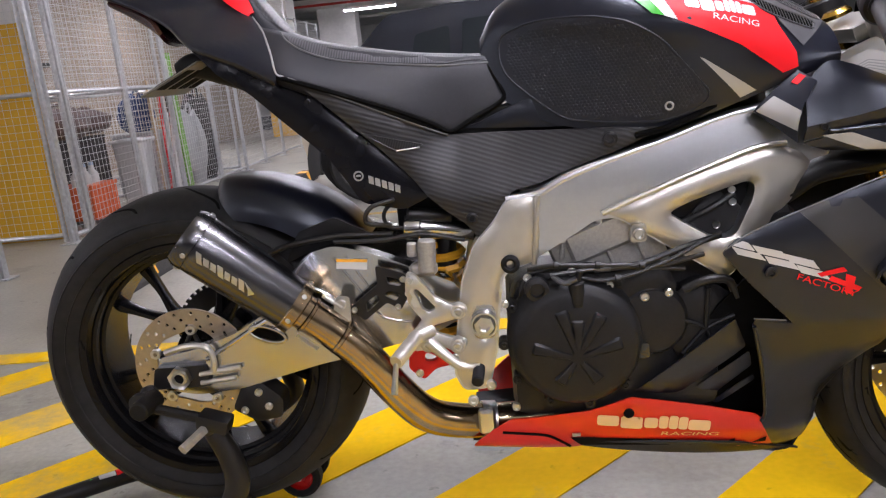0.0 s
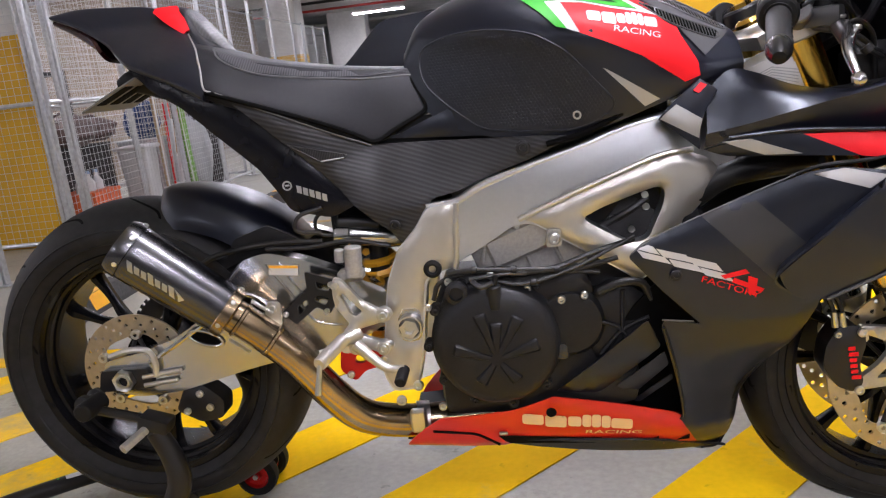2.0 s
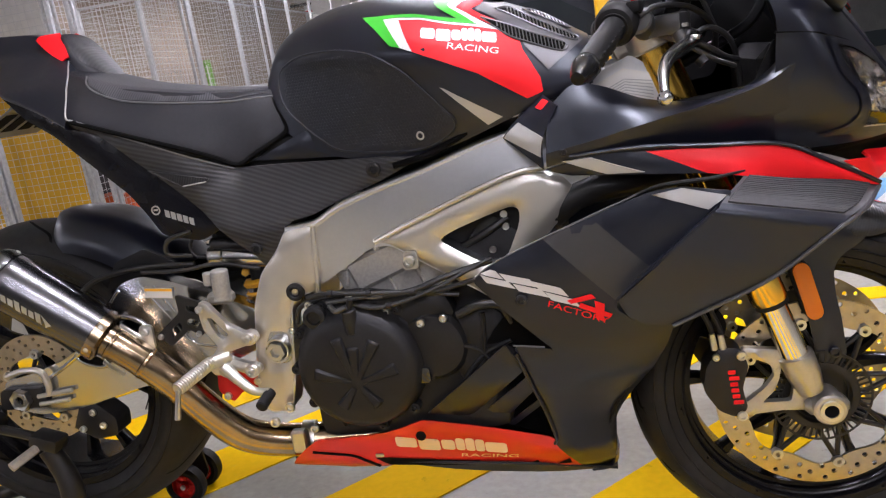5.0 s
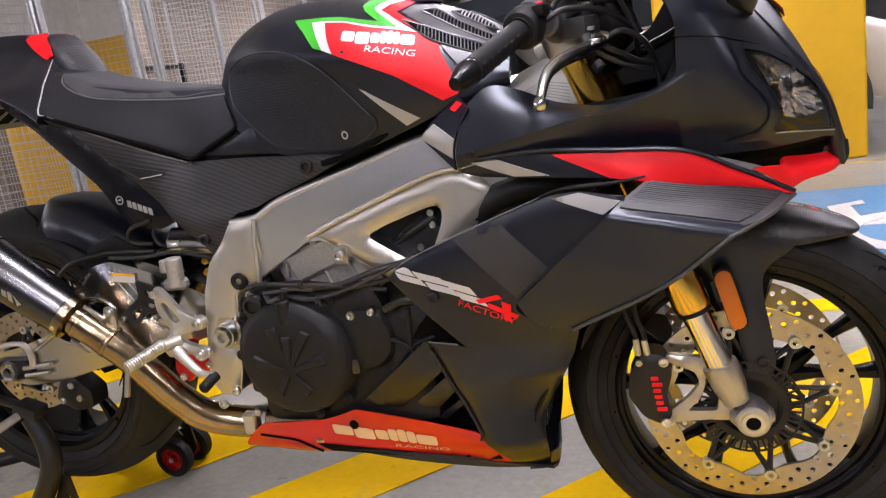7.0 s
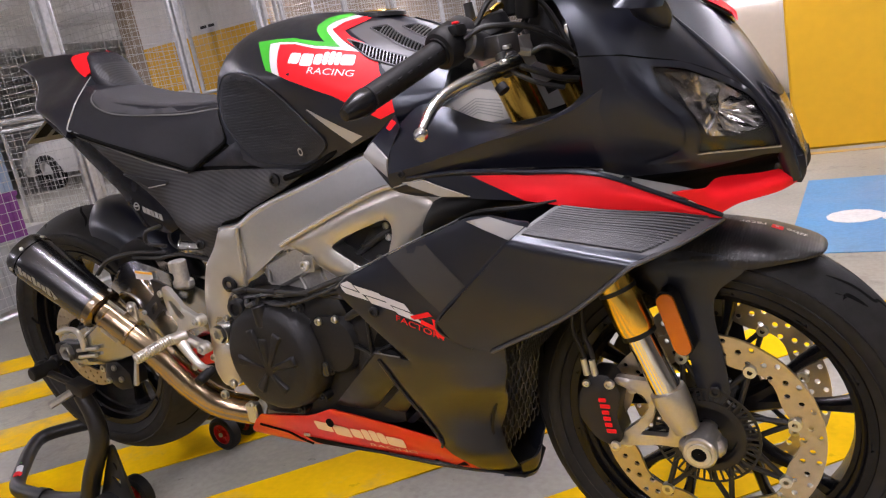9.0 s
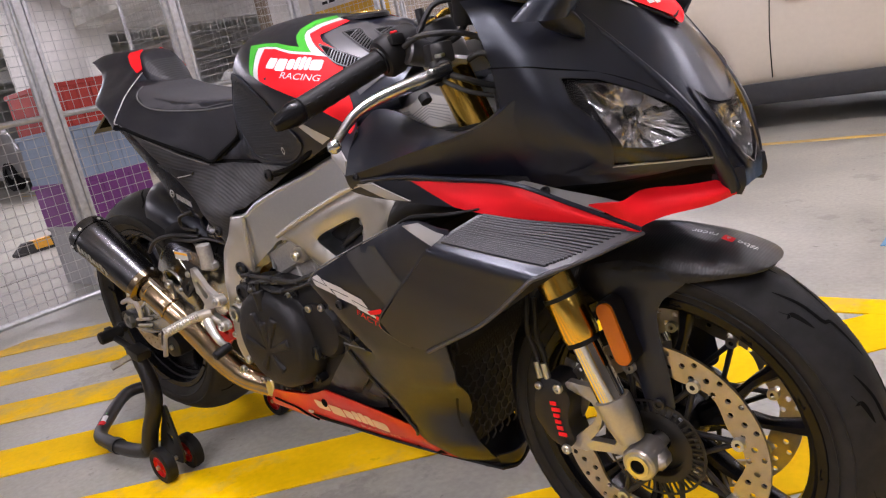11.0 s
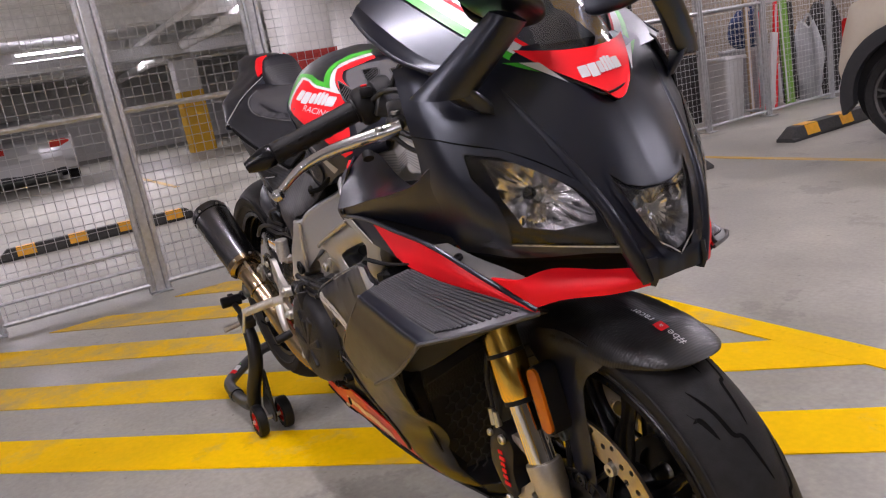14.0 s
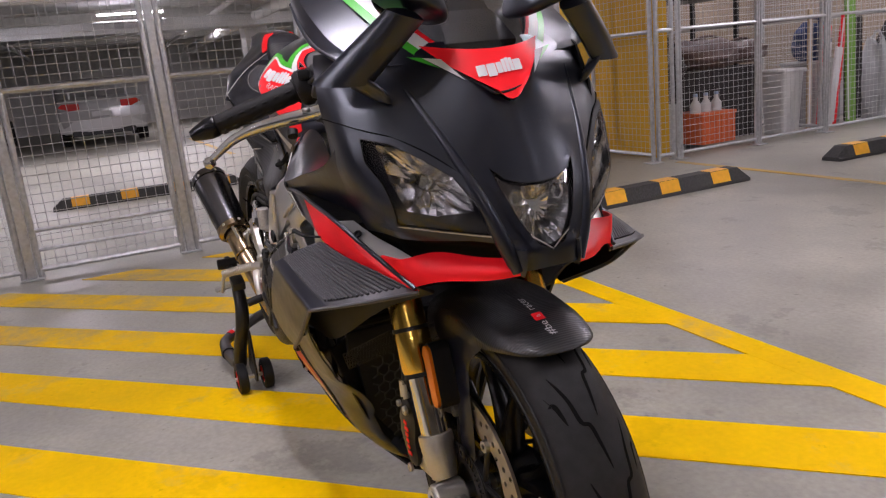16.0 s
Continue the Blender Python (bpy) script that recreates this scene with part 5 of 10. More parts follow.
# cast plates welded to the spar: pivot plate and engine arm, a little proud
PIV = [(0.640, 0.690), (0.594, 0.686), (0.573, 0.653), (0.537, 0.616), (0.513, 0.56), (0.495, 0.46), (0.486, 0.397), (0.499, 0.366), (0.539, 0.368), (0.556, 0.43), (0.566, 0.50), (0.576, 0.562), (0.60, 0.576), (0.632, 0.580), (0.645, 0.625)]
part("pivot_plate", plate(B(), PIV, lambda x, z: frame_y(x, z) - 0.006, 0.02, [HOLES[1]], h=0.014, r=0.01, rim=0.005, rim_w=0.012), M_CAST, main_frame, "cast aluminium pivot plate", smooth=50)
ARM = [(0.748, 0.651), (0.80, 0.672), (0.90, 0.708), (0.98, 0.733), (1.015, 0.738), (1.055, 0.722), (1.075, 0.695), (1.04, 0.652), (1.00, 0.612), (0.957, 0.578), (0.953, 0.542), (0.935, 0.530), (0.903, 0.554), (0.852, 0.588), (0.816, 0.612), (0.79, 0.631), (0.769, 0.645)]
part("engine_arm", plate(B(), ARM, lambda x, z: frame_y(x, z) - 0.007, 0.02, [WIN], h=0.012, r=0.012, rim=0.006, rim_w=0.012), M_CAST, main_frame, "cast aluminium engine mount arm", smooth=50)
bm = tube(B(), [(0.645, -0.156, 0.690), (0.640, -0.159, 0.65), (0.636, -0.158, 0.60), (0.632, -0.156, 0.578)], 0.0045, 8)
tube(bm, [(0.745, -0.158, 0.652), (0.80, -0.160, 0.674), (0.90, -0.160, 0.71), (0.98, -0.157, 0.735), (1.03, -0.153, 0.738)], 0.0045, 8)
part("weld_seam", bm, M_CAST, main_frame, "weld seam")
# tilted lug with its bolt
bm = plate(B(), [(0.786, 0.602), (0.790, 0.632), (0.812, 0.632), (0.812, 0.602)], -0.166, 0.02, h=0.02, r=0.006, rim=0.003, rim_w=0.006)
part("lug", bm, M_CAST, main_frame)
bm = B()
for x, z, r in ((0.800, 0.617, 0.010), (0.545, 0.378, 0.009), (0.512, 0.352, 0.009), (0.505, 0.512, 0.009), (0.503, 0.457, 0.009)):
    bolt(bm, (x, -0.168, z), (0, -1, 0), r, 0.008)
part("frame_bolt", bm, M_BOLT, main_frame)
bm = plate(B(), [(0.522, 0.455), (0.522, 0.515), (0.562, 0.515), (0.562, 0.455)], -0.156, 0.01, h=0.02, r=0.016)
part("pivot_recess", bm, M_MACH, main_frame)
bm = lathe(B(), [(-0.008, 0.0001), (-0.008, 0.009), (-0.016, 0.010), (-0.016, 0.017), (0.004, 0.018)], (0.542, -0.16, 0.483), (0, 1, 0), 6)
lathe(bm, [(-0.010, 0.019), (-0.010, 0.022), (0.004, 0.0225)], (0.542, -0.16, 0.483), (0, 1, 0), 28)
part("pivot_nut", bm, M_BOLT, main_frame, "large steel swingarm pivot nut")
part("frame_plug", lathe(B(), [(-0.003, 0.006), (-0.006, 0.010), (-0.004, 0.0155), (0.004, 0.0155)], (0.593, -0.158, 0.582), (0, 1, 0), 24), M_BLACKIN, main_frame)
# head of the frame, mostly hidden
part("steering_head", box(B(), (1.04, -0.085, 0.70), (1.14, 0.085, 0.82), 0.03, seg=2), M_CAST, main_frame)
# spar tops up to the head, seen from ahead
bm = loft(B(), [[(1.00, -0.15, 0.795), (1.00, -0.145, 0.825), (1.00, -0.125, 0.825), (1.00, -0.12, 0.80)], [(1.06, -0.145, 0.80), (1.06, -0.135, 0.852), (1.06, -0.105, 0.852), (1.06, -0.10, 0.80)], [(1.14, -0.115, 0.79), (1.14, -0.105, 0.86), (1.14, -0.075, 0.86), (1.14, -0.07, 0.79)]], 5, 3, closed=True)
part("spar_top", cap_ends(flip(bm)), M_ALU, main_frame)

# ---- engine
engine = part("crankcase", box(B(), (0.58, -0.15, 0.30), (0.93, 0.15, 0.52), 0.03, seg=2), M_CASE, bike, "black engine crankcase")
part("cylinder_bank", box(B(), (-0.09, -0.135, -0.07), (0.09, 0.135, 0.09), 0.02, Matrix.Translation((0.755, 0, 0.585)) @ Matrix.Rotation(radians(-20), 4, "Y"), 2), M_CASTGREY, engine, "grey cast cylinder bank")
part("cylinder_bank", box(B(), (-0.08, -0.125, -0.09), (0.08, 0.125, 0.09), 0.02, Matrix.Translation((0.93, 0, 0.56)) @ Matrix.Rotation(radians(40), 4, "Y"), 2), M_CASE, engine)
bm = B()
for dx in (-0.055, -0.005, 0.045):
    box(bm, (dx, -0.141, -0.05), (dx + 0.006, -0.13, 0.085), 0.002, Matrix.Translation((0.755, 0, 0.585)) @ Matrix.Rotation(radians(-20), 4, "Y"))
box(bm, (-0.06, -0.145, 0.0), (0.06, -0.13, 0.055), 0.006, Matrix.Translation((0.755, 0, 0.585)) @ Matrix.Rotation(radians(-20), 4, "Y"))
part("head_rib", bm, M_CASTGREY, engine)
HB = Matrix.Translation((0.755, 0, 0.585)) @ Matrix.Rotation(radians(-20), 4, "Y")
bm = B()
for pts in ([(-0.075, -0.02), (-0.02, 0.03), (0.03, 0.035), (0.075, 0.0)], [(-0.02, 0.03), (-0.025, 0.075)], [(0.03, 0.035), (0.04, 0.08)], [(-0.075, 0.02), (-0.045, 0.075)]):
    tube(bm, [HB @ Vector((a, -0.137, b)) for a, b in pts], 0.0045, 8, 4)
for a, b in ((-0.06, 0.05), (0.005, 0.055), (0.055, 0.055)):
    cyl(bm, HB @ Vector((a, -0.141, b)), HB @ Vector((a, -0.12, b)), 0.009, n=14)
part("casting_rib", bm, M_CASTGREY, engine, "raised casting ribs")
bm = B()
for a, b in ((-0.06, 0.05), (0.005, 0.055), (0.055, 0.055)):
    bolt(bm, HB @ Vector((a, -0.141, b)), (0, -1, 0), 0.0055, 0.004)
part("head_bolt", bm, M_BOLT, engine)
CL = Vector((0.689, -0.165, 0.449))
cover = part("clutch_cover", lathe(B(), [(0.03, 0.112), (-0.002, 0.112), (-0.008, 0.108), (-0.026, 0.104), (-0.036, 0.096), (-0.041, 0.085), (-0.043, 0.05), (-0.044, 0.0001)], CL, (0, 1, 0), 64), M_CASE, bike, "black ribbed clutch cover", smooth=40)
bm = B()
for k, (a, ln) in enumerate(((106, 0.084), (87, 0.064), (60, 0.082), (17, 0.074), (163, 0.074), (-52, 0.052), (-128, 0.052))):
    t = radians(a)
    m = Matrix.Translation(CL + Vector((0, -0.0435, -0.019))) @ Matrix.Rotation(-t, 4, "Y")
    rows = [[(s, 0.004, -w), (s, -h, -w * 0.6), (s, -h, w * 0.6), (s, 0.004, w)] for s, w, h in ((0.010, 0.006, 0.002), (ln * 0.6, 0.009, 0.0035), (ln * 0.92, 0.012, 0.004), (ln, 0.011, 0.0))]
    start = len(bm.verts)
    loft(bm, rows, 3, 2)
    bmesh.ops.transform(bm, matrix=m, verts=list(bm.verts)[start:])
part("star_rib", bm, M_CASE, cover, smooth=30)
bm = B()
for k in range(11):
    a = 2 * math.pi * k / 11 + 0.3
    p = CL + Vector((math.cos(a) * 0.117, -0.002, math.sin(a) * 0.117))
    cyl(bm, p + Vector((0, 0.02, 0)), p + Vector((0, -0.004, 0)), 0.0095, n=14)
part("bolt_boss", bm, M_CASE, cover)
bm = B()
for k in range(11):
    a = 2 * math.pi * k / 11 + 0.3
    bolt(bm, CL + Vector((math.cos(a) * 0.117, -0.006, math.sin(a) * 0.117)), (0, -1, 0), 0.0052, 0.004)
part("cover_bolt", bm, M_CASE, cover)
# smaller covers ahead and above
part("starter_cover", lathe(B(), [(0.02, 0.062), (-0.012, 0.060), (-0.022, 0.052), (-0.026, 0.03), (-0.026, 0.0001)], (0.815, -0.15, 0.470), (0, 1, 0), 40), M_CASE, engine)
part("water_pump", plate(B(), [(0.85, 0.40), (0.85, 0.51), (0.90, 0.535), (0.95, 0.50), (0.96, 0.43), (0.91, 0.385)], -0.165, 0.05, h=0.02, r=0.02, rim=0.01, rim_w=0.02), M_CASE, engine)
part("upper_cover", plate(B(), [(0.60, 0.52), (0.62, 0.566), (0.70, 0.572), (0.77, 0.56), (0.84, 0.565), (0.86, 0.52), (0.80, 0.49), (0.66, 0.50)], -0.168, 0.04, h=0.02, r=0.012, rim=0.008, rim_w=0.015), M_CASE, engine)
bm = B()
for x, z, r in ((0.6185, 0.561, 0.007), (0.690, 0.566, 0.007), (0.579, 0.519, 0.0065), (0.584, 0.337, 0.007), (0.803, 0.514, 0.0075), (0.841, 0.5185, 0.007), (0.749, 0.538, 0.006)):
    bolt(bm, (x, -0.172, z), (0, -1, 0), r, 0.007)
part("case_bolt", bm, M_BOLT, engine)
part("oil_filler", lathe(B(), [(0.0, 0.02), (-0.012, 0.019), (-0.014, 0.012), (-0.008, 0.011), (-0.008, 0.0001)], (0.632, -0.185, 0.545), (0, 1, 0), 24), M_SATIN, engine, "black oil filler cap")
part("sight_glass", plate(B(), [(0.788, 0.412), (0.788, 0.438), (0.806, 0.438), (0.806, 0.412)], -0.186, 0.01, h=0.01, r=0.006, rim=0.003, rim_w=0.004), M_LAMPGLASS, engine, "dark oil sight glass")
bm = cyl(B(), (0.694, -0.195, 0.515), (0.694, -0.20, 0.556), 0.014, 0.012, 16, 0.002)
cyl(bm, (0.694, -0.2, 0.55), (0.70, -0.2, 0.572), 0.005)
part("clutch_arm", bm, M_CASE, cover)
bm = tube(B(), [(0.66, -0.19, 0.562), (0.675, -0.205, 0.556), (0.694, -0.207, 0.562)], 0.0045, 8)
tube(bm, [(0.655, -0.188, 0.566), (0.72, -0.186, 0.570), (0.76, -0.184, 0.568)], 0.0035, 8)
cyl(bm, (0.725, -0.185, 0.570), (0.75, -0.184, 0.569), 0.006)
part("clutch_cable_end", bm, M_PERCH, cover, "steel cable adjuster")
part("clutch_cable", tube(B(), [(0.75, -0.184, 0.569), (0.80, -0.18, 0.572), (0.86, -0.17, 0.588), (0.93, -0.15, 0.60)], 0.005, 8), M_CABLE, engine, "black clutch cable")
bm = tube(B(), [(0.59, -0.17, 0.53), (0.605, -0.172, 0.56), (0.66, -0.172, 0.572), (0.75, -0.168, 0.566), (0.82, -0.166, 0.56), (0.87, -0.16, 0.552)], 0.0042, 8)
tube(bm, [(0.40, -0.12, 0.64), (0.30, -0.125, 0.645), (0.20, -0.12, 0.63), (0.15, -0.12, 0.60)], 0.005, 8)
tube(bm, [(0.41, -0.125, 0.70), (0.37, -0.135, 0.69), (0.36, -0.13, 0.665), (0.40, -0.12, 0.655)], 0.004, 8)
tube(bm, [(0.52, -0.12, 0.62), (0.45, -0.13, 0.638), (0.38, -0.13, 0.633), (0.30, -0.13, 0.637)], 0.004, 8)
tube(bm, [(0.88, -0.12, 0.62), (0.92, -0.13, 0.64), (0.96, -0.12, 0.66)], 0.006, 8)
part("wiring", bm, M_CABLE, bike, "black cables and hoses")
bm = tube(B(), [(0.62, -0.178, 0.575), (0.66, -0.19, 0.582), (0.71, -0.19, 0.578), (0.77, -0.184, 0.572), (0.83, -0.176, 0.566), (0.90, -0.165, 0.575)], 0.0042, 10, 6)
tube(bm, [(0.70, -0.19, 0.560), (0.735, -0.192, 0.552), (0.78, -0.187, 0.556), (0.84, -0.178, 0.572), (0.89, -0.168, 0.592), (0.93, -0.155, 0.606)], 0.0034, 8, 6)
tube(bm, [(0.865, -0.170, 0.52), (0.90, -0.175, 0.535), (0.935, -0.17, 0.53), (0.95, -0.165, 0.50)], 0.007, 10, 6)
part("engine_hose", bm, M_CABLE, engine, "black hoses over the clutch cover")
bm = B()
for p in ((0.665, -0.191, 0.582), (0.73, -0.189, 0.577), (0.80, -0.181, 0.569), (0.76, -0.19, 0.553)):
    lathe(bm, [(-0.005, 0.0050), (-0.004, 0.0062), (0.004, 0.0062), (0.005, 0.0050)], p, (1, 0, -0.1), 14)
part("hose_clip", bm, M_SATIN, engine, "clips on the hoses")
bm = B()
for pts in ([(0.862, 0.41), (0.90, 0.45), (0.945, 0.47)], [(0.86, 0.47), (0.90, 0.45), (0.915, 0.40)], [(0.90, 0.45), (0.905, 0.52)]):
    tube(bm, [(x, -0.168, z) for x, z in pts], 0.004, 8, 4)
part("pump_rib", bm, M_CASE, engine, "raised ribs of the pump cover")
part("airbox", box(B(), (0.72, -0.12, 0.62), (1.02, 0.12, 0.80), 0.03, seg=2), M_BLACKIN, bike, "black plastic airbox")
bm = B()
for x, z in ((0.90, 0.632), (0.93, 0.612), (0.955, 0.668), (0.956, 0.648)):
    lathe(bm, [(0, 0.0001), (0, 0.006), (-0.004, 0.006)], (x, -0.126, z), (0, 1, 0), 10)
part("airbox_screw", bm, M_BOLT, engine)
bm = tube(B(), [(1.03, -0.13, 0.66), (1.08, -0.135, 0.69), (1.16, -0.13, 0.70), (1.22, -0.11, 0.70)], 0.024, 14)
part("coolant_hose", bm, M_CABLE, engine)
# shock and its reservoir
sh = part("shock_body", cyl(B(), (0.445, -0.088, 0.641), (0.535, -0.070, 0.626), 0.0195, 0.0195, 28, 0.003), M_MACH, bike, "bare steel shock reservoir with black collar")
part("reservoir", lathe(B(), [(0.0, 0.0001), (0.0, 0.020), (0.004, 0.0222), (0.026, 0.0222), (0.029, 0.020), (0.036, 0.020)], (0.416, -0.090, 0.6455), (0.985, 0.1, -0.16), 28), M_MACH, sh, "bare steel reservoir cap")
part("reservoir_collar", cyl(B(), (0.424, -0.094, 0.667), (0.50, -0.082, 0.655), 0.012, 0.012, 20, 0.003), M_SATIN, sh, "black collar over the reservoir")
part("reservoir_cable", tube(B(), [(0.416, -0.092, 0.643), (0.392, -0.094, 0.648), (0.384, -0.094, 0.668), (0.400, -0.092, 0.686), (0.45, -0.09, 0.693)], 0.0035, 8, 6), M_CABLE, sh)
part("shock_spring", coil(B(), (0.482, -0.045, 0.600), (0.474, -0.045, 0.440), 0.028, 0.0078, 7), M_SHOCK, sh, "amber yellow shock spring")
part("shock_rod", cyl(B(), (0.484, -0.045, 0.640), (0.472, -0.045, 0.40), 0.018), M_SATIN, sh)
# engine bay filler behind the spar
part("inner_guard", box(B(), (0.40, -0.06, 0.60), (0.62, 0.06, 0.78), 0.02), M_BLACKIN, bike)

# ---- rear sets
REARSET = [(0.423, 0.586), (0.436, 0.581), (0.465, 0.542), (0.494, 0.524), (0.503, 0.528), (0.514, 0.522), (0.517, 0.511), (0.508, 0.501), (0.496, 0.501), (0.462, 0.493), (0.449, 0.487), (0.463, 0.478), (0.490, 0.468), (0.500, 0.468), (0.509, 0.460), (0.509, 0.450), (0.500, 0.443), (0.489, 0.445), (0.461, 0.459), (0.449, 0.450), (0.423, 0.450), (0.414, 0.464), (0.428, 0.488), (0.441, 0.503), (0.421, 0.534), (0.4186, 0.559)]
bm = plate(B(), REARSET, -0.180, 0.014, [[(0.431, 0.556), (0.4385, 0.557), (0.4665, 0.522), (0.4545, 0.515), (0.444, 0.521)]], h=0.010, r=0.005, rim=0.003, rim_w=0.006)
for x, z in ((0.5024, 0.5145), (0.4958, 0.4557), (0.4479, 0.4603)):
    lathe(bm, [(0.010, 0.0125), (-0.006, 0.0125), (-0.008, 0.010), (-0.008, 0.0001)], (x, -0.178, z), (0, 1, 0), 20)
rs = part("foot_bracket", bm, M_CAST, bike, "cast aluminium footrest bracket")
bm = B()
for x, z in ((0.5024, 0.5145), (0.4958, 0.4557), (0.4479, 0.4603), (0.428, 0.575)):
    bolt(bm, (x, -0.186, z), (0, -1, 0), 0.0072, 0.005)
part("bracket_bolt", bm, M_BOLT, rs)
bm = cyl(B(), (0.455, -0.17, 0.483), (0.422, -0.20, 0.478), 0.013, 0.011, 16, 0.002)
part("peg_mount", bm, M_CAST, rs)
bm = B()
p, q = Vector((0.432, -0.195, 0.482)), Vector((0.405, -0.268, 0.468))
L = (q - p).length
knurl = [(0.0, 0.0005)] + [(L * (i + k / 3) / 16, 0.0102 + (0.0018 if k == 1 else 0.0)) for i in range(16) for k in range(3)] + [(L, 0.0100), (L, 0.0005)]
lathe(bm, knurl, p, q - p, 12)
part("footpeg", bm, M_CAST, rs, "knurled aluminium footpeg")
part("peg_feeler", cyl(B(), (0.405, -0.266, 0.466), (0.398, -0.276, 0.418), 0.004, 0.0055, 10, 0.001), M_BOLT, rs)
part("rear_brake_lever", tube(B(), [(0.450, -0.188, 0.468), (0.4757, -0.195, 0.4454), (0.4975, -0.198, 0.4276), (0.516, -0.200, 0.4235), (0.531, -0.202, 0.424)], [0.011, 0.009, 0.008, 0.0065, 0.007], 12), M_CAST, rs, "aluminium brake lever")
part("lever_toe", cyl(B(), (0.529, -0.196, 0.421), (0.526, -0.236, 0.412), 0.010, 0.010, 16, 0.002), M_BLACKIN, rs, "black rubber toe piece")
bm = plate(B(), [(0.405, 0.408), (0.412, 0.455), (0.43, 0.462), (0.50, 0.432), (0.495, 0.412), (0.452, 0.405), (0.430, 0.385)], -0.150, 0.012, [[(0.432, 0.420), (0.437, 0.436), (0.458, 0.426), (0.448, 0.418)]], h=0.012, r=0.008, rim=0.002, rim_w=0.005)
rp = part("linkage_plate", bm, M_REDANOD, bike, "red anodised linkage plate")
bm = B()
for x, z in ((0.425, 0.448), (0.487, 0.424), (0.424, 0.400)):
    bolt(bm, (x, -0.151, z), (0, -1, 0), 0.007)
part("plate_bolt", bm, M_BOLT, rp)
bm = plate(B(), [(0.37, 0.597), (0.422, 0.577), (0.426, 0.55), (0.406, 0.518), (0.383, 0.532), (0.342, 0.503), (0.319, 0.527), (0.339, 0.542), (0.37, 0.564)], -0.158, 0.006, [[(0.386, 0.578), (0.412, 0.568), (0.408, 0.558), (0.387, 0.564)], [(0.387, 0.553), (0.408, 0.546), (0.398, 0.533), (0.379, 0.544)], [(0.348, 0.535), (0.368, 0.548), (0.371, 0.536), (0.347, 0.517)]], h=0.012, r=0.005)
bk = part("heel_bracket", bm, M_SATIN, bike, "black drilled bracket plate")
bm = B()
for x, z in ((0.414, 0.571), (0.42, 0.546), (0.401, 0.524), (0.327, 0.524)):
    bolt(bm, (x, -0.159, z), (0, -1, 0), 0.005)
part("bracket_bolt", bm, M_BOLT, bk)
bm = cyl(B(), (0.455, -0.150, 0.578), (0.459, -0.150, 0.632), 0.015, 0.015, 20, 0.002)
cyl(bm, (0.432, -0.145, 0.605), (0.434, -0.145, 0.628), 0.009, 0.009, 14, 0.002)
box(bm, (0.425, -0.155, 0.57), (0.472, -0.13, 0.592), 0.006)
part("master_cylinder", bm, M_CASTGREY, bike, "grey brake master cylinder")

# ---- tail unit and seat
def rows_x(spec):
    return [[(x, y, z) for y, z in pts] for x, pts in spec]


M_TAILDARK = mat("dark_red_lens", (0.022, 0.002, 0.002), 0.25)
TAIL = [[(-0.082, y, z) for y, z in ((0, 1.090), (0.03, 1.089), (0.045, 1.088), (0.058, 1.085), (0.062, 1.082), (0.045, 1.078), (0, 1.076))],
        [(-0.03, y, z) for y, z in ((0, 1.094), (0.035, 1.093), (0.050, 1.090), (0.068, 1.078), (0.080, 1.066), (0.075, 1.058), (0, 1.052))],
        [(0.04, y, z) for y, z in ((0, 1.090), (0.036, 1.088), (0.047, 1.083), (0.072, 1.058), (0.094, 1.034), (0.086, 1.018), (0, 1.005))],
        [(0.10, y, z) for y, z in ((0, 1.083), (0.031, 1.081), (0.041, 1.076), (0.076, 1.038), (0.114, 0.993), (0.106, 0.972), (0, 0.955))],
        [(0.14, 0, 1.070), (0.145, 0.026, 1.066), (0.15, 0.036, 1.058), (0.17, 0.079, 1.012), (0.192, 0.136, 0.952), (0.18, 0.126, 0.935), (0.17, 0, 0.92)],
        [(0.158, 0, 1.055), (0.166, 0.020, 1.048), (0.176, 0.031, 1.029), (0.216, 0.082, 0.989), (0.250, 0.155, 0.921), (0.245, 0.145, 0.90), (0.24, 0, 0.89)]]
def set_over(bm):
    """The tail stands a little over to the far side and narrows to the rear."""
    for v in bm.verts:
        s = min(1.0, max(0.0, (0.27 - v.co.x) / 0.12)) * min(1.0, max(0.0, (v.co.z - 0.97) / 0.08))
        v.co.y = v.co.y * (1 - 0.2 * s - 0.15 * min(1.0, max(0.0, (0.10 - v.co.x) / 0.15))) + 0.04 * s
    return bm


tail = part("tail_unit", set_over(cap_ends(loft(B(), TAIL, 6, 6, mirror=True))), M_BLACK, bike, "matt black tail unit", smooth=40)
bm = tube(B(), [(0.168, -0.027, 1.042), (0.177, -0.0315, 1.029), (0.197, -0.056, 1.010), (0.217, -0.083, 0.9895), (0.236, -0.120, 0.957), (0.2505, -0.1555, 0.922), (0.262, -0.156, 0.914)], 0.0016, 8, 6)
part("tail_stripe", set_over(flip(bm)), M_SILVERD, tail, "thin white edge stripe")
for sgn in (-1, 1):
    bm = loft(B(), [[(x, 0.037 + sgn * y, z) for x, y, z in r] for r in ([(0.122, 0.046, 1.068), (0.150, 0.060, 1.044), (0.181, 0.068, 1.022)], [(0.130, 0.040, 1.075), (0.158, 0.052, 1.055), (0.185, 0.062, 1.027)], [(0.160, 0.024, 1.077), (0.176, 0.044, 1.058), (0.190, 0.058, 1.029)])], 4, 4, thick=0.003)
    part("tail_patch", bm, M_RED, tail, "red triangular patch")
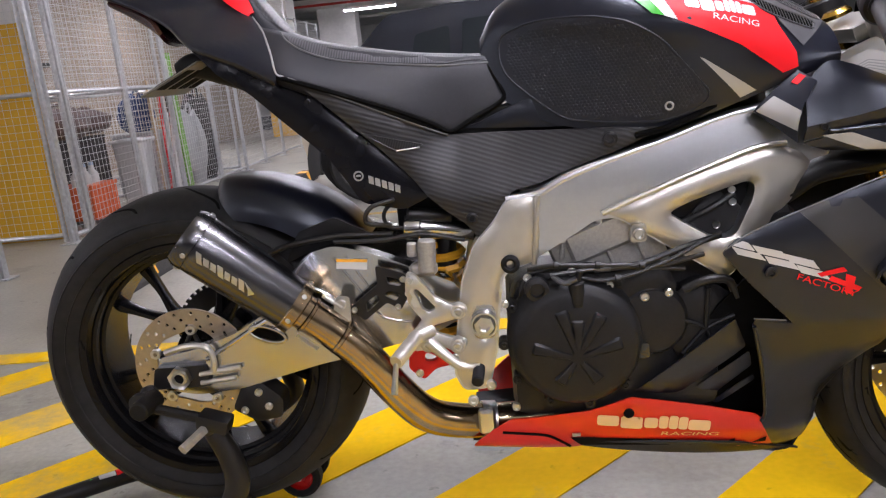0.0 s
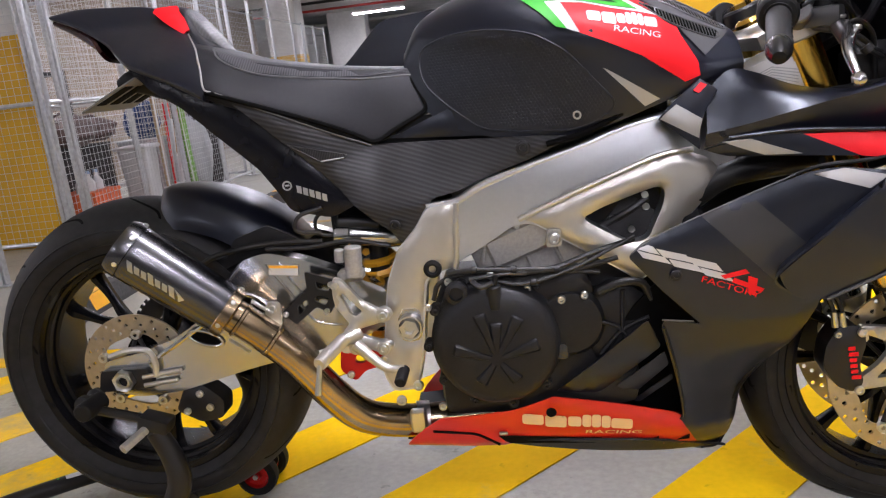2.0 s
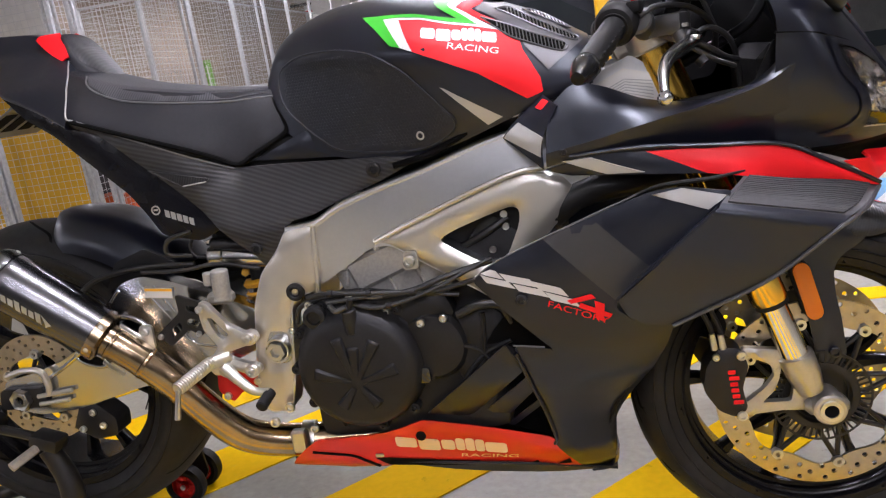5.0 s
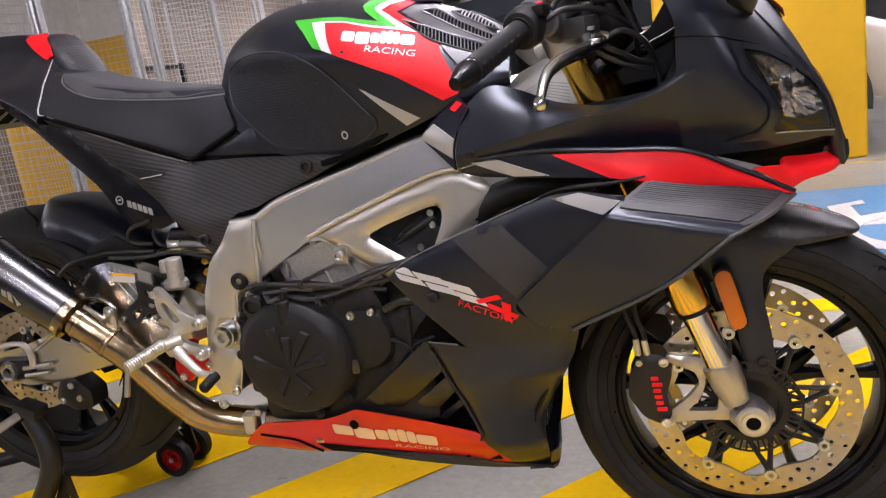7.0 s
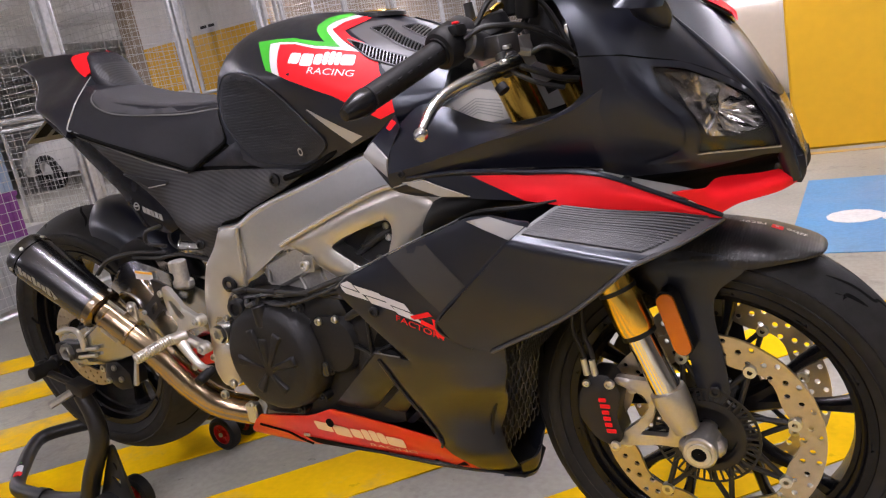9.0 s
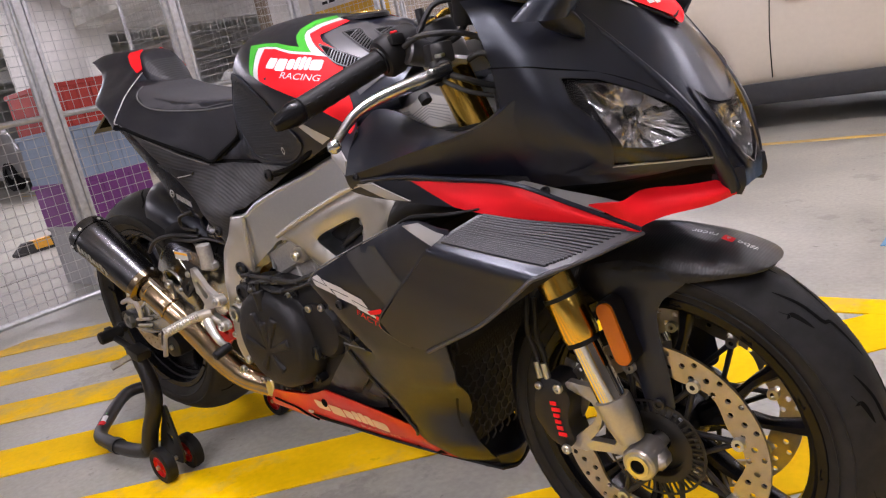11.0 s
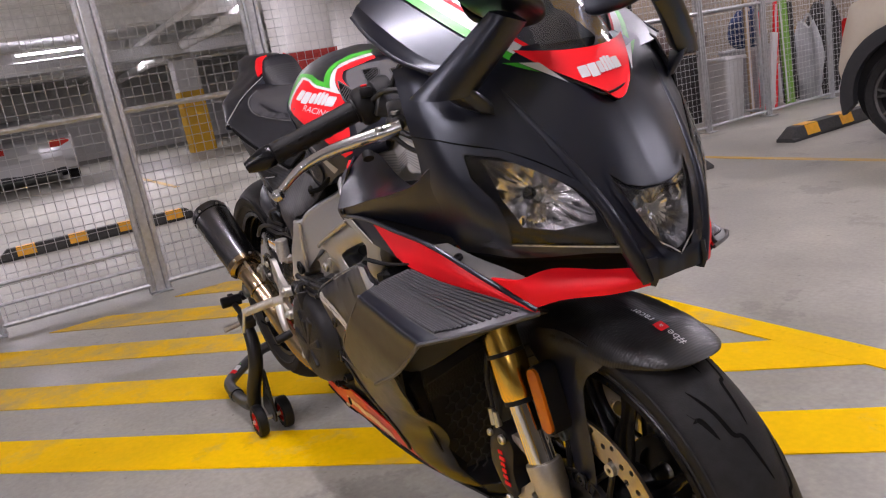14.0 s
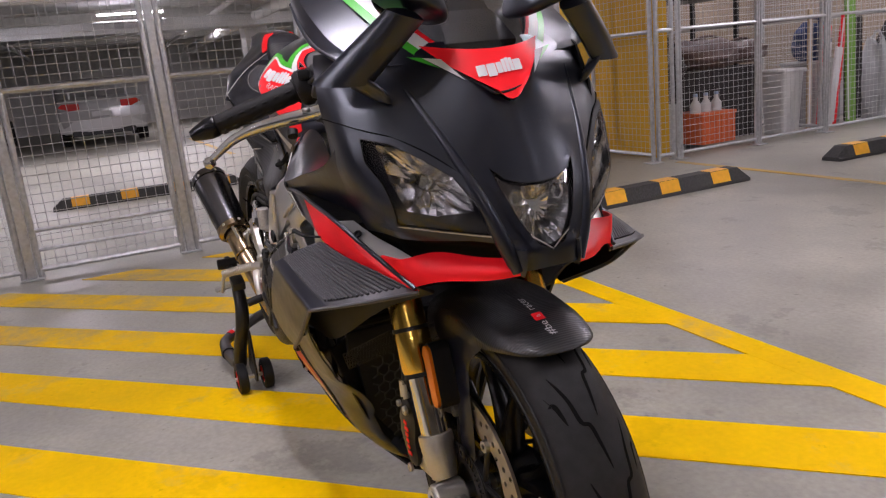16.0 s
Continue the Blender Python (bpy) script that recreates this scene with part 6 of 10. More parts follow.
part("tail_lamp", set_over(loft(B(), [[(-0.080, 0.0, 1.073), (-0.080, 0.035, 1.074), (-0.078, 0.052, 1.078)], [(0.0, 0.0, 1.022), (0.0, 0.05, 1.026), (0.0, 0.075, 1.042)], [(0.035, 0.0, 0.992), (0.035, 0.05, 0.996), (0.035, 0.085, 1.008)]], 5, 5, mirror=True, thick=0.006)), M_TAILDARK, tail, "dark red tail lamp under the tail")
HUMP = [(0.120, [(0.0, 1.062), (0.010, 1.061), (0.015, 1.054), (0.018, 1.036)]), (0.150, [(0.0, 1.075), (0.020, 1.073), (0.029, 1.062), (0.034, 1.030)]), (0.176, [(0.0, 1.070), (0.034, 1.066), (0.048, 1.052), (0.056, 1.012)]),
        (0.200, [(0.0, 1.041), (0.034, 1.037), (0.052, 1.023), (0.058, 0.998)]), (0.225, [(0.0, 1.010), (0.027, 1.006), (0.042, 0.997), (0.048, 0.982)]), (0.245, [(0.0, 0.984), (0.015, 0.980), (0.024, 0.976), (0.028, 0.966)])]
bm = loft(B(), rows_x(HUMP), 7, 6, mirror=True)
bmesh.ops.translate(bm, verts=bm.verts, vec=(0, 0.0375, 0))
hump = part("hump_pad", cap_ends(bm), M_SEAT, tail, "black bump pad", smooth=50)
face = [(-0.046, 1.046), (0.046, 1.046), (0.052, 1.016), (0.028, 0.990), (0.0, 0.982), (-0.028, 0.990), (-0.052, 1.016)]
bm = decal(B(), [(0.0375 + a, b) for a, b in face], skin(hump), way=(-1, 0, 0), to=front, start=2.0, h=0.008, off=0.0012, r=0.010)
part("hump_cover", bm, M_HUMP, tail, "grey ribbed cover")
SEAT = [(0.200, [(0, 1.003), (0.05, 1.001), (0.072, 0.993), (0.10, 0.972), (0.128, 0.943), (0.118, 0.92)]),
        (0.252, [(0, 0.986), (0.062, 0.983), (0.085, 0.974), (0.12, 0.951), (0.154, 0.920), (0.14, 0.90)]),
        (0.31, [(0, 0.965), (0.072, 0.961), (0.091, 0.952), (0.125, 0.926), (0.154, 0.895), (0.14, 0.875)]),
        (0.388, [(0, 0.947), (0.076, 0.943), (0.092, 0.935), (0.122, 0.906), (0.147, 0.866), (0.135, 0.845)]),
        (0.450, [(0, 0.935), (0.073, 0.931), (0.088, 0.923), (0.112, 0.893), (0.132, 0.840), (0.12, 0.82)]),
        (0.515, [(0, 0.926), (0.066, 0.922), (0.080, 0.914), (0.096, 0.880), (0.107, 0.806), (0.096, 0.80)]),
        (0.560, [(0, 0.921), (0.056, 0.918), (0.068, 0.911), (0.083, 0.880), (0.096, 0.825), (0.086, 0.815)]),
        (0.606, [(0, 0.918), (0.04, 0.915), (0.05, 0.908), (0.066, 0.885), (0.085, 0.846), (0.076, 0.84)])]
seat = part("seat", cap_ends(loft(B(), rows_x(SEAT), 6, 5, mirror=True)), M_SEAT, bike, "black vinyl seat with grey ribbed top", smooth=45)
seat_skin = skin(seat)
half = [(0.245, 0.060), (0.262, 0.088), (0.31, 0.106), (0.388, 0.104), (0.45, 0.095), (0.515, 0.083), (0.585, 0.060)]
bm = decal(B(), [(x, -y) for x, y in half] + [(x, y) for x, y in half[::-1]], seat_skin, (0, 0, -1), 0.0014, 0.02, to=lambda a, b, d: (a, b, d), start=2.0)
part("seat_top", bm, M_SEATTOP, seat, "grey ribbed fabric seat top", smooth=60)
bm = B()
for s in (-1, 1):
    pts = []
    for x, y in ((0.242, 0.060), (0.258, 0.088), (0.285, 0.102), (0.33, 0.1085), (0.388, 0.1065), (0.45, 0.0975), (0.515, 0.0855), (0.585, 0.0625)):
        hit_p, _, _, _ = seat_skin.ray_cast(Vector((x, s * y, 2)), Vector((0, 0, -1)))
        if hit_p:
            pts.append(hit_p + Vector((0, 0, 0.0008)))
    tube(bm, pts, 0.0017, 6, 8)
part("stitching", bm, M_STITCH, seat, "raised grey seam")
bm = tube(B(), [(0.252, -0.155, 0.915), (0.347, -0.152, 0.878), (0.433, -0.138, 0.843), (0.485, -0.119, 0.817), (0.515, -0.107, 0.801), (0.55, -0.098, 0.817), (0.602, -0.088, 0.842), (0.600, -0.079, 0.866), (0.580, -0.062, 0.90)], 0.0042, 8, 6)
part("seat_gap", flip(bm), M_GROOVE_SHADE, seat)

# ---- rear cowling: carbon side cover, dark undertray, number plate
def cowl_y(x, z):
    w = min(1, max(0, (0.785 - z) / 0.085))
    upper = float(np.interp(x, [0.25, 0.347, 0.433, 0.48, 0.515, 0.60, 0.70, 0.765, 0.85], [-0.155, -0.151, -0.137, -0.120, -0.107, -0.107, -0.128, -0.150, -0.168]))
    lower = float(np.interp(x, [0.42, 0.55, 0.85], [-0.137, -0.150, -0.168]))
    return upper * (1 - w) + lower * w


COWL = [(0.269, 0.912), (0.334, 0.88), (0.394, 0.851), (0.455, 0.821), (0.508, 0.796), (0.593, 0.792), (0.698, 0.788), (0.78, 0.786), (0.85, 0.78), (0.77, 0.749), (0.692, 0.724), (0.646, 0.707), (0.607, 0.701), (0.584, 0.674), (0.568, 0.643), (0.552, 0.618), (0.526, 0.652), (0.498, 0.673), (0.469, 0.7), (0.444, 0.734), (0.399, 0.785), (0.334, 0.85)]
cowl = part("side_cover", plate(B(), COWL, cowl_y, 0.008, h=0.016, r=0.008, rim=0.004, rim_w=0.012), M_CARBON, bike, "carbon weave side cover", smooth=50)
part("far_side_cover", plate(B(), COWL, lambda x, z: -cowl_y(x, z), -0.008, h=0.03, r=0.008), M_CARBON, cowl)
bm = B()
for x, z, r in ((0.763, 0.769, 0.012), (0.537, 0.661, 0.010)):
    bolt(bm, (x, cowl_y(x, z) - 0.002, z), (0, -1, 0), r, 0.005)
part("cover_bolt", bm, M_SATIN, cowl)
top_line = [(x, cowl_y(x, z) - 0.002, z) for x, z in COWL[:5]]
part("cover_edge", flip(tube(B(), top_line, 0.0016, 6, 6)), M_STITCH, cowl, "pale bevelled top edge")
# no cut-out: a darker carbon plate laid on top puts in the recess shade
part("vent_slot", plate(B(), [(0.371, 0.8155), (0.4676, 0.7865), (0.4630, 0.7815), (0.4252, 0.7800)], lambda x, z: cowl_y(x, z) - 0.0045, 0.003, h=0.02, r=0.002), M_CARBONDARK, cowl, "triangular recess, its shade put in as darker carbon")
part("vent_edge", tube(B(), [(x, cowl_y(x, z) - 0.005, z) for x, z in ((0.374, 0.8135), (0.40, 0.797), (0.4245, 0.7805))], 0.0010, 6, 4), M_SATIN, cowl)
part("vent_edge", tube(B(), [(x, cowl_y(x, z) - 0.005, z) for x, z in ((0.4255, 0.7805), (0.444, 0.7812), (0.4625, 0.7820))], 0.0011, 6, 4), M_SILVERD, cowl)
BOS = [(0.10, 0.975), (0.16, 0.95), (0.22, 0.915), (0.262, 0.912), (0.33, 0.85), (0.40, 0.784), (0.447, 0.735), (0.470, 0.70), (0.455, 0.692), (0.424, 0.680), (0.355, 0.698), (0.335, 0.735), (0.310, 0.775), (0.285, 0.80), (0.235, 0.848), (0.19, 0.893), (0.14, 0.928)]
tray = part("undertray", plate(B(), BOS, lambda x, z: -0.128 + 0.06 * max(0, 0.3 - x), 0.02, h=0.02, r=0.01, rim=0.006, rim_w=0.015), M_UNDER, bike, "dark plastic undertray", smooth=50)
bm = plate(B(), BOS, lambda x, z: 0.128 - 0.06 * max(0, 0.3 - x), -0.02, h=0.03, r=0.01)
part("far_undertray", bm, M_UNDER, tray)
bm = B()
tr = [(0.15, 0.935), (0.30, 0.83), (0.42, 0.72), (0.47, 0.74), (0.40, 0.82), (0.26, 0.915)]
plate(bm, tr, -0.105, 0.21, h=0.1)
part("undertray_floor", bm, M_UNDER, tray)
bm = B()
dirv = Vector((0.05, 0, -0.021)).normalized()
for i in range(5):
    p = Vector((0.372, -0.1286, 0.736)) + dirv * i * 0.0115
    plate(bm, [(p.x, p.z - 0.005), (p.x + 0.008, p.z - 0.0084), (p.x + 0.0085, p.z + 0.004), (p.x + 0.0005, p.z + 0.0074)], -0.1295, 0.001, h=0.02)
lathe(bm, [(0, 0.006), (-0.0008, 0.006), (-0.0008, 0.0085), (0, 0.0085)], (0.356, -0.1285, 0.744), (0, 1, 0), 20)
plate(bm, [(0.352, 0.743), (0.352, 0.746), (0.360, 0.746), (0.360, 0.743)], -0.1295, 0.001, h=0.02)
part("maker_bar", bm, M_SILVERD, tray, "grey maker's bars")
# number plate on its hanger
hang = part("plate_hanger", tube(B(), [(0.16, 0, 0.925), (0.11, 0, 0.944), (0.06, 0, 0.952), (0.03, 0, 0.946)], [0.03, 0.03, 0.022, 0.014], 12), M_BLACKIN, bike, "black plate hanger")
M_PLATE = mat("weathered_plate", (0.15, 0.145, 0.13), 0.5, noise_amt=0.1)
m = Matrix.Translation((0.048, 0.0, 0.930)) @ Matrix.Rotation(radians(-24), 4, "Y")
part("number_plate", box(B(), (-0.060, -0.09, -0.002), (0.060, 0.09, 0.002), 0.0015, m), M_PLATE, hang, "weathered number plate")
bm = B()
for i in range(4):
    box(bm, (-0.03, -0.085 + i * 0.045, -0.0034), (0.035, -0.055 + i * 0.045, -0.0022), m=m)
    box(bm, (-0.03, -0.085 + i * 0.045, 0.0022), (0.035, -0.055 + i * 0.045, 0.0034), m=m)
part("plate_bar", bm, M_GROOVE_SHADE, hang, "dark bars on the number plate")

# ---- tank
TANK = [(0.572, [(0, 0.945), (0.025, 0.942), (0.04, 0.935), (0.050, 0.925), (0.055, 0.905), (0.062, 0.88), (0.066, 0.86)]),
        (0.600, [(0, 0.990), (0.03, 0.985), (0.048, 0.975), (0.060, 0.962), (0.065, 0.940), (0.078, 0.89), (0.085, 0.845)]),
        (0.650, [(0, 1.018), (0.045, 1.010), (0.078, 0.990), (0.096, 0.955), (0.094, 0.935), (0.102, 0.88), (0.106, 0.81)]),
        (0.720, [(0, 1.036), (0.06, 1.026), (0.112, 1.000), (0.140, 0.955), (0.131, 0.925), (0.131, 0.86), (0.128, 0.788)]),
        (0.800, [(0, 1.036), (0.075, 1.024), (0.140, 0.990), (0.176, 0.945), (0.168, 0.905), (0.157, 0.850), (0.148, 0.780)]),
        (0.880, [(0, 1.024), (0.08, 1.012), (0.152, 0.979), (0.195, 0.936), (0.189, 0.888), (0.178, 0.838), (0.162, 0.786)]),
        (0.960, [(0, 1.006), (0.075, 0.994), (0.140, 0.964), (0.185, 0.910), (0.186, 0.870), (0.180, 0.84), (0.170, 0.810)]),
        (1.040, [(0, 0.972), (0.068, 0.961), (0.120, 0.934), (0.158, 0.885), (0.166, 0.862), (0.166, 0.846), (0.162, 0.835)]),
        (1.115, [(0, 0.925), (0.06, 0.918), (0.105, 0.900), (0.132, 0.876), (0.138, 0.866), (0.138, 0.86), (0.136, 0.852)])]
tank = part("fuel_tank", cap_ends(loft(B(), rows_x(TANK), 7, 6, mirror=True)), M_BLACK, bike, "matt black fuel tank with racing stripes", smooth=45)
tank_skin = skin(tank)


def graphic(name, outline, on, m, parent, label="", off=0.0012, h=0.012, both=True, **k):
    bm = decal(B(), outline, on, off=off, h=h, **k)
    if both:
        decal(bm, outline, on, way=(0, -1, 0), start=1.0, off=off, h=h)
    return part(name, bm, m, parent, label, smooth=60)


PAD = [(0.606, 0.944), (0.65, 0.958), (0.691, 0.960), (0.741, 0.956), (0.794, 0.943), (0.84, 0.914), (0.915, 0.823), (0.885, 0.801), (0.848, 0.79), (0.773, 0.793), (0.7, 0.803), (0.655, 0.838), (0.614, 0.876), (0.602, 0.905)]
pad = graphic("tank_pad", [tuple(p) for p in fillet(PAD, 0.012)], tank_skin, M_PAD, tank, "black honeycomb rubber tank pad", 0.0025, 0.012)
# honeycomb relief of the pad
pad_skin = skin(pad)
bm = B()
hx = 0.0056
row = 0
z = 0.795
inner = [((x - 0.775) * 0.93 + 0.775, (zz - 0.872) * 0.9 + 0.872) for x, zz in PAD]
while z < 0.955:
    x = 0.605 + (hx * 0.5 if row % 2 else 0)
    while x < 0.92:
        if inside(inner, x, z):
            q, n, _, _ = pad_skin.ray_cast(Vector((x, -1, z)), Vector((0, 1, 0)))
            if q:
                n = -n if n.y > 0 else n
                u1 = n.cross(Vector((0, 0, 1))).normalized()
                w1 = n.cross(u1)
                ring = [bm.verts.new(q + n * 0.0003 + (u1 * math.cos(k * math.pi / 3 + 0.52) + w1 * math.sin(k * math.pi / 3 + 0.52)) * hx * 0.5) for k in range(6)]
                cap = [bm.verts.new(q + n * 0.00062 + (u1 * math.cos(k * math.pi / 3 + 0.52) + w1 * math.sin(k * math.pi / 3 + 0.52)) * hx * 0.34) for k in range(6)]
                for k in range(6):
                    bm.faces.new((ring[k], ring[(k + 1) % 6], cap[(k + 1) % 6], cap[k]))
                bm.faces.new(cap)
        x += hx
    z += hx * 0.87
    row += 1
tagged(part("pad_stud", bm, M_PAD, tank, "moulded honeycomb studs", smooth=0), kind="stuff")
edge = []
for x, z in fillet(PAD, 0.02):
    q, n, _, _ = tank_skin.ray_cast(Vector((x, -1, z)), Vector((0, 1, 0)))
    if q:
        edge.append(q + (n if n.y < 0 else -n) * 0.0022)
part("pad_edge", tube(B(), edge + edge[:1], 0.0019, 8, 3), M_PAD, tank, "raised rubber edge")
part("pad_badge", lathe(B(), [(-0.003, 0.004), (-0.0035, 0.0055), (-0.003, 0.007)], (0.852, -0.172, 0.813), (0.3, 1, 0.1), 20), M_SILVERD, tank, "small round badge")
GREEN_IN = [(0.815, 0.989), (0.840, 0.9875), (0.873, 0.982), (0.914, 0.9695), (0.955, 0.960), (0.932, 0.978), (0.914, 0.991), (0.908, 0.998), (0.912, 1.004), (0.925, 1.010)]
RED_TOP = [(0.840, 0.9845), (0.873, 0.9795), (0.9135, 0.9665), (0.955, 0.9565), (0.985, 0.948)]
RED = [(0.863, 0.9355), (0.851, 0.960)] + RED_TOP + [(1.001, 0.951), (1.012, 0.937), (1.018, 0.915), (1.040, 0.872), (1.042, 0.852), (1.018, 0.845), (0.952, 0.892), (0.896, 0.920)]
graphic("red_panel", RED, tank_skin, M_RED, tank, "red painted tank panel")
graphic("white_edge", [(0.845, 0.943), (0.828, 0.969)] + GREEN_IN + [(0.942, 1.005), (0.928, 0.999), (0.924, 0.993), (0.929, 0.987), (0.946, 0.975)] + RED_TOP[::-1] + [(0.851, 0.960), (0.863, 0.9355)], tank_skin, M_WHITE, tank, "white edge stripe", 0.0018)
graphic("green_edge", [(0.829, 0.948), (0.806, 0.973), (0.780, 0.997), (0.828, 0.9935), (0.864, 0.989), (0.896, 0.980), (0.926, 0.9725), (0.911, 0.983), (0.897, 0.993), (0.888, 1.003), (0.889, 1.013), (0.905, 1.016)] + GREEN_IN[::-1] + [(0.828, 0.969), (0.845, 0.943)], tank_skin, M_GREEN, tank, "green edge stripe", 0.0024)
graphic("red_edge", [(0.922, 0.991), (0.929, 0.998), (0.946, 1.004), (0.960, 0.999), (0.956, 0.991), (0.945, 0.985), (0.962, 0.973), (1.003, 0.951), (0.990, 0.947), (0.942, 0.978)], tank_skin, M_RED, tank, "red edge stripe", 0.0020)
graphic("silver_flash", [(0.894, 0.880), (0.900, 0.8775), (0.979, 0.8240), (0.956, 0.815)], tank_skin, M_SILVERD, tank, "silver grey flash")


def letters(x0, z0, x1, z1, h, slant, shapes):
    """Rounded blocks in place of lettering, along a line: each (width, low, high)."""
    out = []
    total = sum(w for w, _, _ in shapes)
    t = 0.0
    for w, lo, hi in shapes:
        t0, t1 = t / total, (t + w * 0.93) / total
        t += w
        a = (x0 + (x1 - x0) * t0, z0 + (z1 - z0) * t0)
        b = (x0 + (x1 - x0) * t1, z0 + (z1 - z0) * t1)
        out.append([(a[0] + slant * lo * h, a[1] + lo * h), (b[0] + slant * lo * h, b[1] + lo * h), (b[0] + slant * hi * h, b[1] + hi * h), (a[0] + slant * hi * h, a[1] + hi * h)])
    return out


def lettering(name, outlines, on, m, parent, label, off, r, **k):
    bm = B()
    for o in outlines:
        decal(bm, o, on, off=off, h=0.008, r=r, **k)
    return part(name, bm, m, parent, label, smooth=60)


LOGO = [(1.0, 0.0, 0.78), (1.0, -0.12, 0.78), (0.62, 0.0, 0.78), (0.42, 0.0, 0.95), (0.42, 0.0, 1.0), (0.42, 0.0, 0.95), (1.0, 0.0, 0.78)]
lettering("logo_bar", letters(0.876, 0.952, 0.984, 0.929, 0.019, 0.0, LOGO), tank_skin, M_WHITE, tank, "white maker's mark as rounded bars", 0.0019, 0.004)


def side_word(text, a, b, height, on, m, parent, shear=0.25):
    """Real letters laid on a skin from the bike's right side, along the line from a to b in x and z."""
    cu = bpy.data.curves.new("word", "FONT")
    cu.body, cu.size = text, 1.0
    ob = bpy.data.objects.new("word", cu)
    scene.collection.objects.link(ob)
    bpy.context.view_layer.update()
    me = bpy.data.meshes.new_from_object(ob.evaluated_get(bpy.context.evaluated_depsgraph_get()))
    bpy.data.objects.remove(ob)
    bm = B()
    bm.from_mesh(me)
    wide = max(v.co.x for v in bm.verts)
    tall = max(v.co.y for v in bm.verts)
    for v in list(bm.verts):
        u, w = v.co.x / wide, v.co.y / tall * height
        x, z = a[0] + (b[0] - a[0]) * u + w * shear, a[1] + (b[1] - a[1]) * u + w
        p, n, _, _ = on.ray_cast(Vector((x, -2, z)), Vector((0, 1, 0)))
        v.co = (p + Vector((0, -0.002, 0))) if p else Vector((x, -0.1, z))
    bpy.data.meshes.remove(me)
    return part("lettering", bm, m, parent, "small white lettering", smooth=0)


side_word("RACING", (0.912, 0.933), (0.984, 0.9145), 0.0085, tank_skin, M_WHITE, tank)
graphic("carbon_scoop", [(0.952, 0.984), (0.962, 0.992), (0.985, 0.992), (1.038, 0.969), (1.105, 0.915), (1.052, 0.880), (1.022, 0.918), (1.008, 0.947)], tank_skin, M_SCOOP, tank, "dark silver tank front", 0.0022)
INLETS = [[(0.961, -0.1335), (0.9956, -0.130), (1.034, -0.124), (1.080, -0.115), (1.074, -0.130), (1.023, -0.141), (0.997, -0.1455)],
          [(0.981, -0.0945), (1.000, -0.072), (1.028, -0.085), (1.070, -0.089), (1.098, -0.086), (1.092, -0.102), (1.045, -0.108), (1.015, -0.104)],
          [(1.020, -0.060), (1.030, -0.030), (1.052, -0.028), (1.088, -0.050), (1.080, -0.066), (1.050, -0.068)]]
DOWN = dict(way=(0, 0, -1), to=lambda a, b, d: (a, b, d), start=2.0)
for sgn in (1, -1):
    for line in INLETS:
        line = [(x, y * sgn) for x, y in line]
        recess = part("scoop_inlet", decal(B(), line, tank_skin, off=0.0028, h=0.008, **DOWN), M_GROOVE_SHADE, tank, "dark ribbed air scoop")
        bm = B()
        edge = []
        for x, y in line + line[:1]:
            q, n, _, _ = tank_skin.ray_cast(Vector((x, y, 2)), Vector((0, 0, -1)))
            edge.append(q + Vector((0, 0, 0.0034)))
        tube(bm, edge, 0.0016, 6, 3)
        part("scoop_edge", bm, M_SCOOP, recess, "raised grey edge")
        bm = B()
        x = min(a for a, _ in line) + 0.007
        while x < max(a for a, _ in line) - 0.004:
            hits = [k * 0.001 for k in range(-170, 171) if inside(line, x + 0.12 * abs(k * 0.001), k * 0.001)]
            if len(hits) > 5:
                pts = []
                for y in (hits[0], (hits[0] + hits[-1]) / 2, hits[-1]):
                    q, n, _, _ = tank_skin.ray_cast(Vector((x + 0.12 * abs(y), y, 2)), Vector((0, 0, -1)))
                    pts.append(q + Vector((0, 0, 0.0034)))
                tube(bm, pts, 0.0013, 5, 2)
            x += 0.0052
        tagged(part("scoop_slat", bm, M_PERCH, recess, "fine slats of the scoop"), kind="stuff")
part("filler_cap", lathe(B(), [(0.0, 0.044), (0.006, 0.043), (0.009, 0.038), (0.0095, 0.0001)], (0.945, 0, 1.004), (0.12, 0, 1), 36), M_SATIN, tank, "black filler cap")
part("cap_ring", lathe(B(), [(0.009, 0.018), (0.0105, 0.019), (0.0105, 0.028), (0.009, 0.029)], (0.945, 0, 1.004), (0.12, 0, 1), 30), M_GOLD, tank, "gold ring on the cap")
# lower tank cover between tank and seat
bm = plate(B(), [(0.515, 0.806), (0.555, 0.808), (0.60, 0.826), (0.645, 0.842), (0.66, 0.83), (0.69, 0.80), (0.72, 0.785), (0.79, 0.782), (0.78, 0.788), (0.60, 0.797)], lambda x, z: float(np.interp(x, [0.50, 0.60, 0.70, 0.80, 0.86], [-0.104, -0.100, -0.118, -0.140, -0.155])), 0.02, h=0.02, r=0.008, rim=0.005, rim_w=0.014)
part("tank_skirt", flip(bm), M_BLACK, tank, "matt black tank skirt")
part("skirt_backing", box(B(), (0.47, -0.088, 0.772), (0.80, -0.070, 0.835), 0.003), M_BLACKIN, tank)
# trim strip along the frame
bm = tube(B(), [(0.80, -0.168, 0.772), (0.86, -0.168, 0.783), (0.93, -0.166, 0.811), (0.99, -0.163, 0.834), (1.04, -0.158, 0.846)], 0.005, 8)
part("tank_trim", bm, M_GROOVE_SHADE, tank)

# ---- side fairing
ZS = [0.14, 0.16, 0.20, 0.25, 0.34, 0.40, 0.48, 0.60, 0.72]
YS = [-0.03, -0.055, -0.105, -0.142, -0.176, -0.204, -0.230, -0.238, -0.228]


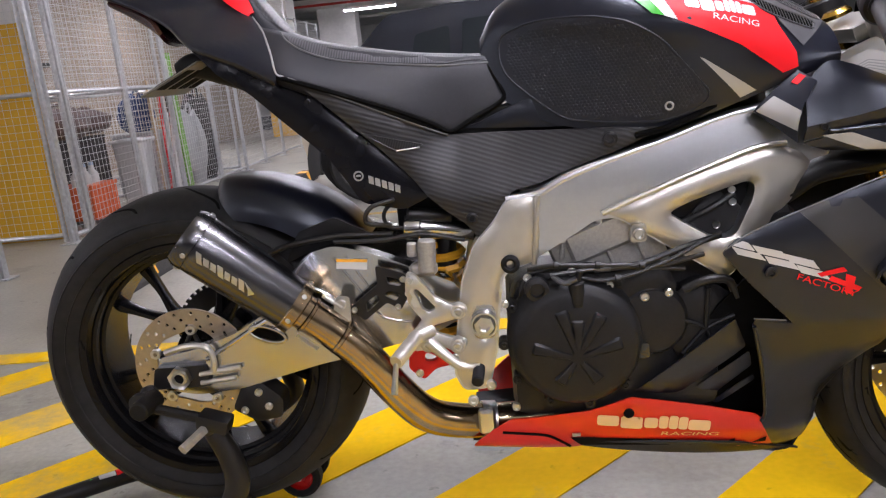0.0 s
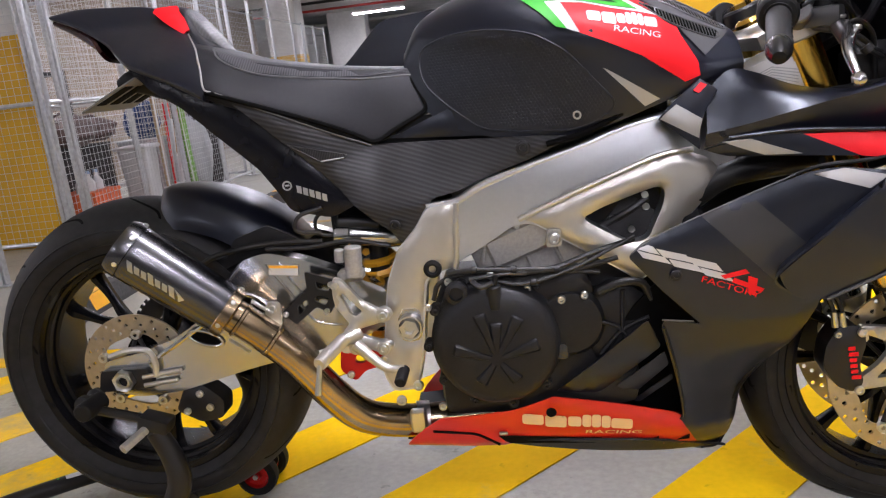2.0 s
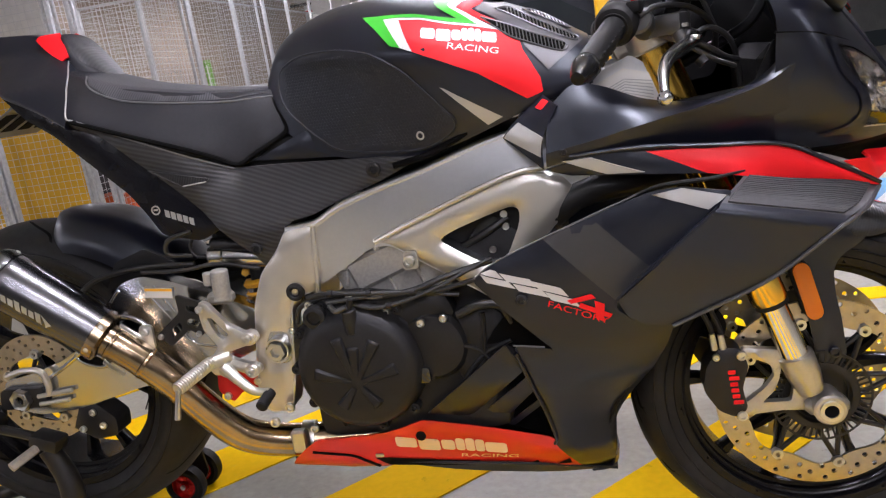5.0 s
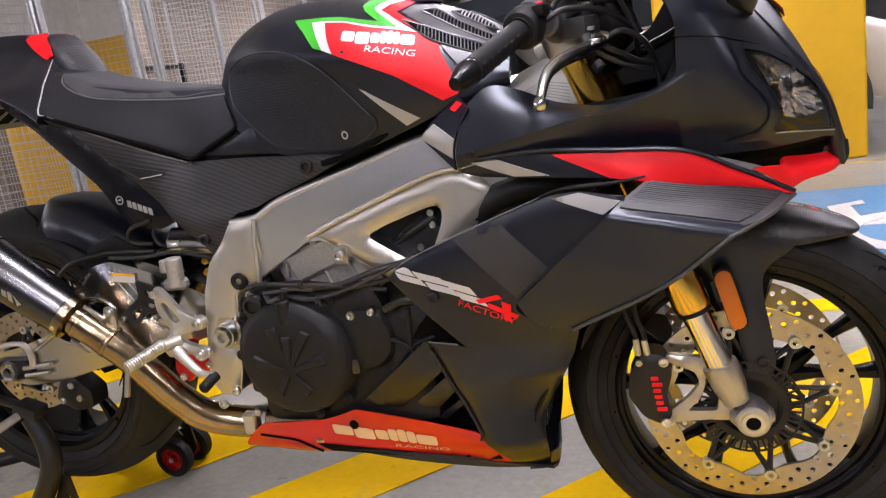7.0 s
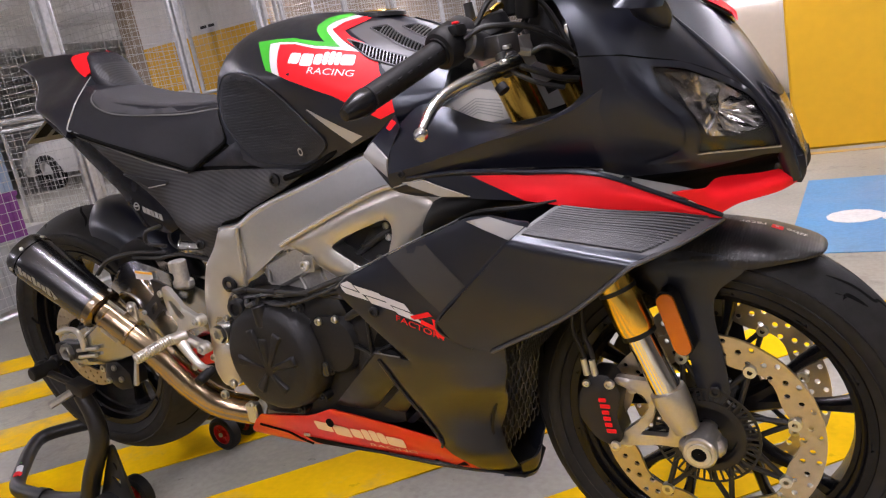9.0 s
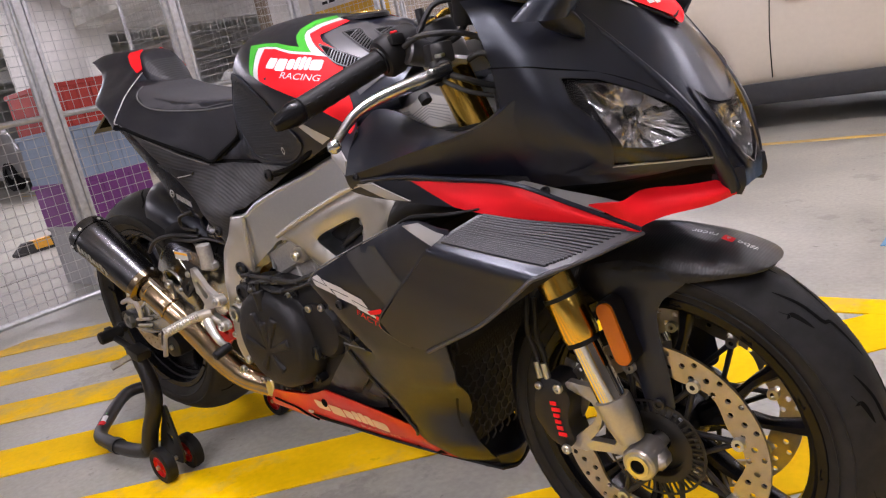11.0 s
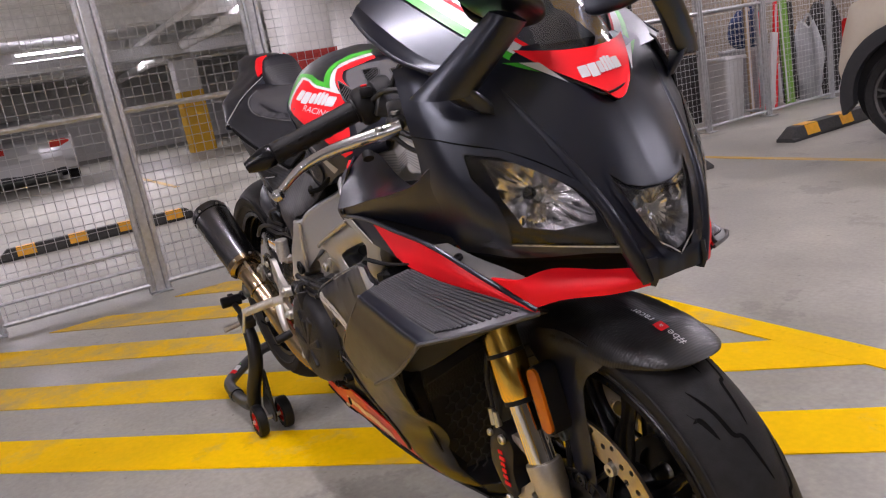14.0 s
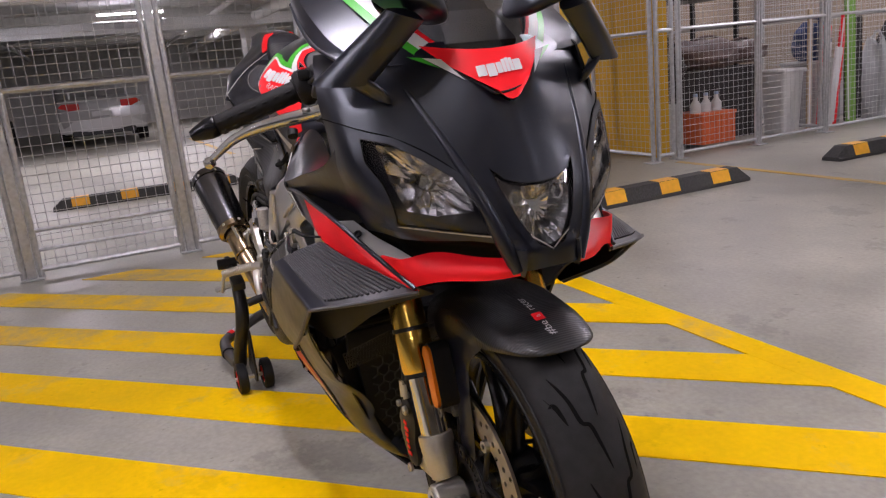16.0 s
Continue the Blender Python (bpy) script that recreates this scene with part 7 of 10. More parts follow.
def fair_y(x, z):
    y = float(np.interp(z, ZS, YS))
    return y - 0.02 * max(0, min(1, (x - 1.0) / 0.25)) * max(0, min(1, (z - 0.40) / 0.15)) - 0.022 * max(0, min(1, (x - 1.08) / 0.18)) ** 1.5 * max(0, min(1, (z - 0.56) / 0.1)) + 1.6 * max(0, x - 1.08) ** 2 * max(0, min(1, (0.52 - z) / 0.1)) + 2.6 * max(0, x - 0.98) ** 2 * max(0, min(1, (0.42 - z) / 0.1))


FAIR = [(0.908, 0.592), (0.93, 0.612), (1.00, 0.640), (1.08, 0.668), (1.17, 0.699), (1.185, 0.702), (1.217, 0.704), (1.278, 0.694), (1.264, 0.672), (1.25, 0.64), (1.225, 0.58), (1.20, 0.535), (1.190, 0.492), (1.178, 0.455), (1.138, 0.375), (1.097, 0.303), (1.093, 0.235), (1.086, 0.180), (1.076, 0.166), (1.050, 0.176), (1.030, 0.196), (1.015, 0.225), (0.992, 0.270), (0.996, 0.288), (0.986, 0.350), (0.972, 0.410), (0.955, 0.472), (0.960, 0.482), (1.016, 0.470), (0.955, 0.535)]
fairing = part("side_fairing", plate(B(), FAIR, fair_y, 0.006, h=0.014, r=0.006, rim=0.003, rim_w=0.008), M_BLACK, bike, "matt black side fairing with model lettering", smooth=50)
part("far_side_fairing", plate(B(), FAIR, lambda x, z: -fair_y(x, z), -0.006, h=0.02, r=0.006), M_BLACK, fairing)
fair_skin = skin(fairing)
bm = tube(B(), [(0.955, fair_y(0.955, 0.484) - 0.001, 0.4845), (1.003, fair_y(1.0, 0.48) - 0.001, 0.4785)], 0.0014, 6)
tube(bm, [(0.912, -0.2385, 0.598), (0.95, -0.2395, 0.622), (1.05, -0.239, 0.66), (1.165, -0.236, 0.699)], 0.0012, 6)
part("fairing_edge", bm, M_STITCH, fairing)
part("fairing_bolt", bolt(B(), (0.978, -0.2385, 0.558), (0, -1, 0), 0.009, 0.004), M_SATIN, fairing)
graphic("grey_band", [(1.02, 0.646), (1.09, 0.672), (1.20, 0.560), (1.13, 0.530)], fair_skin, M_GREYBAND, fairing, "dark grey slanting band", both=False)
graphic("silver_flash", [(1.176, 0.696), (1.216, 0.7025), (1.270, 0.689), (1.246, 0.672)], fair_skin, M_SILVERD, fairing, "silver grey flash", 0.0016, both=False)
# model lettering as slanted blocks
out = []
for x0, z0, w, h in ((0.930, 0.590, 0.042, 0.030), (0.976, 0.572, 0.044, 0.031), (1.022, 0.554, 0.042, 0.032)):
    out.append([(x0, z0), (x0 + w, z0 - 0.014), (x0 + w - 0.010, z0 - 0.014 + h * 0.42), (x0 - 0.008, z0 + h * 0.42)])
    out.append([(x0 - 0.016, z0 + h * 0.55), (x0 + w - 0.016, z0 - 0.014 + h * 0.55), (x0 + w - 0.026, z0 - 0.014 + h), (x0 - 0.026, z0 + h)])
bm = B()
for o in out:
    decal(bm, o, fair_skin, off=0.0014, h=0.01)
part("model_bar", bm, M_WHITE, fairing, "white slanted model lettering bars")
bm = B()
for o in ([(1.060, 0.540), (1.103, 0.520), (1.108, 0.526), (1.064, 0.547)], [(1.084, 0.549), (1.098, 0.543), (1.094, 0.515), (1.084, 0.520)], [(1.050, 0.546), (1.086, 0.553), (1.080, 0.560), (1.044, 0.552)]):
    decal(bm, o, fair_skin, off=0.0016, h=0.01)
part("model_bar", bm, M_RED, fairing, "red model lettering bars")
side_word("FACTORY", (1.014, 0.5445), (1.100, 0.5105), 0.0095, fair_skin, M_RED, fairing, 0.3)
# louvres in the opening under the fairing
# panel is near-black so that the slots between the blades look shaded
part("louvre_panel", plate(B(), [(0.765, 0.340), (0.86, 0.405), (0.92, 0.49), (0.96, 0.53), (1.02, 0.51), (1.03, 0.31), (1.03, 0.25), (0.98, 0.25), (0.90, 0.295)], lambda x, z: fair_y(x, z) + 0.060, 0.006, h=0.03), M_GROOVE_SHADE, fairing, "inner panel, shade between the blades put in as near-black")
for a, b, c, e in (((0.782, 0.343), (0.938, 0.474), (0.960, 0.420), (0.857, 0.331)), ((0.866, 0.325), (0.966, 0.409), (0.974, 0.379), (0.905, 0.309)), ((0.914, 0.305), (0.980, 0.358), (0.984, 0.346), (0.926, 0.300))):
    part("louvre", plate(B(), [a, b, c, e], lambda x, z: fair_y(x, z) + 0.016 + 0.08 * max(0, x - 0.8), 0.006, h=0.02, r=0.006, rim=0.004, rim_w=0.010), M_BLACK, fairing, "slanting black louvre blade", smooth=50)
part("louvre_frame", tube(B(), [(x, fair_y(x, z) - 0.0005, z) for x, z in ((0.992, 0.272), (0.996, 0.288), (0.986, 0.350), (0.972, 0.410), (0.957, 0.470))], 0.0030, 8, 4), M_BLACK, fairing, "rounded edge of the opening")
# belly pan
BEL = [(0.512, 0.252), (0.54, 0.278), (0.573, 0.302), (0.64, 0.307), (0.704, 0.313), (0.74, 0.324), (0.775, 0.338), (0.83, 0.326), (0.90, 0.309), (0.985, 0.284), (1.022, 0.250), (1.045, 0.205), (1.060, 0.180), (1.058, 0.160), (1.03, 0.176), (0.95, 0.205), (0.85, 0.215), (0.70, 0.230), (0.68, 0.226), (0.50, 0.236)]


def bel_y(x, z):
    return fair_y(max(0.9, x), z) + 0.004 + 0.10 * max(0, 0.62 - x)


belly = part("belly_pan", plate(B(), BEL, bel_y, 0.006, h=0.014, r=0.006, rim=0.003, rim_w=0.01), M_REDBELLY, bike, "red belly pan with pale gold lettering", smooth=50)
part("far_belly_pan", plate(B(), [p for p in BEL if p[0] < 1.0], lambda x, z: -bel_y(x, z), -0.006, h=0.03, r=0.006), M_REDBELLY, belly)
bel_skin = skin(belly)
bm = loft(B(), [[(0.50, -0.10, 0.245), (0.50, 0, 0.235), (0.50, 0.10, 0.245)], [(0.74, -0.13, 0.242), (0.74, 0, 0.17), (0.74, 0.13, 0.242)], [(0.95, -0.12, 0.222), (0.95, 0, 0.145), (0.95, 0.12, 0.222)], [(1.09, -0.05, 0.165), (1.09, 0, 0.148), (1.09, 0.05, 0.165)]], 5, 5, thick=0.004)
part("belly_floor", bm, M_BLACKIN, belly)
lettering("logo_bar", letters(0.718, 0.283, 0.912, 0.254, 0.030, 0.05, LOGO), bel_skin, M_GOLDD, belly, "pale gold maker's mark as rounded bars", 0.0014, 0.006)
side_word("RACING", (0.825, 0.2505), (0.925, 0.2405), 0.0085, bel_skin, M_GOLDD, belly)
part("belly_hole", lathe(B(), [(-0.001, 0.0001), (-0.001, 0.009)], (0.770, -0.171, 0.311), (0, 1, 0), 18), M_GROOVE_SHADE, belly)
bm = tube(B(), [(x, bel_y(x, z) - 0.001, z) for x, z in ((0.556, 0.274), (0.60, 0.270), (0.632, 0.265), (0.655, 0.250), (0.672, 0.232))], 0.0026, 6)
part("belly_seam", bm, M_GROOVE_SHADE, belly)
bm = B()
for o in ([(0.692, 0.233), (0.672, 0.258), (0.70, 0.257), (0.83, 0.239), (0.856, 0.236), (0.845, 0.2175)], [(0.879, 0.2145), (0.905, 0.230), (0.907, 0.2145)], [(0.931, 0.2135), (0.957, 0.229), (0.959, 0.2135)], [(0.987, 0.2125), (1.011, 0.228), (1.013, 0.212)]):
    decal(bm, o, bel_skin, off=0.0014, h=0.012)
part("belly_notch", bm, M_GROOVE_SHADE, belly, "black notched lower edge")
part("chin", loft(B(), [[(1.045, -0.050, 0.158), (1.040, 0.0, 0.138), (1.045, 0.050, 0.158)], [(1.078, -0.044, 0.160), (1.088, 0.0, 0.150), (1.078, 0.044, 0.160)], [(1.090, -0.060, 0.195), (1.097, 0.0, 0.180), (1.090, 0.060, 0.195)]], 5, 4, thick=0.004), M_BLACK, belly, "matt black chin of the fairing", smooth=50)
part("belly_clip", box(B(), (0.675, -0.150, 0.262), (0.69, -0.146, 0.268), 0.001), M_BOLT, belly)

# ---- radiator and its duct
M_HONEY = mat("honeycomb_guard_black", (0.045, 0.045, 0.047), 0.38, 0.2)
CORE_LINE = [(-0.132, 0.485), (-0.136, 0.43), (-0.122, 0.32), (-0.080, 0.225), (0.080, 0.225), (0.122, 0.32), (0.136, 0.43), (0.132, 0.485)]
rad = part("radiator", plate(B(), CORE_LINE, lambda y, z: 1.062 + 0.16 * (z - 0.24), -0.02, h=0.06, r=0.01, to=front), M_RADIATOR, bike, "black radiator behind a honeycomb guard")
bm = B()
hs = 0.013
j, z = 0, 0.235
while z < 0.415:
    y = -0.135 + (hs * 0.87 if j % 2 else 0)
    while y < 0.136:
        if inside(CORE_LINE, y * 1.08, z):
            ring = [Vector((1.075 + 0.16 * (z - 0.24), y + math.sin(k * math.pi / 3) * hs, z + math.cos(k * math.pi / 3) * hs)) for k in range(6)]
            for k in (0, 1, 2):
                cyl(bm, ring[k], ring[k + 1], 0.0019, n=4)
        y += hs * 1.74
    z += hs * 1.5
    j += 1
tagged(part("honeycomb", bm, M_HONEY, rad, "black honeycomb guard", smooth=0), kind="stuff")
bm = B()
for s in (-1, 1):
    rows = [[(1.180, s * 0.206, 0.485), (1.15, s * 0.17, 0.49), (1.10, s * 0.14, 0.49)], [(1.138, s * 0.172, 0.40), (1.11, s * 0.150, 0.40), (1.08, s * 0.135, 0.40)], [(1.090, s * 0.132, 0.303), (1.08, s * 0.12, 0.303), (1.065, s * 0.11, 0.303)], [(1.086, s * 0.088, 0.233), (1.075, s * 0.08, 0.233), (1.06, s * 0.07, 0.235)]]
    loft(bm, rows, 5, 3, thick=0.004)
part("duct_wall", bm, M_BLACKIN, rad)
bm = B()
a0, a1, b0, b1 = Vector((1.194, -0.190, 0.478)), Vector((1.183, -0.180, 0.445)), Vector((1.230, -0.055, 0.527)), Vector((1.222, -0.055, 0.480))
for k in range(27):
    t = k / 26
    cyl(bm, a0.lerp(b0, t), a1.lerp(b1, min(1, t + 0.06)), 0.0009, n=4)
    cyl(bm, a0.lerp(b0, t), a1.lerp(b1, max(0, t - 0.06)), 0.0009, n=4)
for k in range(6):
    cyl(bm, a0.lerp(a1, k / 5), b0.lerp(b1, k / 5), 0.0009, n=4)
tagged(part("fine_mesh", flip(bm), M_SATIN, rad, "fine black mesh grille", smooth=0), kind="stuff")
part("duct_top", box(B(), (1.10, -0.17, 0.52), (1.20, 0.17, 0.535), 0.004), M_BLACKIN, rad)
part("oil_cooler_grille", box(B(), (1.145, -0.17, 0.455), (1.155, 0.17, 0.50), 0.002), M_RADIATOR, rad)
part("inner_wall", box(B(), (1.0, -0.155, 0.36), (1.045, 0.155, 0.64), 0.01), M_BLACKIN, rad)

# ---- wing panel


def wing(s):
    bm = B()
    K = [Vector(p) for p in ((1.252, -0.2915, 0.673), (1.307, -0.2905, 0.661), (1.362, -0.288, 0.647), (1.405, -0.284, 0.637))]
    M = [Vector(p) for p in ((1.277, -0.262, 0.692), (1.337, -0.252, 0.676), (1.403, -0.242, 0.662), (1.455, -0.228, 0.6465))]
    inner = [Vector(p) for p in ((1.300, -0.230, 0.704), (1.365, -0.213, 0.688), (1.435, -0.186, 0.673), (1.493, -0.157, 0.655))]
    low = [Vector(p) for p in ((1.184, -0.290, 0.616), (1.224, -0.288, 0.598), (1.265, -0.286, 0.581), (1.312, -0.282, 0.570))]
    end = [Vector(p) for p in ((1.116, -0.282, 0.558), (1.130, -0.276, 0.532), (1.158, -0.270, 0.516), (1.188, -0.266, 0.510))]
    brow = [k.lerp(m, 0.35) + Vector((0, 0, 0.0015)) for k, m in zip(K, M)]
    top_rows = rows = [list(r) for r in zip(brow, M, inner)]
    loft(bm, [[(x, y * s, z) for x, y, z in r] for r in rows], 5, 5, thick=0.007)
    w = part("wing_panel", bm, M_WING, bike, "black winglet panel with fine ribs", smooth=50)
    bm = B()
    rows = [[b, k, k.lerp(p, 0.25), k.lerp(p, 0.6), p, e] for k, b, p, e in zip(K, brow, low, end)]
    loft(bm, [[(x, y * s, z) for x, y, z in r] for r in rows], 5, 4, thick=0.006)
    # turned-in rear edge
    loft(bm, [[(x, y * s, z) for x, y, z in r] for r in ([(1.252, -0.292, 0.672), (1.184, -0.290, 0.616), (1.116, -0.282, 0.558), (1.130, -0.276, 0.532), (1.158, -0.270, 0.516)], [(1.262, -0.262, 0.672), (1.20, -0.245, 0.616), (1.135, -0.240, 0.558), (1.150, -0.236, 0.535), (1.175, -0.225, 0.524)])], 2, 4, thick=0.004)
    part("wing_lower", bm, M_BLACK, w, "matt black lower wing", smooth=50)
    # rounded rim round the open edges
    rim = [(1.188, -0.268, 0.510), (1.312, -0.2825, 0.569), (1.390, -0.2845, 0.624), (1.405, -0.284, 0.6345), (1.418, -0.275, 0.638), (1.455, -0.228, 0.645), (1.493, -0.157, 0.654)]
    part("wing_fin", tube(B(), [(1.150, -0.234 * s, 0.694), (1.185, -0.240 * s, 0.705), (1.217, -0.243 * s, 0.7075), (1.260, -0.240 * s, 0.708), (1.302, -0.229 * s, 0.711)], [0.002, 0.003, 0.0035, 0.003, 0.0015], 8, 5), M_BLACKIN, w, "pointed black fin")
    part("wing_rim", tube(B(), [(x, y * s, z) for x, y, z in rim], 0.003, 8), M_WING, w)
    bm = B()
    lines = [spline(r, 80) for r in top_rows]
    for i in range(18):
        t = 0.06 + 0.92 * i / 17
        g = [r[round(t * (len(r) - 1))] + Vector((0, 0, 0.0012)) for r in lines]
        tube(bm, [(p.x, p.y * s, p.z) for p in (g[0].lerp(g[1], 0.12), g[1], g[2], g[2].lerp(g[3], 0.74))], 0.0021, 6, 6)
    part("wing_rib", bm, M_WING, w, "raised ribs")
    # inner filler so that the body is closed behind the wing
    bm = loft(B(), [[(1.10, -0.236 * s, 0.54), (1.10, -0.20 * s, 0.50)], [(1.20, -0.24 * s, 0.60), (1.22, -0.20 * s, 0.52)], [(1.33, -0.215 * s, 0.67), (1.36, -0.16 * s, 0.60)], [(1.46, -0.16 * s, 0.665), (1.46, -0.12 * s, 0.64)]], 4, 3, thick=0.004)
    part("wing_inner", bm, M_BLACKIN, w)
    return w


wing(1)
wing(-1)

# ---- upper fairing: side arms, nose, headlamps
ARM_SIDE = [[(1.036, -0.206, 0.745), (1.037, -0.211, 0.757), (1.038, -0.213, 0.766)], [(1.105, -0.209, 0.7565), (1.105, -0.213, 0.767), (1.105, -0.2155, 0.7765)],
            [(1.175, -0.203, 0.7585), (1.173, -0.211, 0.773), (1.171, -0.2165, 0.789)], [(1.26, -0.188, 0.750), (1.257, -0.203, 0.776), (1.250, -0.216, 0.8025)],
            [(1.33, -0.178, 0.742), (1.335, -0.199, 0.780), (1.330, -0.2145, 0.820)], [(1.378, -0.172, 0.733), (1.382, -0.199, 0.785), (1.376, -0.211, 0.843)]]
ARM_TOP = [[(1.038, -0.213, 0.766), (1.042, -0.198, 0.800), (1.048, -0.180, 0.829)], [(1.095, -0.2155, 0.7747), (1.090, -0.192, 0.818), (1.085, -0.165, 0.855)],
           [(1.140, -0.216, 0.783), (1.135, -0.190, 0.817), (1.125, -0.158, 0.847)], [(1.200, -0.2165, 0.7945), (1.195, -0.192, 0.808), (1.187, -0.165, 0.820)],
           [(1.262, -0.216, 0.8045), (1.260, -0.198, 0.808), (1.257, -0.178, 0.809)], [(1.330, -0.2145, 0.820), (1.327, -0.205, 0.824), (1.322, -0.195, 0.824)],
           [(1.376, -0.211, 0.843), (1.370, -0.203, 0.852), (1.364, -0.197, 0.855)]]


def over(rows, k):
    return [[(x, y * k, z) for x, y, z in r] for r in rows]


upper = part("upper_side", loft(B(), ARM_SIDE, 6, 5, thick=0.005), M_BLACK, bike, "matt black upper fairing arm", smooth=50)
part("far_upper_side", loft(B(), over(ARM_SIDE, -1), 6, 5, thick=0.005), M_BLACK, upper, smooth=50)
part("arm_top", loft(B(), ARM_TOP, 6, 5, thick=0.005), M_BLACK, upper, "flat shoulder above a crisp crease", smooth=50)
part("far_arm_top", loft(B(), over(ARM_TOP, -1), 6, 5, thick=0.005), M_BLACK, upper, smooth=50)
part("arm_bolt", bolt(B(), (1.062, -0.2125, 0.764), (0, -1, 0), 0.006, 0.004), M_SATIN, upper)
# red strip under the arm and over the wing
REDS = [[(1.175, -0.214, 0.752), (1.215, -0.218, 0.732), (1.255, -0.222, 0.712)], [(1.265, -0.214, 0.746), (1.285, -0.221, 0.724), (1.302, -0.224, 0.703)], [(1.352, -0.213, 0.737), (1.363, -0.215, 0.712), (1.37, -0.209, 0.687)], [(1.42, -0.190, 0.702), (1.43, -0.193, 0.687), (1.437, -0.186, 0.672)], [(1.491, -0.160, 0.659), (1.492, -0.160, 0.657), (1.494, -0.159, 0.655)]]
bm = loft(B(), REDS, 6, 4, thick=0.004)
part("red_strip", flip(bm), M_RED, upper, "red painted side strip", smooth=50)
part("arm_shelf", flip(loft(B(), [[(1.09, -0.2115, 0.7565), (1.09, -0.20, 0.757), (1.09, -0.19, 0.757)], [(1.20, -0.214, 0.7535), (1.20, -0.195, 0.752), (1.20, -0.170, 0.75)], [(1.29, -0.214, 0.743), (1.29, -0.19, 0.741), (1.29, -0.155, 0.739)], [(1.352, -0.211, 0.7345), (1.352, -0.185, 0.732), (1.352, -0.145, 0.73)]], 5, 4, thick=0.002)), M_BLACKIN, upper)
bm = tube(B(), [(1.07, -0.211, 0.757), (1.163, -0.216, 0.759), (1.26, -0.217, 0.750), (1.352, -0.215, 0.739), (1.42, -0.193, 0.704), (1.493, -0.161, 0.660)], 0.0032, 8)
part("strip_edge", flip(bm), M_BLACK, upper)
part("dark_strip", flip(loft(B(), [[(1.035, -0.206, 0.742), (1.05, -0.204, 0.735), (1.07, -0.20, 0.728)], [(1.11, -0.213, 0.755), (1.13, -0.214, 0.738), (1.15, -0.214, 0.722)], [(1.175, -0.214, 0.752), (1.215, -0.218, 0.732), (1.255, -0.222, 0.712)]], 5, 4, thick=0.003)), M_BLACK, upper)
part("silver_flash", flip(loft(B(), [[(1.06, -0.2115, 0.752), (1.09, -0.212, 0.739), (1.12, -0.212, 0.727)], [(1.10, -0.2155, 0.753), (1.135, -0.2165, 0.738), (1.172, -0.2185, 0.724)]], 5, 4, thick=0.002)), M_SILVERD, upper, "silver grey flash")
part("arm_corner", flip(loft(B(), [[(0.978, -0.176, 0.793), (0.985, -0.180, 0.80), (1.002, -0.180, 0.812)], [(1.03, -0.198, 0.760), (1.032, -0.199, 0.775), (1.036, -0.20, 0.788)]], 5, 4, thick=0.003)), M_SILVERD, upper, "silver grey flash")
part("arm_root", flip(loft(B(), [[(0.975, -0.172, 0.792), (0.99, -0.176, 0.81), (1.04, -0.165, 0.848)], [(1.03, -0.198, 0.742), (1.034, -0.199, 0.785), (1.06, -0.19, 0.83)]], 5, 4, thick=0.003)), M_BLACK, upper)
part("red_tip", flip(loft(B(), [[(1.028, -0.178, 0.831), (1.040, -0.176, 0.842)], [(1.042, -0.182, 0.822), (1.054, -0.180, 0.834)]], 3, 3, thick=0.003)), M_RED, upper, "small red patch")

NOSE = [(0.972, [(1.447, 0.0), (1.442, 0.045), (1.422, 0.092), (1.398, 0.137), (1.372, 0.170), (1.346, 0.195), (1.318, 0.207)]),
        (0.950, [(1.463, 0.0), (1.458, 0.045), (1.437, 0.098), (1.415, 0.145), (1.39, 0.178), (1.365, 0.203), (1.335, 0.214)]),
        (0.905, [(1.492, 0.0), (1.487, 0.05), (1.462, 0.110), (1.440, 0.155), (1.412, 0.188), (1.385, 0.208), (1.352, 0.218)]),
        (0.860, [(1.519, 0.0), (1.514, 0.052), (1.490, 0.112), (1.458, 0.160), (1.430, 0.191), (1.400, 0.210), (1.352, 0.211)]),
        (0.815, [(1.541, 0.0), (1.537, 0.052), (1.518, 0.105), (1.482, 0.155), (1.452, 0.186), (1.415, 0.206), (1.350, 0.207)]),
        (0.770, [(1.560, 0.0), (1.557, 0.050), (1.542, 0.092), (1.500, 0.145), (1.465, 0.180), (1.420, 0.192), (1.350, 0.194)]),
        (0.725, [(1.573, 0.0), (1.570, 0.047), (1.553, 0.078), (1.503, 0.130), (1.460, 0.158), (1.405, 0.164), (1.355, 0.173)]),
        (0.714, [(1.575, 0.0), (1.572, 0.046), (1.545, 0.076), (1.488, 0.122), (1.445, 0.148), (1.400, 0.158), (1.36, 0.168)]),
        (0.700, [(1.578, 0.0), (1.574, 0.045), (1.515, 0.068), (1.455, 0.105), (1.420, 0.135), (1.395, 0.142), (1.37, 0.155)]),
        (0.676, [(1.578, 0.0), (1.572, 0.044), (1.505, 0.062), (1.445, 0.095), (1.41, 0.125), (1.39, 0.132), (1.37, 0.150)])]
LAMP = [(-0.193, 0.862), (-0.159, 0.850), (-0.131, 0.829), (-0.102, 0.803), (-0.086, 0.777), (-0.077, 0.753), (-0.071, 0.724), (-0.121, 0.733), (-0.168, 0.742), (-0.181, 0.798), (-0.194, 0.828)]
MID = [(0.0, 0.786), (0.024, 0.788), (0.045, 0.795), (0.063, 0.812), (0.060, 0.788), (0.042, 0.738), (0.022, 0.704), (0.0, 0.697), (-0.022, 0.704), (-0.042, 0.738), (-0.060, 0.788), (-0.063, 0.812), (-0.045, 0.795), (-0.024, 0.788)]
OPEN = [LAMP, [(-a, b) for a, b in LAMP], MID]


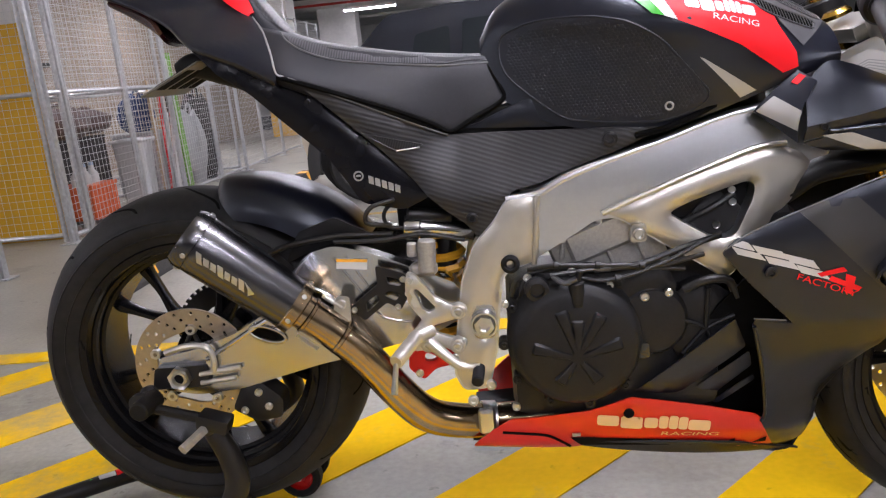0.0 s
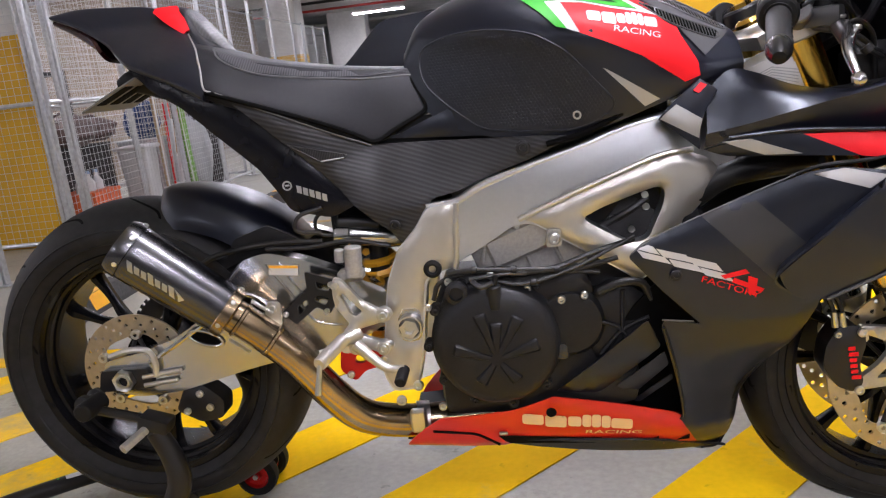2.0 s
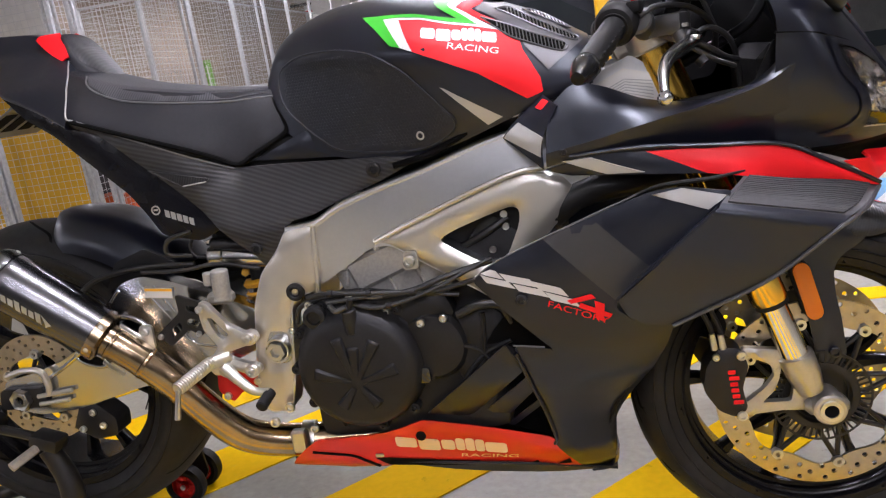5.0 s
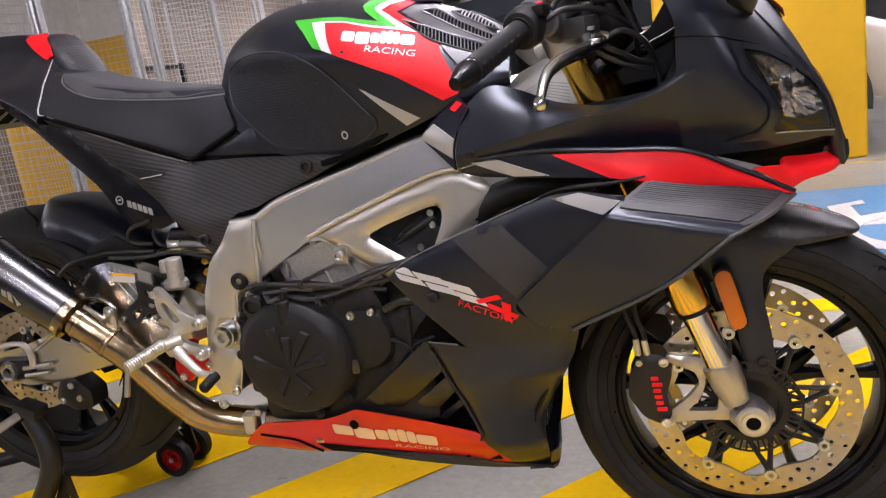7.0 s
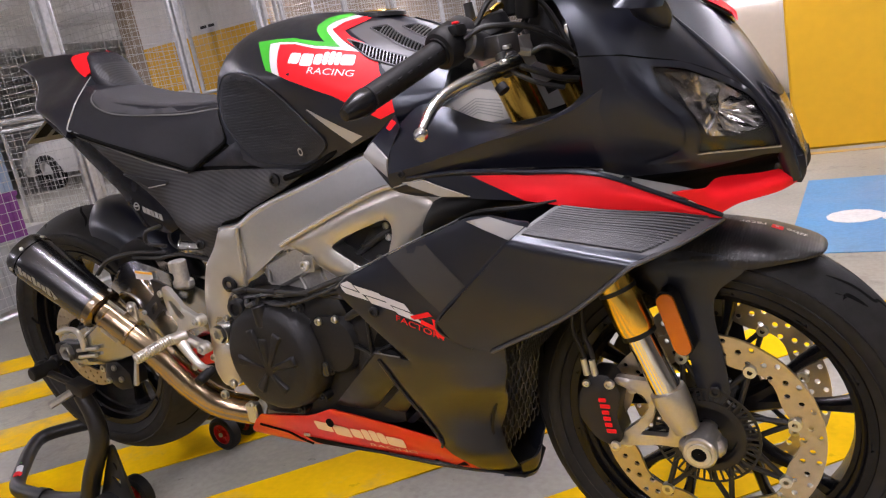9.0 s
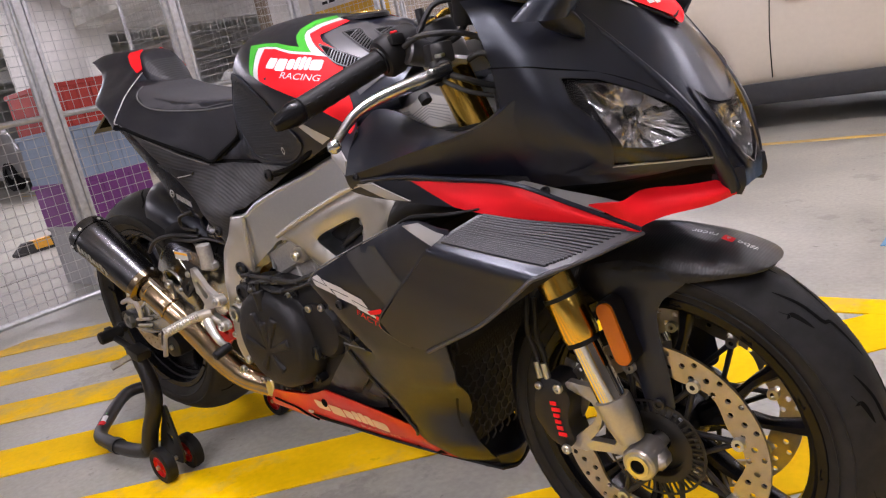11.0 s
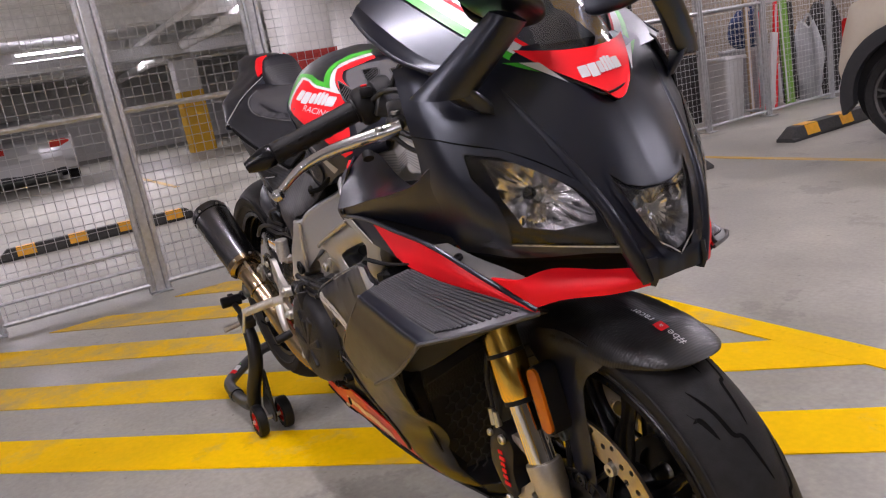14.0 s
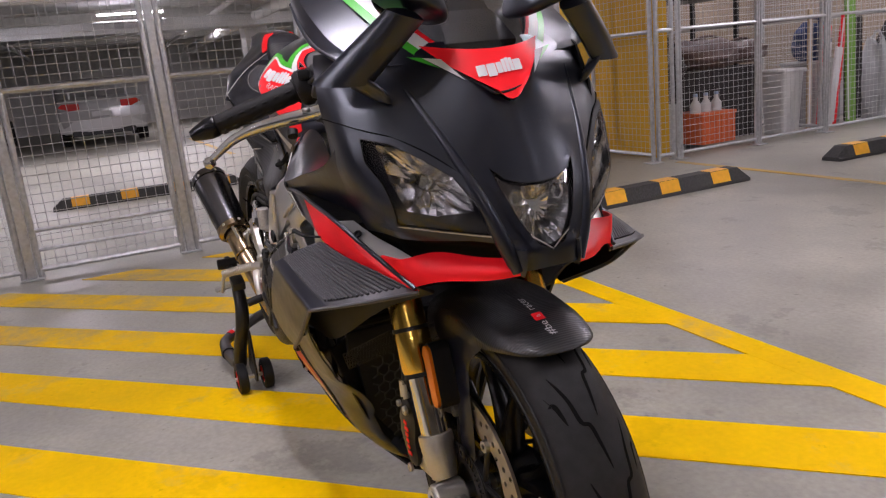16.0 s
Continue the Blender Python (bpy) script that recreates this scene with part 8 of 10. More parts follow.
def in_lamp(y, z, k=1.0):
    for o in OPEN:
        cy, cz = sum(p[0] for p in o) / len(o), sum(p[1] for p in o) / len(o)
        if inside([(cy + (a - cy) * k, cz + (b - cz) * k) for a, b in o], y, z):
            return True
    return False


bm = loft(B(), [[(x, y, z) for x, y in pts] for z, pts in NOSE], 12, 10, mirror=True)
full = bm.copy()
screen_cut = [(-0.062, 1.01), (-0.058, 0.955), (-0.035, 0.912), (0.0, 0.890), (0.035, 0.912), (0.058, 0.955), (0.062, 1.01)]
gone = [f for f in bm.faces if in_lamp(f.calc_center_median().y, f.calc_center_median().z) or inside(screen_cut, f.calc_center_median().y, f.calc_center_median().z)]
bmesh.ops.delete(bm, geom=gone, context="FACES")
# nose faces under the lamps, split off so near-black puts in their shade
mouth = bm.copy()
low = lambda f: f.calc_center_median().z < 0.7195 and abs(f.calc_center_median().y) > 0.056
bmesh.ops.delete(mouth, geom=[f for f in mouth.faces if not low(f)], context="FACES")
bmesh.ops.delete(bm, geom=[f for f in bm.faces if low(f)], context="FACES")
nose = part("nose_fairing", bm, M_BLACK, bike, "matt black nose fairing", smooth=50)
part("intake_mouth", mouth, M_GROOVE_SHADE, nose, "nose skin under the lamps, recess shade put in as near-black", smooth=50)
me = bpy.data.meshes.new("nose_form")
full.to_mesh(me)
full.free()
nose_skin = BVHTree.FromPolygons([v.co.copy() for v in me.vertices], [list(p.vertices) for p in me.polygons])
bpy.data.meshes.remove(me)


def grow(o, k):
    cy, cz = sum(p[0] for p in o) / len(o), sum(p[1] for p in o) / len(o)
    return [(cy + (a - cy) * k, cz + (b - cz) * k) for a, b in o]


def offset(o, d):
    """The outline moved outwards by d."""
    turn = 1 if sum(a[0] * b[1] - b[0] * a[1] for a, b in zip(o, o[1:] + o[:1])) > 0 else -1
    out = []
    for k in range(len(o)):
        p, q, r = Vector(o[k - 1]), Vector(o[k]), Vector(o[(k + 1) % len(o)])
        e, f = (q - p).normalized(), (r - q).normalized()
        n = (Vector((e.y, -e.x)) + Vector((f.y, -f.x))) * turn
        n = n / max(0.6, n.length_squared / 2)
        out.append((q.x + n.x * d, q.y + n.y * d))
    return out


M_BOWL = mat("lamp_reflector_silver", (0.78, 0.77, 0.78), 0.15, 1.0)
M_LAMPBLACK = mat("gloss_black_lamp_surround", (0.006, 0.006, 0.0075), 0.12, spec=0.18)
HEART = [(-0.180, 0.852), (-0.152, 0.844), (-0.126, 0.825), (-0.104, 0.802), (-0.090, 0.772), (-0.090, 0.756), (-0.130, 0.752), (-0.160, 0.760), (-0.174, 0.80)]
CORE = [(0.0, 0.782), (0.026, 0.784), (0.046, 0.792), (0.058, 0.804), (0.054, 0.782), (0.038, 0.738), (0.020, 0.710), (0.0, 0.703), (-0.020, 0.710), (-0.038, 0.738), (-0.054, 0.782), (-0.058, 0.804), (-0.046, 0.792), (-0.026, 0.784)]
FWD = dict(way=(-1, 0, 0), to=front, start=3.0)
for i, o in enumerate(OPEN):
    lamp = part("headlamp", decal(B(), grow(o, 1.01), nose_skin, off=-0.052, h=0.010, **FWD), M_LAMPBLACK, bike, "clear headlamp with chrome reflectors")
    # wall of the recess
    bm = B()
    ring = fillet(grow(o, 1.02), 0.006)
    loops = []
    for off in (0.0, -0.052):
        vs = []
        for a, b in ring:
            p, n, _, _ = nose_skin.ray_cast(Vector((3, a, b)), Vector((-1, 0, 0)))
            n = n if n.x > 0 else -n
            vs.append(bm.verts.new(p + n * off))
        loops.append(vs)
    for k in range(len(ring)):
        bm.faces.new((loops[0][k - 1], loops[0][k], loops[1][k], loops[1][k - 1]))
    part("housing", bm, M_LAMPBLACK, lamp)
    part("bezel", decal(B(), offset(o, 0.0065), nose_skin, off=0.0024, h=0.005, r=0.005, holes=[fillet(offset(o, -0.0028), 0.003)], **FWD), M_BLACK, lamp)
    part("bezel_line", decal(B(), offset(o, -0.0020), nose_skin, off=0.0036, h=0.008, r=0.003, holes=[fillet(offset(o, -0.0032), 0.003)], **FWD), M_SATIN, lamp)
    foot_line = [(-0.074, 0.727), (-0.121, 0.736), (-0.164, 0.7445), (-0.165, 0.7425), (-0.121, 0.7338), (-0.074, 0.7248)] if i < 2 else [(-0.030, 0.722), (0.0, 0.7005), (0.030, 0.722), (0.028, 0.7185), (0.0, 0.6985), (-0.028, 0.7185)]
    part("lens_trim", decal(B(), [(a if i != 1 else -a, b) for a, b in foot_line], nose_skin, off=0.0036, h=0.008, **FWD), M_SILVERD, lamp, "thin bright trim line")
    lens = part("lens", decal(B(), grow(o, 0.98), nose_skin, off=0.0022, h=0.010, r=0.006, **FWD), M_GLASS, lamp, "clear lens")
    lens.visible_shadow = False
    s = -1 if i == 0 else 1
    o = CORE if i == 2 else [(a if i == 0 else -a, b) for a, b in HEART]
    part("surround", decal(B(), grow(OPEN[i], 0.97), nose_skin, off=-0.009, h=0.008, holes=[grow(o, 0.97)], **FWD), M_LAMPBLACK, lamp, "gloss black surround")
    # deep bowl, its wall cut into upright facets
    focus = (s * 0.138, 0.800) if i < 2 else (0.0, 0.762)
    rim = []
    for k in range(len(o)):
        (a0, b0), (a1, b1) = o[k - 1], o[k]
        rim += [(a0 + (a1 - a0) * w / 4, b0 + (b1 - b0) * w / 4) for w in range(4)]
    bm = B()
    rings = []
    for w in (1.0, 0.82, 0.62, 0.42, 0.22):
        ring = []
        for k, (a, b) in enumerate(rim):
            y, z = focus[0] + (a - focus[0]) * w, focus[1] + (b - focus[1]) * w
            q, n, _, _ = nose_skin.ray_cast(Vector((3, y, z)), Vector((-1, 0, 0)))
            n = n if n.x > 0 else -n
            ring.append(bm.verts.new(q - n * (0.0095 + 0.030 * (1 - w ** 1.6) + (0.0022 if (k // 2) % 2 and 0.3 < w < 0.95 else 0.0))))
        rings.append(ring)
    for r0, r1 in zip(rings, rings[1:]):
        for k in range(len(rim)):
            bm.faces.new((r0[k - 1], r0[k], r1[k], r1[k - 1]))
    mid = bm.verts.new(sum((v.co for v in rings[-1]), Vector()) / len(rim))
    for k in range(len(rim)):
        bm.faces.new((rings[-1][k - 1], rings[-1][k], mid))
    bmesh.ops.recalc_face_normals(bm, faces=bm.faces)
    part("reflector", bm, M_BOWL, lamp, "faceted silver reflector", smooth=0)
    spots = [(s * 0.138, 0.800)] if i < 2 else [(-0.030, 0.770), (0.030, 0.770)]
    for a, b in spots:
        p, n, _, _ = nose_skin.ray_cast(Vector((3, a, b)), Vector((-1, 0, 0)))
        n = n if n.x > 0 else -n
        ax = (n + Vector((1, 0, 0))).normalized()
        at = p - n * 0.014
        side_way = ax.cross(Vector((0, 0, 1))).normalized()
        up_way = side_way.cross(ax)
        part("bulb_cap", lathe(B(), [(-0.020, 0.0115), (-0.006, 0.0125), (-0.003, 0.0115), (-0.004, 0.0085), (-0.012, 0.007), (-0.012, 0.0001)], at, ax, 6), M_MACH, lamp, "six-sided bulb cap", smooth=0)
        if i == 2:
            continue
        for k in range(3):
            d = side_way * math.cos(2.1 * k + 0.5) + up_way * math.sin(2.1 * k + 0.5)
            part("cap_bracket", tube(B(), [at + d * 0.008 - ax * 0.006, at + d * 0.017 - ax * 0.010, at + d * 0.024 - ax * 0.022], [0.0028, 0.0022, 0.0018], 6, 3), M_MACH, lamp)
        # dark bead beside the cap stands in for a round dark reflection
        part("side_bulb", lathe(B(), [(-0.012, 0.004), (-0.004, 0.0085), (0.002, 0.0075), (0.005, 0.0001)], at + side_way * 0.006 * s - Vector((0, 0, -0.006)) + Vector((0, s * 0.021, 0)), ax, 20), M_LAMPGLASS, lamp, "dark round bead, a reflection put in as a shape")
    if i < 2:
        # bright ticks along the upper rim of the lamp
        for k in range(9):
            w = k / 8
            q, n, _, _ = nose_skin.ray_cast(Vector((3, s * (0.186 - 0.060 * w), 0.8515 - 0.0175 * w - 0.008 * w * w)), Vector((-1, 0, 0)))
            if q and k != 4:
                n = n if n.x > 0 else -n
                q = q - n * 0.0075
                part("tick", box(B(), (-0.0006, -0.0016, -0.0007), (0.0006, 0.0016, 0.0007), 0.0, Matrix.Translation(q)), M_BOWL, lamp)
# ridges that run down to the beaks
for s in (-1, 1):
    pts = []
    for y, z in ((0.128, 0.925), (0.112, 0.875), (0.094, 0.82), (0.077, 0.765), (0.060, 0.715), (0.045, 0.676)):
        p, n, _, _ = nose_skin.ray_cast(Vector((3, s * y, z)), Vector((-1, 0, 0)))
        pts.append(p + Vector((-0.003, 0, 0)))
    part("nose_ridge", tube(B(), pts, [0.003, 0.005, 0.007, 0.009, 0.011, 0.010], 12), M_BLACK, nose, smooth=60)
# shoulder seam across the side of the nose
pts = [Vector((1.350, -0.2165, 0.886))]
for y, z in ((-0.213, 0.883), (-0.205, 0.878), (-0.196, 0.873), (-0.180, 0.866), (-0.158, 0.857), (-0.128, 0.837), (-0.100, 0.810), (-0.082, 0.778)):
    p, n, _, _ = nose_skin.ray_cast(Vector((3, y, z)), Vector((-1, 0, 0)))
    if p:
        pts.append(p + Vector((0.0003, -0.0003, 0)))
part("nose_seam", flip(tube(B(), pts, 0.0010, 6)), M_GROOVE_SHADE, nose)
# red lip under the lamps
LIP = [[(1.560, -0.042, 0.691), (1.573, -0.044, 0.681), (1.572, -0.042, 0.670)], [(1.528, -0.080, 0.694), (1.547, -0.086, 0.680), (1.550, -0.084, 0.667)], [(1.485, -0.122, 0.701), (1.505, -0.132, 0.683), (1.511, -0.130, 0.667)], [(1.477, -0.172, 0.699), (1.484, -0.166, 0.681), (1.490, -0.157, 0.661)], [(1.440, -0.186, 0.699), (1.462, -0.176, 0.684), (1.489, -0.160, 0.659)]]
part("red_lip", flip(loft(B(), LIP, 6, 5, thick=0.004)), M_RED, nose, "bright red lower lip", smooth=50)
part("lip_screw", bolt(B(), (1.388, -0.197, 0.7225), (0.3, -0.5, 0.8), 0.0065, 0.004), M_SATIN, nose)
part("wing_root", flip(loft(B(), [[(1.345, -0.211, 0.7385), (1.349, -0.203, 0.738), (1.353, -0.190, 0.737)], [(1.385, -0.2035, 0.7205), (1.391, -0.193, 0.720), (1.399, -0.176, 0.719)], [(1.420, -0.189, 0.7025), (1.429, -0.175, 0.7025), (1.440, -0.156, 0.702)], [(1.450, -0.176, 0.6865), (1.460, -0.162, 0.688), (1.469, -0.143, 0.689)]], 5, 4, thick=0.003)), M_SILVERD, nose, "silver grey shelf over the wing root", smooth=50)
# beak tips
for s in (-1, 1):
    part("beak", loft(B(), [[(1.55, s * 0.030, 0.705), (1.582, s * 0.040, 0.705), (1.560, s * 0.058, 0.705)], [(1.555, s * 0.034, 0.685), (1.583, s * 0.041, 0.683), (1.562, s * 0.052, 0.685)], [(1.562, s * 0.039, 0.670), (1.576, s * 0.042, 0.668), (1.566, s * 0.046, 0.670)]], 4, 3, thick=0.004), M_BLACK, nose, smooth=50)

# ---- screen, ears and mirrors
SCR = [(0.887, 1.503, 0.018, 0.003), (0.898, 1.496, 0.034, 0.008), (0.926, 1.477, 0.068, 0.024), (0.954, 1.456, 0.092, 0.036), (1.01, 1.408, 0.108, 0.055), (1.07, 1.345, 0.122, 0.068), (1.13, 1.265, 0.135, 0.075)]


def screen_row(z, x, w, back, lift=0.0):
    return [(x - back * (t * t) + lift * 0.8, w * t, z + 0.012 * t * t + lift * 0.5) for t in (0, 0.35, 0.7, 1.0)]


screen = part("windscreen", loft(B(), [screen_row(*r) for r in SCR], 6, 5, mirror=True, thick=0.003), M_SCREEN, bike, "clear smoked windscreen with red base", smooth=60)
screen.visible_shadow = False
part("screen_base", loft(B(), [screen_row(*r, 0.0065) for r in SCR[:4]], 6, 5, mirror=True), M_RED, screen, "red film on the screen's base", smooth=60)
bm = B()
base_skin = skin(screen.children[0])
for o in letters(-0.036, 0.921, 0.034, 0.926, 0.018, 0.1, LOGO):
    decal(bm, o, base_skin, way=(-1, 0, 0), to=front, start=3.0, off=0.0012, h=0.004, r=0.0015)
part("logo_bar", bm, M_WHITE, screen, "white maker's mark as rounded bars")
part("screen_edge", tube(B(), [(p[0] + 0.003, p[1] * s, p[2]) for s, rows in ((-1, SCR[::-1]), (1, SCR[1:])) for p in [screen_row(*r)[-1] for r in rows]], 0.0018, 6, 6), M_BLACKIN, screen)

# inner edge, crisp fold and lower edge of the cowl, front to rear
COWL_IN = [Vector(p) for p in ((1.462, -0.040, 0.938), (1.408, -0.086, 0.992), (1.336, -0.122, 1.050), (1.255, -0.150, 1.105))]
COWL_OUT = [Vector(p) for p in ((1.392, -0.196, 0.960), (1.335, -0.210, 0.985), (1.265, -0.207, 1.020), (1.208, -0.200, 1.052))]
COWL_FOLD = [a.lerp(b, 0.74) + Vector(d) for a, b, d in zip(COWL_IN, COWL_OUT, ((0.004, -0.006, -0.004), (0.009, -0.013, -0.002), (0.010, -0.013, -0.001), (0.008, -0.010, 0.0)))]
EAR = [[a, a.lerp(f, 0.33), a.lerp(f, 0.67), f] for a, f in zip(COWL_IN, COWL_FOLD)]
ear = part("screen_cowl", flip(loft(B(), EAR, 6, 5, thick=0.005)), M_BLACK, bike, "matt black cowl beside the screen", smooth=50)
part("cowl_flange", flip(loft(B(), [[f, f.lerp(b, 0.5) + Vector((0.001, -0.002, -0.001)), b] for f, b in zip(COWL_FOLD, COWL_OUT)], 6, 4, thick=0.004)), M_BLACK, ear, "turned-in lower flange", smooth=50)
part("cowl_lip", flip(tube(B(), COWL_OUT, [0.002, 0.003, 0.003, 0.002], 10)), M_BLACK, ear, smooth=60)


def ear_band(u0, u1, name, m, label):
    rows = []
    for r in EAR:
        P = spline(r, 10)
        n = len(P) - 1
        rows.append([P[round(n * (u0 + (u1 - u0) * k / 3))] + Vector((0.001, -0.0016, 0.0022)) for k in range(4)])
    part(name, flip(loft(B(), rows, 6, 2)), m, ear, label)


ear_band(0.0, 0.08, "red_band", M_RED, "red edge band")
ear_band(0.08, 0.25, "white_band", M_WHITE, "white edge band")
ear_band(0.25, 0.40, "green_band", M_GREEN, "green edge band")
bm = B()
for s in (-1, 1):
    bolt(bm, (1.372, s * 0.125, 1.005), (0.4, s * 0.6, 0.7), 0.006, 0.003)
part("cowl_screw", bm, M_SATIN, ear)
# tips of the bands on the nose
for name, m, tip in (("white_band", M_WHITE, [(0.072, 0.948), (0.094, 0.952), (0.074, 0.936), (0.052, 0.918)]), ("green_band", M_GREEN, [(0.094, 0.952), (0.112, 0.955), (0.092, 0.944), (0.076, 0.936)])):
    bm = B()
    for s in (-1, 1):
        decal(bm, [(s * y, z) for y, z in tip], nose_skin, way=(-1, 0, 0), to=front, start=3.0, off=0.002, h=0.006)
    part(name, bm, m, nose)

for s in (-1, 1):
    rings = []
    for x, k, dy in ((1.405, 0.90, -0.004), (1.409, 1.0, 0.0), (1.440, 1.02, 0.0), (1.470, 0.90, 0.004), (1.492, 0.62, 0.010), (1.500, 0.20, 0.014)):
        ring = []
        for i in range(16):
            t = 2 * math.pi * i / 16
            a, b = 0.060 * k * math.copysign(abs(math.cos(t)) ** 0.75, math.cos(t)), 0.038 * k * math.copysign(abs(math.sin(t)) ** 0.75, math.sin(t))
            ring.append((x + 0.1 * a, s * (0.112 + dy + a * 0.92 + b * 0.38), 1.040 + b * 0.92 + a * 0.36))
        rings.append(ring)
    mir = part("mirror", cap_ends(loft(B(), rings, 4, 2, closed=True)), M_BLACK, bike, "matt black mirror on a blade arm", smooth=60)
    bm = loft(B(), [[(x, -y * s, z) for x, y, z in ring] for ring in ([(1.412, -0.240, 0.934), (1.446, -0.216, 0.926), (1.450, -0.170, 0.928), (1.410, -0.195, 0.945)], [(1.445, -0.197, 0.974), (1.468, -0.181, 0.962), (1.466, -0.141, 0.960), (1.440, -0.156, 0.974)], [(1.472, -0.150, 1.016), (1.488, -0.138, 1.006), (1.480, -0.104, 0.998), (1.462, -0.116, 1.014)])], 6, 4, closed=True)
    part("arm", cap_ends(bm), M_BLACK, mir, "blade-shaped mirror arm", smooth=50)
    bm = loft(B(), [[(x, y * s, z) for x, y, z in r] for r in ([(1.415, -0.190, 0.930), (1.43, -0.205, 0.935), (1.455, -0.185, 0.935), (1.45, -0.165, 0.925)], [(1.42, -0.182, 0.918), (1.437, -0.188, 0.922), (1.458, -0.168, 0.918), (1.45, -0.152, 0.911)], [(1.438, -0.162, 0.903), (1.445, -0.165, 0.903), (1.452, -0.155, 0.900), (1.448, -0.147, 0.898)])], 5, 3, closed=True)
    part("foot", cap_ends(bm), M_BLACK, mir, smooth=50)
    part("glass", lathe(B(), [(0.0, 0.0001), (0.0, 0.033)], (1.403, s * 0.112, 1.040), (-1, s * 0.1, 0), 24), M_CHROME, mir, "mirror glass")

# ---- fork, yokes and front brakes
FB, FT = Vector((1.388, 0, 0.370)), Vector((1.188, 0, 0.945))
fd = (FT - FB).normalized()


def on_fork(z, y):
    p = FB + (FT - FB) * ((z - FB.z) / (FT.z - FB.z))
    return Vector((p.x, y, p.z))


for s in (-1, 1):
    y = 0.112 * s
    leg = part("fork_leg", cyl(B(), on_fork(0.545, y), on_fork(0.95, y), 0.0275, 0.0275, 32, 0.003), M_GOLD, bike, "gold anodised upside-down fork leg")
    part("fork_sleeve", lathe(B(), [(0.0, 0.0225), (0.0, 0.0262), (0.008, 0.0285), (0.06, 0.0285), (0.07, 0.0275)], on_fork(0.480, y), fd, 32), M_GOLD, leg, "gold lower sleeve")
    part("fork_band", cyl(B(), on_fork(0.542, y), on_fork(0.548, y), 0.0292, n=32), M_SATIN, leg, "dark band")
    part("fork_seal", cyl(B(), on_fork(0.473, y), on_fork(0.481, y), 0.0262, n=32), M_BLACKIN, leg)
    part("stanchion", cyl(B(), on_fork(0.36, y), on_fork(0.49, y), 0.0215, n=32), M_CHROMEROD, leg, "polished stanchion")
    part("fork_cap", cyl(B(), on_fork(0.95, y), on_fork(0.962, y), 0.020, 0.018, 6), M_GOLD, leg)
    bm = lathe(B(), [(-0.05, 0.020), (-0.02, 0.026), (0.012, 0.0275), (0.018, 0.0265), (0.018, 0.0215)], on_fork(0.37, y), fd, 28)
    cyl(bm, (1.425, y * 0.82, 0.300), (1.425, y * 1.27, 0.300), 0.026, 0.025, 28, 0.003)
    box(bm, (1.392, y - 0.018, 0.285), (1.458, y + 0.018, 0.312), 0.008)
    ft = part("fork_foot", bm, M_FORKFOOT, leg, "grey cast fork foot", smooth=40)
    part("axle_end", lathe(B(), [(0.004, 0.011), (-0.002, 0.011), (-0.002, 0.017), (0.006, 0.018)], (1.425, y * 1.28, 0.300), (0, -s, 0), 28), M_BOLT, leg, "hollow steel axle end")
    part("axle_bore", lathe(B(), [(0.0, 0.0001), (0.0, 0.011)], (1.425, y * 1.275, 0.300), (0, -s, 0), 20), M_GROOVE_SHADE, leg)
    # radial bracket and caliper
    yb = 0.113 * s
    BR = [(1.402, 0.372), (1.395, 0.39), (1.34, 0.398), (1.305, 0.402), (1.300, 0.392), (1.345, 0.372), (1.352, 0.352), (1.335, 0.33), (1.30, 0.302), (1.285, 0.288), (1.30, 0.284), (1.36, 0.29), (1.41, 0.288)]
    bm = plate(B(), BR, yb, 0.016 * (1 if s < 0 else -1), [[(1.385, 0.362), (1.362, 0.366), (1.358, 0.345), (1.35, 0.325), (1.33, 0.305), (1.375, 0.305)]], h=0.012, r=0.006, rim=0.003, rim_w=0.006)
    part("caliper_bracket", bm, M_FORKFOOT, leg, "cast caliper bracket")
    CA = [(1.262, 0.298), (1.240, 0.335), (1.246, 0.375), (1.268, 0.408), (1.300, 0.405), (1.312, 0.375), (1.300, 0.335), (1.308, 0.300), (1.29, 0.284)]
    cal = part("front_caliper", plate(B(), CA, yb + 0.010 * s, -0.052 * s, h=0.014, r=0.010, rim=0.006, rim_w=0.010), M_SATIN, bike, "black radial brake caliper with red lettering", smooth=40)
    bm = B()
    for i in range(6):
        z0 = 0.312 + i * 0.0105
        box(bm, (1.284 - i * 0.0012, yb + 0.0105 * s, z0), (1.296 - i * 0.0012 + (0.004 if i in (0, 4) else 0), yb + 0.0125 * s, z0 + 0.0072), 0.001)
    part("maker_bar", bm, M_RED, cal, "red maker's bars")
    bm = B()
    for x, z in ((1.300, 0.397), (1.296, 0.292)):
        bolt(bm, (x, yb + 0.012 * s, z), (0, s, 0), 0.008)
    bolt(bm, (1.262, yb + 0.008 * s, 0.395), (0, s, 0), 0.006)
    part("caliper_bolt", bm, M_BOLT, cal)
    bm = tube(B(), [(1.262, yb, 0.405), (1.258, yb - 0.005 * s, 0.44), (1.245, yb - 0.01 * s, 0.48), (1.25, yb - 0.02 * s, 0.53), (1.25, 0.06 * s, 0.62)], 0.0042, 8)
    tube(bm, [(1.275, yb, 0.405), (1.272, yb - 0.005 * s, 0.44), (1.262, yb - 0.01 * s, 0.47), (1.262, yb - 0.02 * s, 0.53)], 0.0042, 8)
    part("brake_hose", bm, M_CABLE, cal)
    bm = cyl(B(), (1.262, yb, 0.405), (1.259, yb, 0.432), 0.006, 0.005, 10)
    cyl(bm, (1.275, yb, 0.405), (1.272, yb, 0.430), 0.006, 0.005, 10)
    part("hose_union", bm, M_BOLT, cal)
